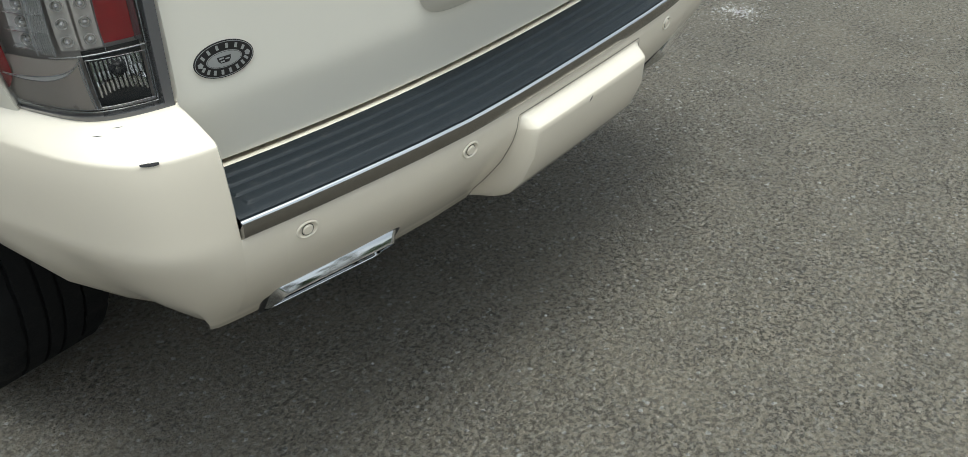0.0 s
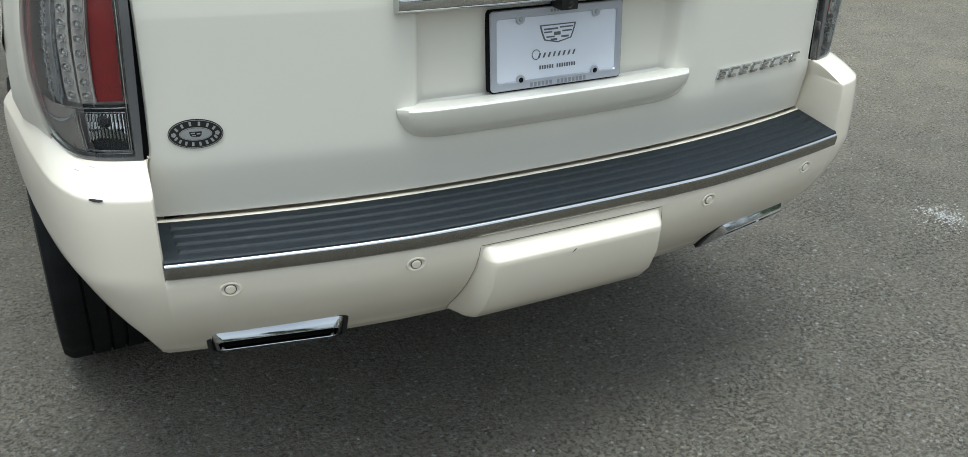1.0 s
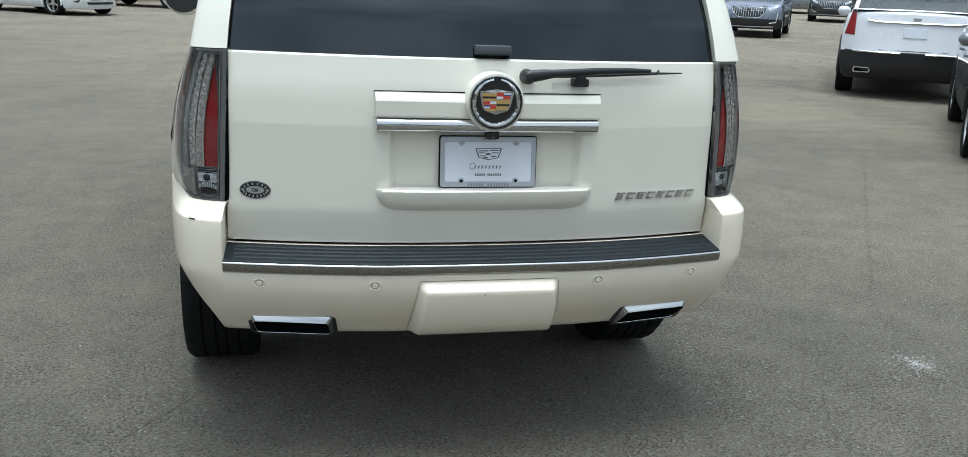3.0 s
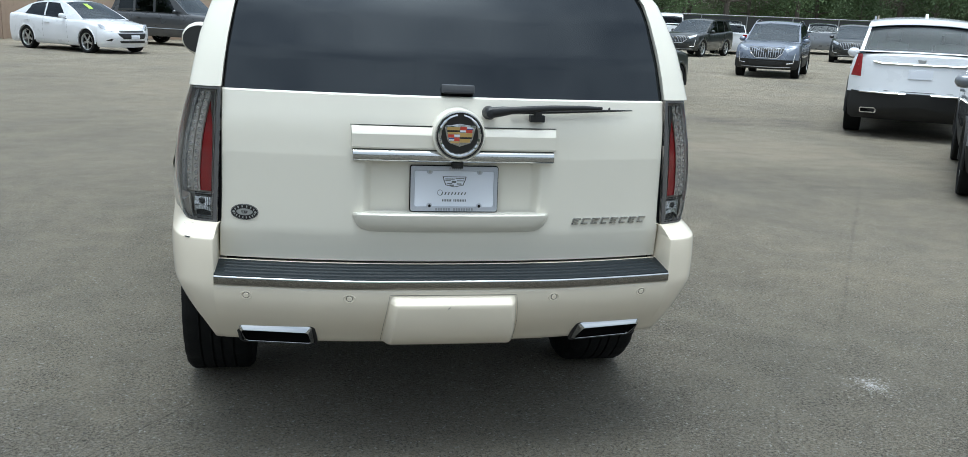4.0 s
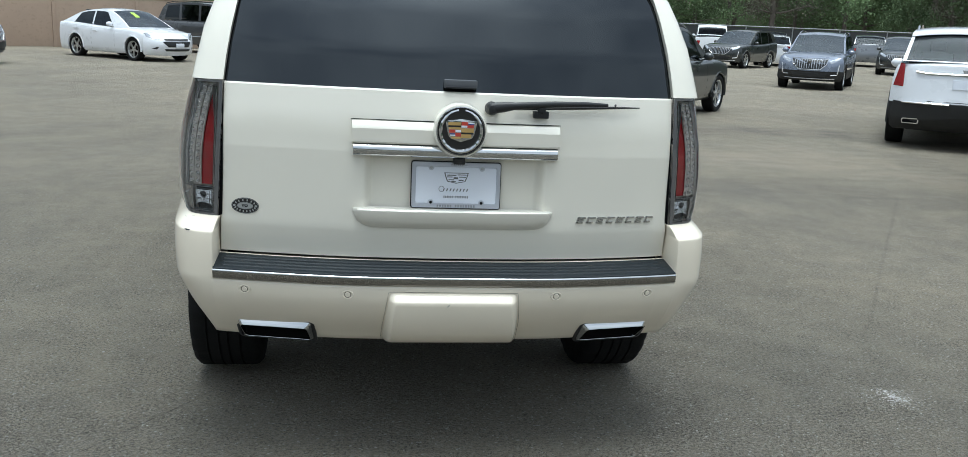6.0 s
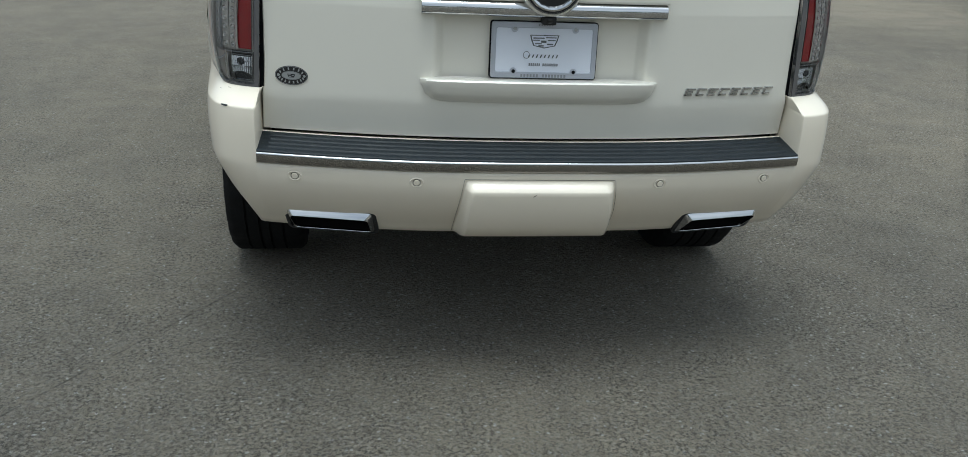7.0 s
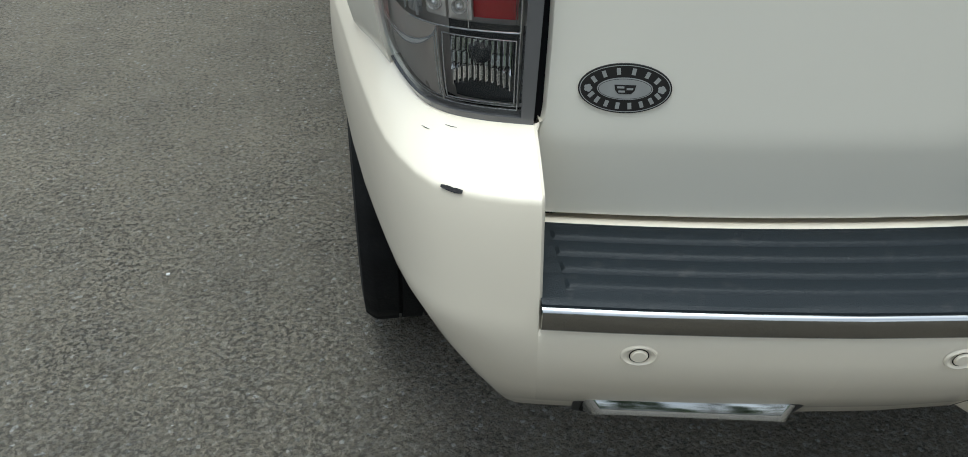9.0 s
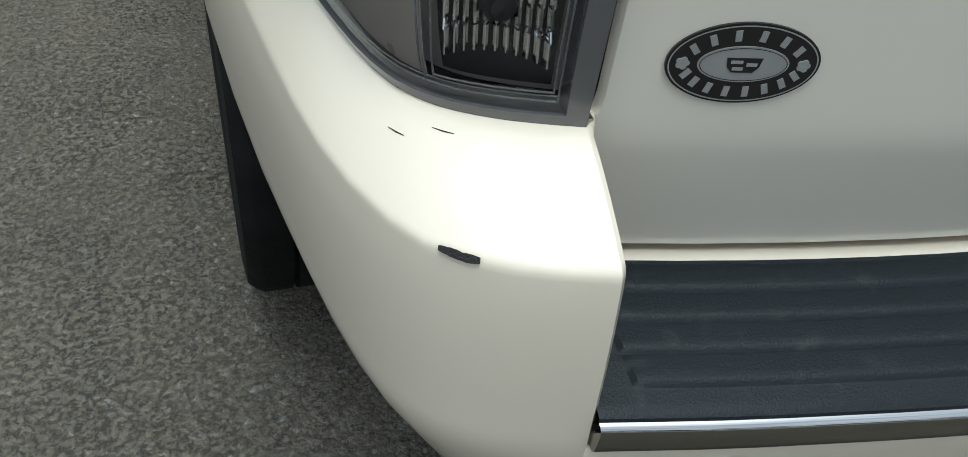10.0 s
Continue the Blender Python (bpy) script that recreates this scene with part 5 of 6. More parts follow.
part("sticker_rim", ring_face(0.0562, 0.0318, 0.0011, -0.0016), BADGE_SILVER, sticker)
part("sticker_oval", Geo().prism(ellipse(0, 0, 0.0345, 0.0150, 44), -0.0017, -0.0011, bm_), BADGE_SILVER, sticker)
part("oval_line", ring_face(0.0330, 0.0138, 0.0006, -0.0021, 44), BADGE_BLACK, sticker)
part("oval_crest", Geo().prism([(-0.0135, 0.0055), (0.0135, 0.0055), (0.012, -0.002), (0.008, -0.0065), (-0.008, -0.0065), (-0.012, -0.002)], -0.0022, -0.0015, bm_), BADGE_BLACK, sticker)
for x0, z0, x1, z1 in ((-0.010, 0.001, -0.001, 0.0035), (0.002, -0.001, 0.010, 0.0015), (-0.008, -0.0045, 0.0, -0.002)):
    part("oval_mark", Geo().prism([(x0, z0), (x1, z0), (x1, z1), (x0, z1)], -0.0026, -0.002, bm_), BADGE_SILVER, sticker)
for s in (-1, 1):
    g = Geo()
    for k in range(5):
        a = 2 * math.pi * k / 5
        g.prism(ellipse(s * 0.0455 + 0.0028 * math.cos(a), 0.0028 * math.sin(a), 0.0026, 0.0024, 10), -0.0019 - 0.0001 * k, -0.0011, bm_)
    part("sticker_flower", g, BADGE_SILVER, sticker)
for count, up in ((6, 1), (8, -1)):
    for k in range(count):
        t = (k - (count - 1) / 2) * (0.108 if count == 8 else 0.135) * math.pi
        a = math.pi / 2 - t if up > 0 else -math.pi / 2 + t
        cx, cz = 0.0445 * math.cos(a), 0.0235 * math.sin(a)
        turn = math.atan2(-0.0445 * math.cos(a) * 0.0235, 0.0445 * 0.0445 * math.sin(a)) if up > 0 else math.atan2(0.0235 * math.cos(a), -0.0445 * math.sin(a))
        turn = -t * 0.62 if up > 0 else t * 0.62
        c, sn = math.cos(turn), math.sin(turn)
        q = [(cx + x * c - z * sn, cz + x * sn + z * c) for x, z in ((-0.0024, -0.0043), (0.0024, -0.0043), (0.0024, 0.0043), (-0.0024, 0.0043))]
        part("writing_bar", Geo().prism(q, -0.0018, -0.0011, bm_), BADGE_SILVER, sticker)


# ---- the other cars of the lot ----
def paint(name, color, flake=0.0):
    return material(name, color, 0.28, metal=flake, coat=1.0, vary=0.05, scale=3.0)


WHITE_PAINT = paint("white_car_paint", (0.78, 0.80, 0.84))
SILVER_PAINT = paint("blue_silver_paint", (0.20, 0.23, 0.30), 0.45)
BLACK_PAINT = paint("black_car_paint", (0.016, 0.020, 0.021))
CHARCOAL = paint("charcoal_paint", (0.060, 0.062, 0.068), 0.3)
GREY_PAINT = paint("grey_car_paint", (0.20, 0.215, 0.24), 0.3)
MAROON = paint("maroon_paint", (0.10, 0.015, 0.015), 0.2)
CLADDING = material("black_cladding", (0.014, 0.0145, 0.015), 0.6, vary=0.2, scale=10)
HEAD_LENS = material("headlamp", (0.55, 0.58, 0.62), 0.1, metal=0.7, coat=1.0, vary=0.25, scale=25)
SCREEN_GLASS = clear_glass("windscreen_glass", (0.34, 0.40, 0.40), 1.0, 1.9)
REAR_GLASS = clear_glass("tinted_hatch_glass", (0.10, 0.115, 0.12), 0.42, 1.42)
STICKER = material("window_sticker", (0.45, 0.75, 0.10), 0.6, vary=0.1, scale=20)
CABIN = material("dark_cabin_trim", (0.05, 0.052, 0.055), 0.8, vary=0.2, scale=6)


def soft(table, u, d=0.018):
    """A table read with its corners rounded off."""
    return sum(lerp(table, u + d * k) for k in (-2, -1, 0, 1, 2)) / 5


# shapes over the length, as parts of 1 from the tail to the nose: shoulder height and roof height;
# the tail's and the nose's outline by height; how far the ends are rounded in plan
SHAPES = {
    "sedan": dict(size=(4.86, 1.855, 1.46), base=2.74, rear=1.11, wheel=0.335, sill=0.19, band=0.0,
                  belt=[(0, 1.01), (0.10, 1.06), (0.20, 1.05), (0.45, 0.975), (0.66, 0.93), (0.74, 0.945), (0.86, 0.86), (0.95, 0.755), (1, 0.70)],
                  roof=[(0.085, 1.05), (0.15, 1.18), (0.23, 1.335), (0.30, 1.415), (0.39, 1.455), (0.48, 1.45), (0.55, 1.40), (0.64, 1.21), (0.745, 0.94)],
                  rear_glass=(0.10, 0.28), screen=(0.545, 0.735), panes=((0.205, 0.385), (0.40, 0.60)), lean=(0.045, -0.03),
                  tail=[(0.2, 0.10), (0.4, 0.0), (0.65, 0.0), (0.9, 0.04), (1.05, 0.0)], nose=[(0.2, -0.12), (0.34, -0.02), (0.5, 0.0), (0.62, -0.02), (0.72, -0.16), (0.9, -0.4)],
                  bow=(0.30, 2.6, 0.52, 2.3), house=0.72),
    "suv": dict(size=(4.815, 1.90, 1.665), base=2.857, rear=1.02, wheel=0.372, sill=0.27, band=0.22,
                belt=[(0, 1.17), (0.10, 1.165), (0.30, 1.09), (0.60, 1.03), (0.70, 1.06), (0.80, 1.045), (0.90, 0.985), (0.97, 0.92), (1, 0.90)],
                roof=[(0.035, 1.17), (0.065, 1.36), (0.10, 1.55), (0.14, 1.62), (0.25, 1.66), (0.36, 1.67), (0.46, 1.64), (0.52, 1.58), (0.60, 1.36), (0.71, 1.05)],
                rear_glass=(0.038, 0.128), screen=(0.52, 0.70), panes=((0.135, 0.235), (0.25, 0.41), (0.425, 0.625)), lean=(0.05, -0.02),
                tail=[(0.27, 0.16), (0.42, 0.02), (0.66, -0.01), (0.72, 0.01), (0.95, 0.04), (1.18, 0.08)], nose=[(0.27, -0.14), (0.38, -0.02), (0.6, 0.0), (0.8, -0.03), (0.9, -0.10), (1.0, -0.3)],
                bow=(0.24, 3.2, 0.42, 2.4), house=0.745),
    "large": dict(size=(5.2, 2.03, 1.94), base=3.1, rear=1.06, wheel=0.41, sill=0.33, band=0.0,
                  belt=[(0, 1.18), (0.10, 1.22), (0.4, 1.21), (0.62, 1.19), (0.72, 1.19), (0.9, 1.12), (1, 1.02)],
                  roof=[(0.025, 1.22), (0.045, 1.50), (0.07, 1.76), (0.12, 1.88), (0.25, 1.93), (0.40, 1.93), (0.50, 1.90), (0.56, 1.82), (0.70, 1.18)],
                  rear_glass=(0.03, 0.075), screen=(0.56, 0.69), panes=((0.085, 0.225), (0.245, 0.40), (0.42, 0.615)), lean=(0.03, -0.03),
                  tail=[(0.33, 0.12), (0.5, 0.0), (0.8, 0.02), (1.2, 0.05)], nose=[(0.33, -0.12), (0.5, 0.0), (0.9, 0.0), (1.05, -0.08), (1.2, -0.3)],
                  bow=(0.18, 4.0, 0.36, 2.6), house=0.80),
}
TUB = [(0.90, 0.0), (0.955, 0.05), (0.985, 0.22), (1.0, 0.42), (1.0, 0.60), (0.988, 0.76), (0.97, 0.90), (0.945, 0.97), (0.90, 1.0)]


class Car:
    """A car from a shape table: body tub with rounded ends, glasshouse, roof and pillars, wheels; details follow."""

    def __init__(self, kind, body_mat, where, heading, label, spokes=5, cladding=False, rails=False, group="cars on the lot", size=1.0):
        k = SHAPES[kind]
        self.k, (self.L, self.W, self.H) = k, k["size"]
        self.axles = (k["rear"], k["rear"] + k["base"])
        self.root = thing("car", pose(where[0], where[1], 0, 0, 0, -heading) @ Matrix.Diagonal((size, size, size, 1)), label, "car", group)
        b_t, b_n = k["bow"][0], k["bow"][2]
        near = [c + d for c in self.axles for d in [q * (k["wheel"] + 0.05) for q in (-1.12, -1.0, -0.985, -0.9, -0.72, -0.4, 0, 0.4, 0.72, 0.9, 0.985, 1.0, 1.12)]]
        ys = sorted(set(round(y, 4) for y in span(b_t, self.L - b_n, 31) + [y for y in near if b_t < y < self.L - b_n]))
        g, clad = Geo(), Geo()
        cut = 3 if cladding else 0
        for s in (-1, 1):
            rows = [self.section(y, s) for y in ys]
            g.grid([r[cut:] for r in rows], flip=s < 0)
            if cladding:
                clad.grid([r[:cut + 1] for r in rows], flip=s < 0)
        for end in (0, 1):
            sec = self.section(ys[-1] if end else ys[0], 1)
            edge = [(x, z) for x, y, z in sec[:len(TUB)]]
            rows = [[(u * x, self.end_y(u * x, z, end, x), z) for u in span(-1, 1, 25)] for x, z in edge]
            (clad if cladding else g).grid(rows[:cut + 1] if cladding else rows, flip=bool(end))
            if cladding:
                g.grid(rows[cut:], flip=bool(end))
            # the lid from the end's rim back to the first full section
            xt, zt = edge[-1]
            lid = []
            for t in span(0, 1, 5):
                lid.append([(u * xt, self.end_y(u * xt, zt, end, xt) * (1 - t) + (ys[-1] if end else ys[0]) * t, zt + self.crown(u) * t ** 0.6) for u in span(-1, 1, 25)])
            g.grid(lid, flip=bool(end))
        self.body = part("body", g, body_mat, self.root, sharp=48)
        if cladding:
            part("cladding", clad, CLADDING, self.root, "black lower cladding")
        under = Geo().box((-self.W * 0.36, 0.35, k["sill"] + 0.02), (self.W * 0.36, self.L - 0.4, k["sill"] + 0.36)).box((-self.W * 0.43, self.axles[0] + 0.5, k["sill"] + 0.02), (self.W * 0.43, self.axles[1] - 0.5, k["sill"] + 0.3))
        for s in (-1, 1):
            for c in self.axles:
                under.box((min(s * 0.2, s * 0.93 * self.W / 2), c - k["wheel"] - 0.04, k["wheel"]), (max(s * 0.2, s * 0.93 * self.W / 2) - 0.02 * s, c + k["wheel"] + 0.04, k["wheel"] * 2 + 0.03))
        part("underbody", under, UNDER, self.root)
        for y in self.axles:
            for s in (-1, 1):
                wheel(self.root, (s * (self.W / 2 - 0.125), y, k["wheel"]), s, k["wheel"], 0.24, k["wheel"] * 0.72, spokes, False, 36)
        for c in self.axles:
            for s in (-1, 1):
                r = k["wheel"] + 0.052
                pts = [Vector((s * (self.W / 2 * 0.987), c + r * math.cos(a), k["wheel"] + r * math.sin(a))) for a in span(radians(-8), radians(188), 17)]
                part("wheel_arch", Geo().tube(pts, 0.022, 6), CLADDING if cladding else body_mat, self.root)
        self.glasshouse(body_mat, rails)
        for s in (-1, 1):
            y = k["panes"][-1][1] * self.L - 0.10
            p = Vector(self.house(y, 0.10, s, 0.0))
            g = Geo()
            rows = []
            for t in span(-1, 1, 7):
                r = max(0.05, 1 - abs(t) ** 3) ** 0.5
                rows.append([(p.x + s * (0.13 + 0.10 * t), y + 0.05 + 0.075 * r * math.cos(a), p.z + 0.06 + 0.075 * r * math.sin(a)) for a in span(0, 2 * math.pi * 11 / 12, 12)])
            g.grid(rows, closed=True)
            g.f.append(tuple(range(12)))
            g.f.append(tuple(range(72, 84)))
            g.tube([(p.x - s * 0.02, y + 0.05, p.z - 0.01), (p.x + s * 0.08, y + 0.05, p.z + 0.02)], 0.022, 6)
            part("mirror", g, body_mat, self.root, normals=True)
            for yy in [(b + 0.008) * self.L for a, b in k["panes"][:-1]] + [k["panes"][-1][1] * self.L + 0.10]:
                if yy - self.axles[0] > k["wheel"] - 0.05:
                    part("door_seam", Geo().tube([self.skin(yy, v, s, -0.001) for v in (0.10, 0.3, 0.5, 0.7, 0.85, 0.97)], 0.004, 5), SEAM, self.root)
            for a, b in k["panes"][-2:]:
                p = Vector(self.skin(a * self.L + 0.17, 0.80, s, 0.012))
                part("door_handle", Geo().box((p.x - 0.02, p.y - 0.10, p.z - 0.015), (p.x + 0.02, p.y + 0.10, p.z + 0.015), 0.008), body_mat, self.root)

    def crown(self, u):
        return 0.05 * (1 - u * u)

    def low(self, y):
        k, lo = self.k, self.k["sill"]
        for c in self.axles:
            d = (k["wheel"] + 0.05) ** 2 - (y - c) ** 2
            if d > 0:
                lo = max(lo, k["wheel"] + math.sqrt(d))
        return lo

    def half(self, y):
        return self.W / 2 * lerp([(0, 0.965), (0.10, 0.985), (0.25, 1), (0.75, 1), (0.92, 0.985), (1, 0.955)], y / self.L)

    def section(self, y, s):
        """Half a section of the tub at y, from the sill up and over to the middle line."""
        lo, zb, w = self.low(y), soft(self.k["belt"], y / self.L), self.half(y)
        base = self.k["sill"]
        pts = []
        for x, v in TUB:
            z = base + (zb - base) * v
            pts.append((s * w * x, y, max(z, lo + 0.0005 * v * 10)))
        xe, ze = w * TUB[-1][0], zb
        for u in (0.82, 0.6, 0.35, 0.0):
            pts.append((s * xe * u, y, ze + self.crown(u)))
        return pts

    def skin(self, y, v, s, out):
        """A place on the body side at y, v of the way from sill to shoulder."""
        zb, w = soft(self.k["belt"], y / self.L), self.half(y)
        x = float(np.interp(v, [q[1] for q in TUB], [q[0] for q in TUB]))
        return (s * (w * x + out), y, self.k["sill"] + (zb - self.k["sill"]) * v)

    def end_y(self, x, z, end, rim=None):
        """The tail's (0) or the nose's (1) surface at x, z."""
        rim = rim or self.W / 2 * 0.96
        b, n = (self.k["bow"][2], self.k["bow"][3]) if end else (self.k["bow"][0], self.k["bow"][1])
        e = min(1.0, abs(x) / rim)
        off = lerp(self.k["nose"] if end else self.k["tail"], z) * (1 - e ** 4)
        return self.L + off - b * e ** n if end else off + b * e ** n

    def house(self, y, t, s, out):
        """A place on the glasshouse's side: t from the shoulder to the roof's edge."""
        u = y / self.L
        zb, zt = soft(self.k["belt"], u) - 0.01, soft(self.k["roof"], u, 0.010)
        w = self.half(y)
        f = min(1.0, max(0.0, (zt - zb) / (self.H - 1.05)))
        xt = w * (0.90 - (0.90 - self.k["house"]) * f)
        x = w * 0.905 + (xt - w * 0.905) * (t ** 1.15)
        return (s * (x + out), y, zb + (max(zt, zb) - zb) * t + out * 0.4)

    def over(self, y, u, out=0.0):
        """A place on the roof, the screen or the rear glass: u from side to side."""
        e = Vector(self.house(y, 1.0, 1, 0.0))
        return (u * e.x, y, e.z + 0.055 * (1 - abs(u) ** 2.2) * min(1, max(0, (e.z - soft(self.k["belt"], y / self.L)) / 0.3)) + out)

    def glasshouse(self, mat, rails):
        k, L = self.k, self.L
        u0, u1 = k["roof"][0][0] * L, k["roof"][-1][0] * L
        (ra, rb), (sa, sb) = [(a * L, b * L) for a, b in (k["rear_glass"], k["screen"])]
        lean_r, lean_f = k["lean"][0] * L, k["lean"][1] * L
        # dark cabin: floor, seats
        g = Geo().grid([[(q * x * 0.9, y, z + 0.062) for q in span(-1, 1, 5)] for y in span(u0 + 0.15, u1 - 0.1, 12) for x, z in ((self.half(y) * 0.9, soft(k["belt"], y / L)),)])
        for y in (k["panes"][-1][0] * L + 0.10, k["panes"][-2][0] * L + 0.12):
            for s in (-1, 1):
                zb = soft(k["belt"], y / L)
                g.box((s * 0.40 - 0.22, y, zb), (s * 0.40 + 0.22, y + 0.12, zb + 0.24), 0.04)
                g.box((s * 0.40 - 0.11, y + 0.01, zb + 0.26), (s * 0.40 + 0.11, y + 0.09, zb + 0.40), 0.03)
        part("cabin", g, CABIN, self.root)
        # roof and screens
        part("roof", Geo().grid([[self.over(y, u) for u in span(-1, 1, 15)] for y in span(rb, sa, 16)]), mat, self.root)
        inner = 0.955
        self.back = part("rear_window", Geo().grid([[self.over(y, u * inner, -0.004) for u in span(-1, 1, 13)] for y in span(ra, rb, 8)]), REAR_GLASS, self.root)
        self.front = part("windscreen", Geo().grid([[self.over(y, u * inner, -0.004) for u in span(-1, 1, 13)] for y in span(sa, sb, 9)]), SCREEN_GLASS, self.root)
        part("rear_sill", Geo().grid([[self.over(y, u, 0.0) for u in span(-1, 1, 13)] for y in span(u0, ra, 4)]), mat, self.root)
        part("cowl", Geo().grid([[self.over(y, u, 0.0) for u in span(-1, 1, 13)] for y in span(sb, u1, 4)]), mat, self.root)
        # sides: paint above, below and between the panes
        for s in (-1, 1):
            g = Geo()
            for a, b in ((u0, rb), (sa, u1)):
                g.grid([[self.over(y, s * u, 0.001) for u in span(inner - 0.012, 1.0, 4)] for y in span(a, b, 12)], flip=s < 0)
            bands = []
            for j, (a, b) in enumerate(k["panes"]):
                la = lean_r if j == 0 else 0.0
                lb = lean_f - 0.06 * L * (1 if j == len(k["panes"]) - 1 else 0)
                lb = lb if j == len(k["panes"]) - 1 else 0.0
                bands.append((a * L, b * L, la, lb))
            def strip(y0, y1, y2, y3, t0, t1, out=0.0, n=6):
                """From y0..y1 at t0 to y2..y3 at t1."""
                return [[self.house((y0 + (y1 - y0) * q) * (1 - t) + (y2 + (y3 - y2) * q) * t, t0 + (t1 - t0) * t, s, out) for q in span(0, 1, n)] for t in span(0, 1, 6)]
            prev_low, prev_up = u0 + 0.001, rb * 0.55 + ra * 0.45
            prev_up = min(prev_up, bands[0][0] + bands[0][2])
            for a, b, la, lb in bands:
                g.grid(strip(prev_low, a, prev_up, a + la, 0.06, 0.90), flip=s < 0)
                part("side_window", Geo().grid(strip(a, b, a + la, b + lb, 0.07, 0.89, -0.006, 8), flip=s < 0), CAR_GLASS, self.root)
                prev_low, prev_up = b, b + lb
            g.grid(strip(prev_low, u1 - 0.001, prev_up, max(sa, prev_up + 0.03), 0.06, 0.90), flip=s < 0)
            g.grid([[self.house(y, t, s, 0.0) for y in span(u0, u1, 40)] for t in (0.0, 0.035, 0.06)], flip=s < 0)
            g.grid([[self.house(y, t, s, 0.0) for y in span(u0, u1, 40)] for t in (0.90, 0.96, 1.0)], flip=s < 0)
            part("window_line", Geo().tube([self.house(y, 0.05, s, 0.004) for y in span(k["panes"][0][0] * L, k["panes"][-1][1] * L, 14)], 0.007, 5), CHROME if rails is CHROME else BLACK_PLASTIC, self.root)
            if rails:
                pts = [Vector(self.over(y, s * 0.93, 0.055)) for y in span(rb + 0.12, sa - 0.05, 9)]
                pts = [pts[0] - Vector((0, 0.05, 0.06))] + pts + [pts[-1] - Vector((0, -0.05, 0.06))]
                part("roof_rail", Geo().tube(pts, 0.016, 6), rails, self.root)
            # the screens' edges down to the shoulder
            top_r = min(rb * 0.55 + ra * 0.45, bands[0][0] + bands[0][2])
            for ya, yb, ta, tb in ((u0, top_r, 0.06, 0.90), (max(sa, prev_up + 0.03), u1, 0.90, 0.06)):
                g.grid([[self.house(y, 1 - (1 - (ta + (tb - ta) * (y - ya) / (yb - ya))) * q, s, 0.0) for y in span(ya, yb, 16)] for q in (1.02, 0.66, 0.33, 0.0)], flip=s < 0)
            part("side_frame", g, mat, self.root)

    def patch(self, name, outline, mat, end=1, lift=0.006, label="", mirrored=True, thick=0.05, parent=None):
        """A piece that follows the tail's or nose's skin: an outline in x, z with real thickness."""
        obs = []
        for s in ((-1, 1) if mirrored else (1,)):
            pts = [(s * x, z) for x, z in outline]
            fine = []
            for (xa, za), (xb, zb) in zip(pts, pts[1:] + pts[:1]):
                fine += [(xa + (xb - xa) * q / 4, za + (zb - za) * q / 4) for q in range(4)]
            cx, cz = sum(p[0] for p in fine) / len(fine), sum(p[1] for p in fine) / len(fine)
            d = lift if end else -lift
            t = -thick if end else thick
            rows = [[(cx + (x - cx) * q, self.end_y(cx + (x - cx) * q, cz + (z - cz) * q, end) + d * h, cz + (z - cz) * q) for x, z in fine] for q, h in ((0.02, 1), (0.4, 1), (0.75, 1), (0.96, 1), (1.0, 0.6))]
            rows.append([(x, self.end_y(x, z, end) + t, z) for x, z in fine])
            obs.append(part(name, Geo().grid(rows, closed=True), mat, parent or self.root, label, normals=True))
        return obs[0]

    def line(self, name, pts, radius, mat, end=1, lift=0.004, mirrored=True, label=""):
        """A bright line lying on the tail's or nose's skin."""
        for s in ((-1, 1) if mirrored else (1,)):
            fine = []
            for (xa, za), (xb, zb) in zip(pts, pts[1:]):
                fine += [(xa + (xb - xa) * q / 5, za + (zb - za) * q / 5) for q in range(5)]
            fine.append(pts[-1])
            part(name, Geo().tube([(s * x, self.end_y(s * x, z, end) + (lift if end else -lift), z) for x, z in fine], radius, 6), mat, self.root, label)


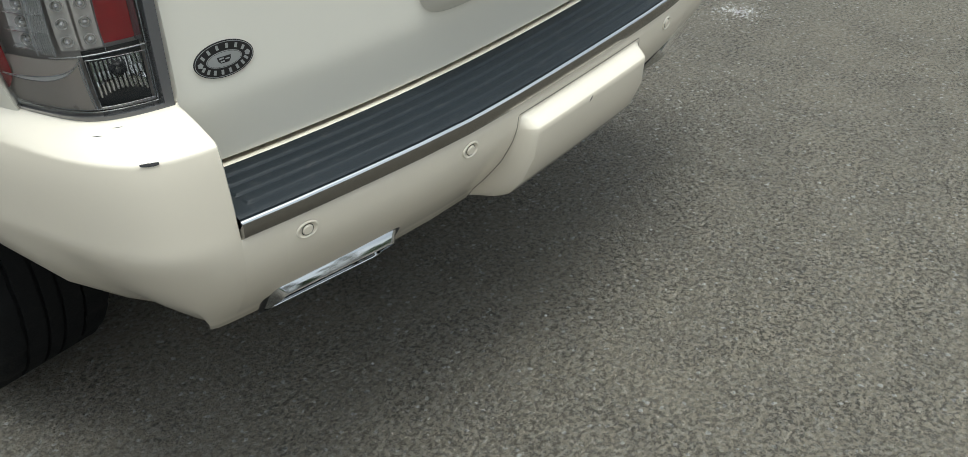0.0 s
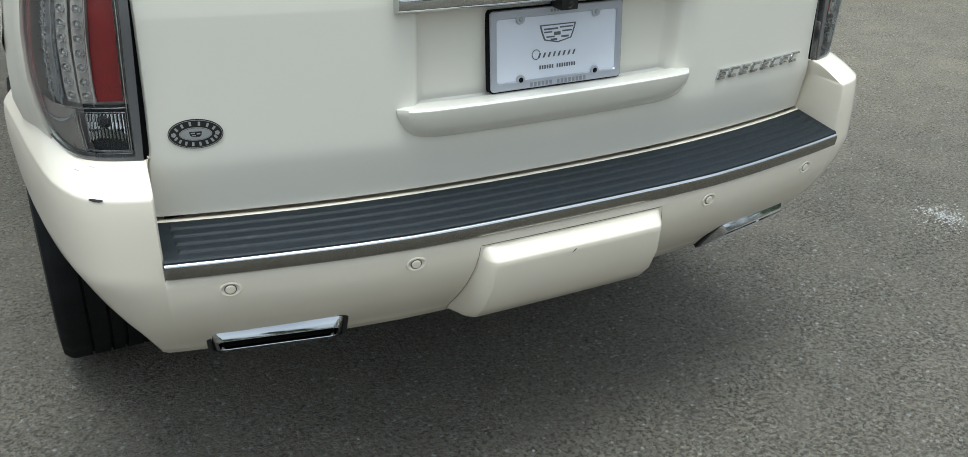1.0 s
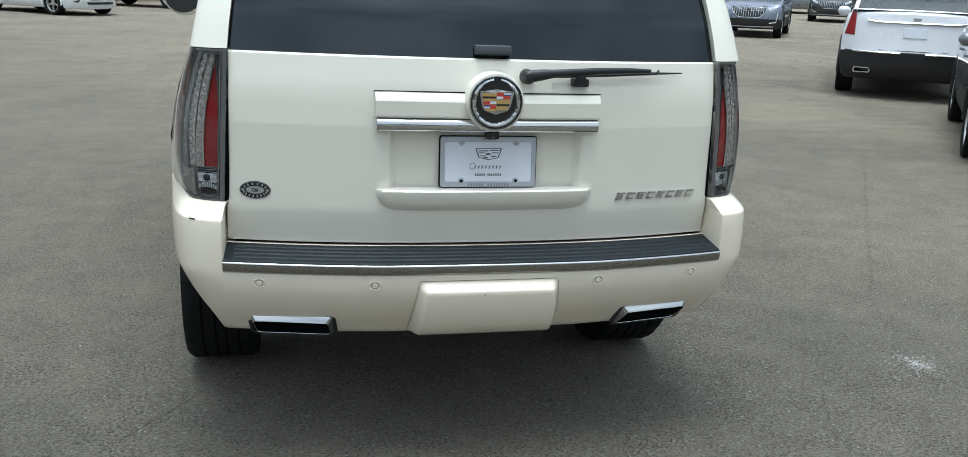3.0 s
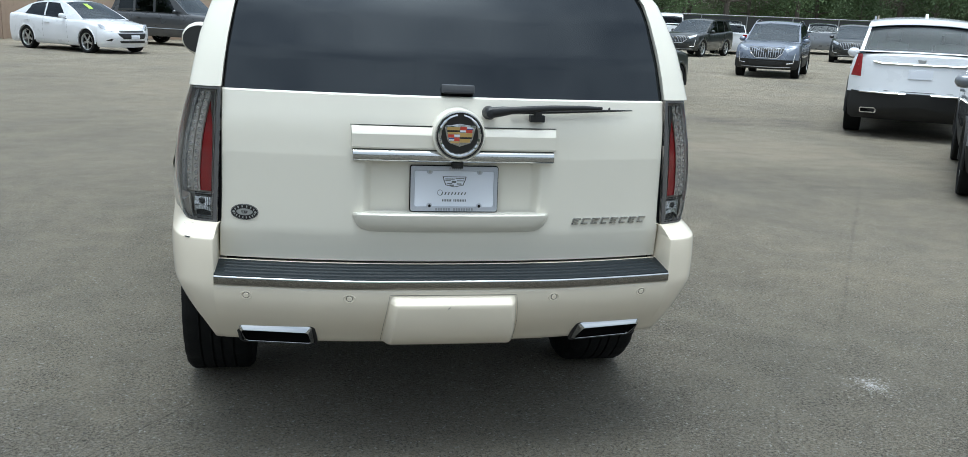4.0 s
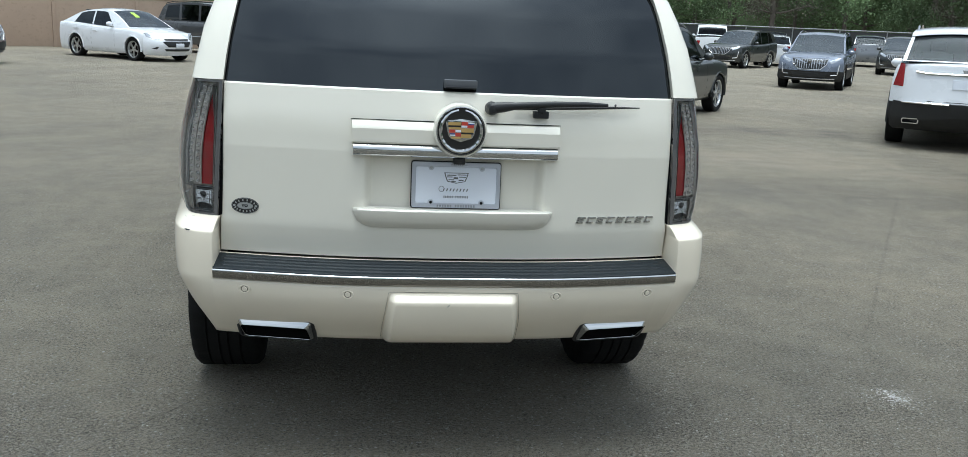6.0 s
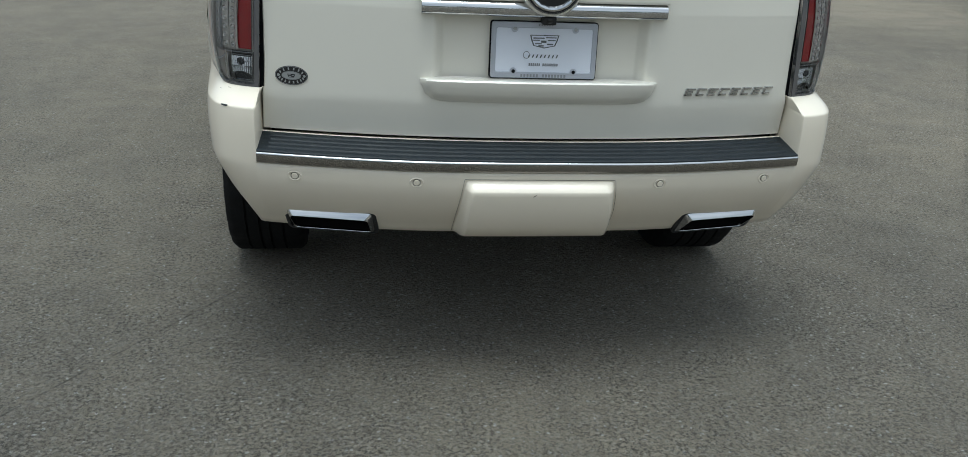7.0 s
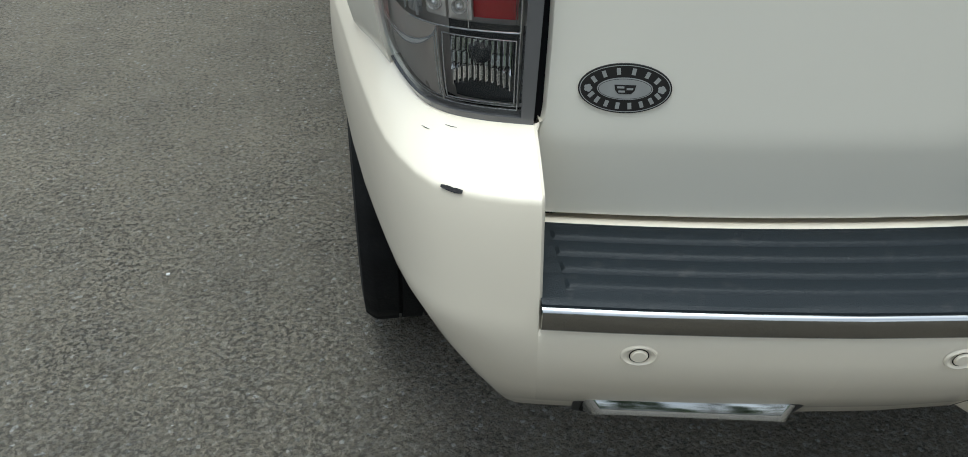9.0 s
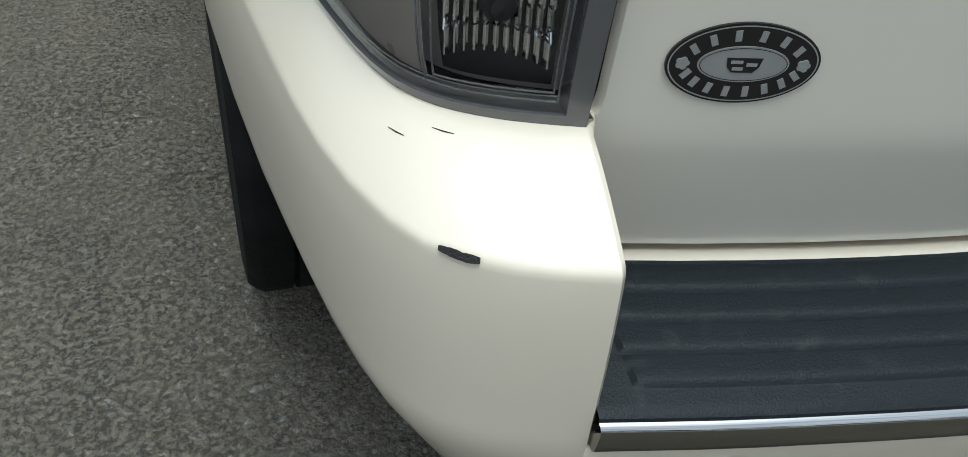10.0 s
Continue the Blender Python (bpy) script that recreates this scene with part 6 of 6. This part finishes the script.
def crest_nose(c, chrome=True):
    """The nose of a tall crossover: shield grille with uprights, slim lamps, tall bright corner lines, low intake."""
    grille = c.patch("grille", [(-0.50, 0.90), (0.50, 0.90), (0.46, 0.76), (0.30, 0.62), (-0.30, 0.62), (-0.46, 0.76)], BLACK_PLASTIC, 1, 0.004, "dark shield grille", False)
    for k in range(13):
        x = -0.42 + 0.07 * k
        lo = 0.635 + max(0.0, abs(x) - 0.30) * 0.9
        part("grille_bar", Geo().tube([(x, c.end_y(x, z, 1) + 0.010, z) for z in span(lo, 0.885, 4)], 0.011, 6), CHROME, grille)
    part("grille_crest", Geo().prism([(-0.06, 0.86), (0.06, 0.86), (0.045, 0.80), (0.0, 0.77), (-0.045, 0.80)], c.L + 0.0, c.L + 0.03, bevel=0.004), SATIN, grille)
    c.line("grille_rim", [(0.0, 0.912), (0.515, 0.912), (0.47, 0.755), (0.305, 0.606), (0.0, 0.606)], 0.014, CHROME)
    c.patch("headlamp", [(0.53, 0.86), (0.80, 0.98), (0.82, 0.90), (0.60, 0.78)], HEAD_LENS, 1, 0.008, "slim headlamp")
    c.line("running_light", [(0.82, 0.76), (0.80, 0.62), (0.78, 0.47), (0.60, 0.45)], 0.016, LAMP_LINE, 1, 0.008, True, "tall bright corner light")
    c.patch("fog_pocket", [(0.62, 0.60), (0.78, 0.62), (0.76, 0.49), (0.60, 0.48)], BLACK_PLASTIC, 1, 0.004)
    c.patch("intake", [(-0.52, 0.52), (0.52, 0.52), (0.46, 0.385), (-0.46, 0.385)], BLACK_PLASTIC, 1, 0.005, "low black intake", False)
    c.line("bumper_lip", [(0.0, 0.335), (0.40, 0.335), (0.72, 0.345)], 0.017, SATIN, 1, 0.006)
    if not chrome:
        return
    c.line("hood_seam", [(0.0, 0.93), (0.52, 0.93)], 0.004, SEAM, 1, 0.001)


def place(point, heading, along, aside=0.0):
    """Where the tail stands when the point so far along and aside of the car lies at point."""
    h = radians(heading)
    return (point[0] - along * math.sin(h) - aside * math.cos(h), point[1] - along * math.cos(h) + aside * math.sin(h))


# white sedan by the wall
h = 130
sedan = Car("sedan", WHITE_PAINT, place((-6.86, 25.85), h, 3.85, 0.80), h, "white four-door sedan with a green windscreen sticker, by the fence", spokes=5)
sedan.patch("headlamp", [(0.50, 0.675), (0.64, 0.765), (0.80, 0.845), (0.86, 0.835), (0.83, 0.735), (0.62, 0.650)], HEAD_LENS, 1, 0.012, "swept headlamp")
sedan.patch("grille", [(-0.44, 0.672), (0.44, 0.672), (0.42, 0.640), (-0.42, 0.640)], BLACK_PLASTIC, 1, 0.020, "", False)
sedan.patch("lower_grille", [(-0.50, 0.600), (0.50, 0.600), (0.47, 0.545), (0.36, 0.440), (-0.36, 0.440), (-0.47, 0.545)], BLACK_PLASTIC, 1, 0.020, "", False)
sedan.line("grille_line", [(-0.44, 0.678), (0.44, 0.678)], 0.006, CHROME, 1, 0.020, False)
sedan.patch("number_plate", [(-0.15, 0.55), (0.15, 0.55), (0.15, 0.43), (-0.15, 0.43)], PLATE_WHITE, 1, 0.032, "", False)
sedan.patch("bumper_intake", [(-0.46, 0.385), (0.46, 0.385), (0.42, 0.32), (-0.42, 0.32)], BLACK_PLASTIC, 1, 0.016, "", False)
sedan.patch("fog_pocket", [(0.60, 0.44), (0.86, 0.47), (0.86, 0.40), (0.64, 0.37)], BLACK_PLASTIC, 1, 0.014)
sedan.patch("tail_lamp", [(0.50, 0.92), (0.86, 0.93), (0.86, 0.76), (0.55, 0.78)], RED_LENS, 0, 0.008)
part("price_sticker", Geo().grid([[sedan.over(y, u, 0.006) for u in (0.05, 0.26)] for y in span(2.82, 3.12, 5)]), STICKER, sedan.front, "lime green sticker")

# charcoal full-size SUV behind it
h = 118
large = Car("large", CHARCOAL, place((-4.5, 32.2), h, 3.2), h, "dark charcoal full-size SUV with roof rails", spokes=6, rails=CLADDING, size=0.93)
large.patch("headlamp", [(0.55, 1.0), (0.86, 1.04), (0.86, 0.84), (0.6, 0.82)], HEAD_LENS, 1, 0.008)
for s in (-1, 1):
    part("side_trim", Geo().tube([large.skin(y, 0.36, s, 0.004) for y in span(1.55, 3.65, 8)], 0.018, 6), CHROME, large.root)

# maroon crossover at the lot's edge
h = 105
maroon = Car("suv", MAROON, place((-10.35, 22.3), h, 3.84), h, "maroon crossover nosing into the lane", spokes=6, cladding=True)
crest_nose(maroon)

# black crossover seen from its right rear
h = 40
black_car = Car("suv", BLACK_PAINT, place((6.86, 14.83), h, 3.88, 0.82), h, "black crossover beside the white SUV", spokes=7, rails=CHROME)

# blue-silver crossover facing the camera
h = 214
silver = Car("suv", SILVER_PAINT, place((12.83, 24.07), h, 3.88, 0.82), h, "blue-silver crossover with an upright bar grille", spokes=6, cladding=True, rails=CHROME)
crest_nose(silver)

# black crossovers further back
h = 226
far_black = Car("suv", BLACK_PAINT, place((16.88, 36.57), h, 3.88, -0.82), h, "black crossover far down the lot", spokes=6)
crest_nose(far_black)
h = 214
far_dark = Car("suv", BLACK_PAINT, place((22.82, 35.52), h, 3.88, 0.82), h, "black crossover with bright lamp lines", spokes=6)
crest_nose(far_dark)

for (x, y), hd, kind, mat, text in (((20.0, 40.4), 28, "sedan", WHITE_PAINT, "white sedan far down the lot"), ((20.6, 50.0), 20, "large", WHITE_PAINT, "white van-like SUV by the far fence"), ((27.2, 44.0), 28, "suv", GREY_PAINT, "grey crossover far down the lot"), ((15.0, 47.0), 200, "suv", GREY_PAINT, "grey crossover by the far fence"), ((24.5, 50.0), 20, "suv", BLACK_PAINT, "black crossover by the far fence")):
    far = Car(kind, mat, (x, y), hd, text, spokes=5)
    far.patch("tail_lamp", [(0.66, 1.0), (0.86, 1.0), (0.86, 0.80), (0.70, 0.80)], RED_LENS, 0, 0.008)

# white crossover, tail to the camera
h = 34
white = Car("suv", WHITE_PAINT, place((8.20, 10.45), h, 1.02 * 1.07, -0.84 * 1.07), h, "white crossover with black lower bumper, tail to the lane", spokes=7, cladding=True, rails=CHROME, size=1.07)
white.patch("tail_lamp", [(0.775, 1.17), (0.835, 1.18), (0.90, 0.87), (0.765, 0.86)], RED_LENS, 0, 0.010, "tall red tail lamp", thick=0.16)
white.patch("lower_bumper", [(-0.87, 0.665), (0.87, 0.665), (0.90, 0.50), (0.80, 0.28), (-0.80, 0.28), (-0.90, 0.50)], CLADDING, 0, 0.022, "black lower bumper", False, thick=0.20)
for a, b in ((-0.76, -0.16), (0.16, 0.76)):
    white.line("bright_line", [(a, 0.652), (b, 0.652)], 0.013, CHROME, 0, 0.026, False)
for s in (-1, 1):
    x = s * 0.62
    y = white.end_y(x, 0.44, 0) - 0.035
    m = Matrix.Translation((x, y, 0.40))
    o, i_ = round_rect(-0.11, -0.038, 0.11, 0.038, 0.02), round_rect(-0.095, -0.024, 0.095, 0.024, 0.014)
    g = Geo().grid([[m @ Vector((px, py, pz)) for px, pz in ring] for ring, py in ((o, 0.16), (o, 0.0), (i_, 0.0), (i_, 0.10))], closed=True)
    tip = part("exhaust_tip", g, CHROME, white.root, "chrome exhaust tip")
    part("exhaust_bore", Geo().prism(i_, 0.03, 0.09, m), UNDER, tip)
white.line("chrome_bar", [(-0.62, 1.075), (-0.50, 1.055), (0.50, 1.055), (0.62, 1.075)], 0.014, CHROME, 0, 0.012, False)
white.patch("crest", [(-0.055, 1.125), (0.055, 1.125), (0.04, 1.085), (-0.04, 1.085)], SATIN, 0, 0.008, "", False)
white.patch("plate_recess", [(-0.27, 1.00), (0.27, 1.00), (0.24, 0.83), (-0.24, 0.83)], WHITE_PAINT, 0, -0.004, "", False)
white.patch("number_plate", [(-0.155, 0.99), (0.155, 0.99), (0.155, 0.86), (-0.155, 0.86)], PLATE_WHITE, 0, 0.010, "", False)
white.line("hatch_seam", [(-0.74, 0.70), (-0.70, 0.685), (0.70, 0.685), (0.74, 0.70)], 0.004, SEAM, 0, 0.0, False)
g = Geo().grid([[white.over(y, u * 1.0, d) for u in span(-1, 1, 15)] for y, d in ((0.62, -0.03), (0.50, 0.000), (0.485, 0.016), (0.50, 0.034), (0.62, 0.016), (0.75, 0.003))])
part("spoiler", g, WHITE_PAINT, white.root, "white roof spoiler")
part("antenna_fin", Geo().prism([(0.0, 1.69), (0.10, 1.76), (0.16, 1.69)], -0.02, 0.02, Matrix.Translation((0, 0.85, 0.0)) @ Matrix.Rotation(radians(90), 4, "Z")), WHITE_PAINT, white.root)

# grey crossover cut by the view's edge
h = 216
grey = Car("suv", GREY_PAINT, place((6.19, 5.03), h, 3.88, 0.82), h, "grey crossover facing the lane", spokes=7, cladding=True)
crest_nose(grey)


# ---- tan panel wall on the left, dark fence and woods behind ----
TAN = material("tan_panel", (0.42, 0.315, 0.24), 0.8, vary=0.10, scale=2.0, bump=0.2, bump_scale=30, dirt=(0.30, 0.225, 0.17), dirt_at=(0.55, 0.8))
FENCE = material("dark_fence", (0.03, 0.032, 0.034), 0.7, vary=0.2, scale=8)
RAIL = material("galvanised_rail", (0.32, 0.33, 0.34), 0.45, metal=0.7, vary=0.1, scale=10)
BARK = material("bark", (0.11, 0.095, 0.08), 0.9, vary=0.3, scale=6, bump=0.6, bump_scale=25)
LEAF = material("leaves", (0.092, 0.138, 0.062), 0.8, vary=0.35, scale=1.2, per_object=0.35)
LEAF_PALE = material("pale_twigs", (0.12, 0.115, 0.085), 0.85, vary=0.3, scale=1.5, per_object=0.25)
ROOF_DARK = material("dark_building", (0.035, 0.032, 0.030), 0.8, vary=0.2, scale=2)

wall_a, wall_b = Vector((-24.0, 24.5, 0)), Vector((4.0, 43.0, 0))
run = (wall_b - wall_a)
yaw = math.degrees(math.atan2(run.y, run.x))
wall = thing("wall_north", pose(wall_a.x, wall_a.y, 0, 0, 0, yaw), "tan panelled boundary wall with posts", "wall", kind="structure")
total = run.length
n_pan = int(total / 3.05)
for k in range(n_pan):
    x = 3.05 * k
    part("panel", Geo().box((x + 0.06, -0.03, 0.02), (x + 2.99, 0.03, 1.86), 0.01), TAN, wall)
    part("post", Geo().box((x - 0.055, -0.06, 0.0), (x + 0.055, 0.06, 1.90), 0.012), TAN, wall)
    part("cap_rail", Geo().box((x + 0.06, -0.05, 1.86), (x + 2.99, 0.05, 1.92), 0.01), TAN, wall)

fa, fb = Vector((4.5, 60.0, 0)), Vector((75.0, 44.0, 0))
run = fb - fa
fence = thing("fence", pose(fa.x, fa.y, 0, 0, 0, math.degrees(math.atan2(run.y, run.x))), "dark mesh fence with a pale top rail", "fence")
for k in range(int(run.length / 3)):
    x = 3 * k
    part("post", Geo().tube([(x, 0, 0), (x, 0, 2.0)], 0.035, 8), RAIL, fence)
    part("mesh_panel", Geo().box((x + 0.04, -0.01, 0.03), (x + 2.96, 0.01, 1.9)), FENCE, fence)
part("top_rail", Geo().tube([(0, 0, 1.98), (run.length, 0, 1.98)], 0.03, 8), RAIL, fence)

hall = thing("building", pose(-22, 47, 0, 0, 0, 33), "dark low building with a white column beyond the wall", "building")
part("wall", Geo().box((-10, 0, 0), (12, 8, 3.6)), ROOF_DARK, hall)
part("roof", Geo().box((-10.6, -1.2, 3.6), (12.6, 8.6, 4.0), 0.05), ROOF_DARK, hall)
for x in (-8, -3.5, 1, 5.5, 10):
    part("column", Geo().tube([(x, -0.9, 0), (x, -0.9, 3.6)], 0.16, 12), WHITE_PAINT, hall)


def tree_meshes(seed, height, spread, leaves, leaf_size, mat, bare=0.0):
    """A trunk with limbs, and a crown of many small leaf clumps, as two meshes."""
    r = random.Random(seed)
    g, tips = Geo(), []
    trunk = [Vector((0, 0, 0))]
    for k in range(1, 9):
        trunk.append(trunk[-1] + Vector((r.uniform(-.12, .12), r.uniform(-.12, .12), height / 9)))
    g.tube(trunk, [0.20 * height / 12 * (1 - 0.10 * k) for k in range(9)], 7)
    for k in range(22):
        i = r.randint(2, 8)
        p = trunk[i]
        a, up = r.uniform(0, 2 * math.pi), r.uniform(0.15, 0.9)
        length = spread * r.uniform(0.55, 1.0) * (1.15 - i / 11)
        pts = [p]
        for j in range(1, 5):
            pts.append(p + Vector((math.cos(a) * length * j / 4, math.sin(a) * length * j / 4, length * up * (j / 4) ** 1.3 * 0.7)) + Vector((r.uniform(-.1, .1), r.uniform(-.1, .1), r.uniform(-.1, .1))) * j * 0.5)
        g.tube(pts, [0.07 * height / 12 * (1 - 0.2 * j) + 0.008 for j in range(5)], 5, caps=False)
        tips += pts[2:]
    crown = Geo()
    verts, faces = [], []
    for k in range(leaves):
        c = r.choice(tips) + Vector((r.gauss(0, spread * 0.16), r.gauss(0, spread * 0.16), r.gauss(0, spread * 0.15)))
        if c.z < height * 0.10:
            continue
        d = Vector((r.gauss(0, 1), r.gauss(0, 1), r.gauss(0, 0.7))).normalized()
        e = d.cross(Vector((r.gauss(0, 1), r.gauss(0, 1), r.gauss(0, 1)))).normalized()
        f = d.cross(e)
        q = leaf_size * r.uniform(0.6, 1.4)
        n0 = len(verts)
        verts += [c - e * q, c + f * q * 0.55, c + e * q, c - f * q * 0.55]
        faces.append((n0, n0 + 1, n0 + 2, n0 + 3))
    crown.add(verts, faces)
    return g, crown, mat


protos = []
for seed, hgt, spread, count, size, mat in ((1, 13, 3.6, 17000, 0.10, LEAF), (2, 10, 3.2, 15000, 0.095, LEAF), (3, 14, 3.2, 8000, 0.07, LEAF_PALE), (4, 7, 2.8, 14000, 0.085, LEAF)):
    tg, cg, mt = tree_meshes(seed, hgt, spread, count, size, mat)
    root = thing("tree", pose(-200, 300 + 12 * seed, 0), "leafy tree at the edge of dense woods" if mat == LEAF else "half-bare tree with pale twigs in the woods", "tree", "woods behind the lot")
    part("trunk", tg, BARK, root)
    part("crown", cg, mt, root)
    protos.append(root)
rng = random.Random(11)
spots = []
for row in range(4):
    for k in range(34):
        t = (k + rng.uniform(-0.35, 0.35)) / 33
        x = -34 + 150 * t
        y = 64 + 6.0 * row - 0.20 * max(0, x - 10) + rng.uniform(-2, 2)
        spots.append((x, y, row))
# unseen trees, added out of view round the lot to dim the low sky
for k in range(64):
    a = radians(100 + 225 * k / 63)
    rr = rng.uniform(52, 70)
    spots.append((rr * math.sin(a) * 1.1, rr * math.cos(a), rng.randint(0, 2)))
used = set()
for x, y, row in spots:
    k = rng.choices(range(4), (4, 3, 3, 4 if row < 2 else 1))[0]
    s = rng.uniform(0.8, 1.25)
    m = pose(x, y, 0, 0, 0, rng.uniform(0, 360)) @ Matrix.Diagonal((s, s, s * rng.uniform(0.9, 1.15), 1))
    if k not in used:
        used.add(k)
        protos[k].matrix_world = m
    else:
        ob = copy_thing(protos[k], m)
        ob.scale = m.to_scale()

# the woods' deep shade behind the last trunks
rows = []
for z in span(0, 13, 12):
    rows.append([(x, 92 - 0.2 * max(0, x - 10) + 1.6 * noise.noise((x * 0.22, z * 0.3, 4.0)), z + (1.8 * noise.noise((x * 0.15, 7.0, 1.0)) if z > 9 else 0)) for x in span(-60, 150, 140)])
tagged(part("backdrop", Geo().grid(rows), LEAF), "dark mass of distant woods behind the trees", "woods", kind="structure")

# ---- marks on the asphalt ----
CHALK = material("pale_spill", (0.55, 0.54, 0.52), 0.8, vary=0.15, scale=30)
rng = random.Random(3)
g = Geo()
for k in range(420):
    a, r = rng.uniform(0, 2 * math.pi), abs(rng.gauss(0, 0.055))
    cx, cy = 2.108 + 1.25 * r * math.cos(a), 0.44 + 1.5 * r * math.sin(a)
    q = rng.uniform(0.0015, 0.0045)
    ang = rng.uniform(0, 3)
    g.add([(cx + q * math.cos(ang + b) * rng.uniform(.7, 1.2), cy + q * math.sin(ang + b) * rng.uniform(.7, 1.2), 0.004) for b in (0, 1.3, 2.5, 3.8, 5.0)], [(0, 1, 2, 3, 4)])
tagged(part("spill", g, CHALK), "scatter of pale spilled crumbs on the asphalt", "spill", kind="stuff")
g = Geo()
for x, y in ((-1.540, 1.118), (-1.385, 0.04), (-1.165, 0.288), (-0.423, 0.199), (-0.944, 0.335), (-0.04, -0.04)):
    q = rng.uniform(0.004, 0.007) if x < -1.5 else 0.003
    g.box((x - q, y - q, 0.0), (x + q, y + q * 0.8, q), q * 0.3)
tagged(part("grit", g, CHALK), "pale bits of grit lying on the asphalt", "grit", kind="stuff")
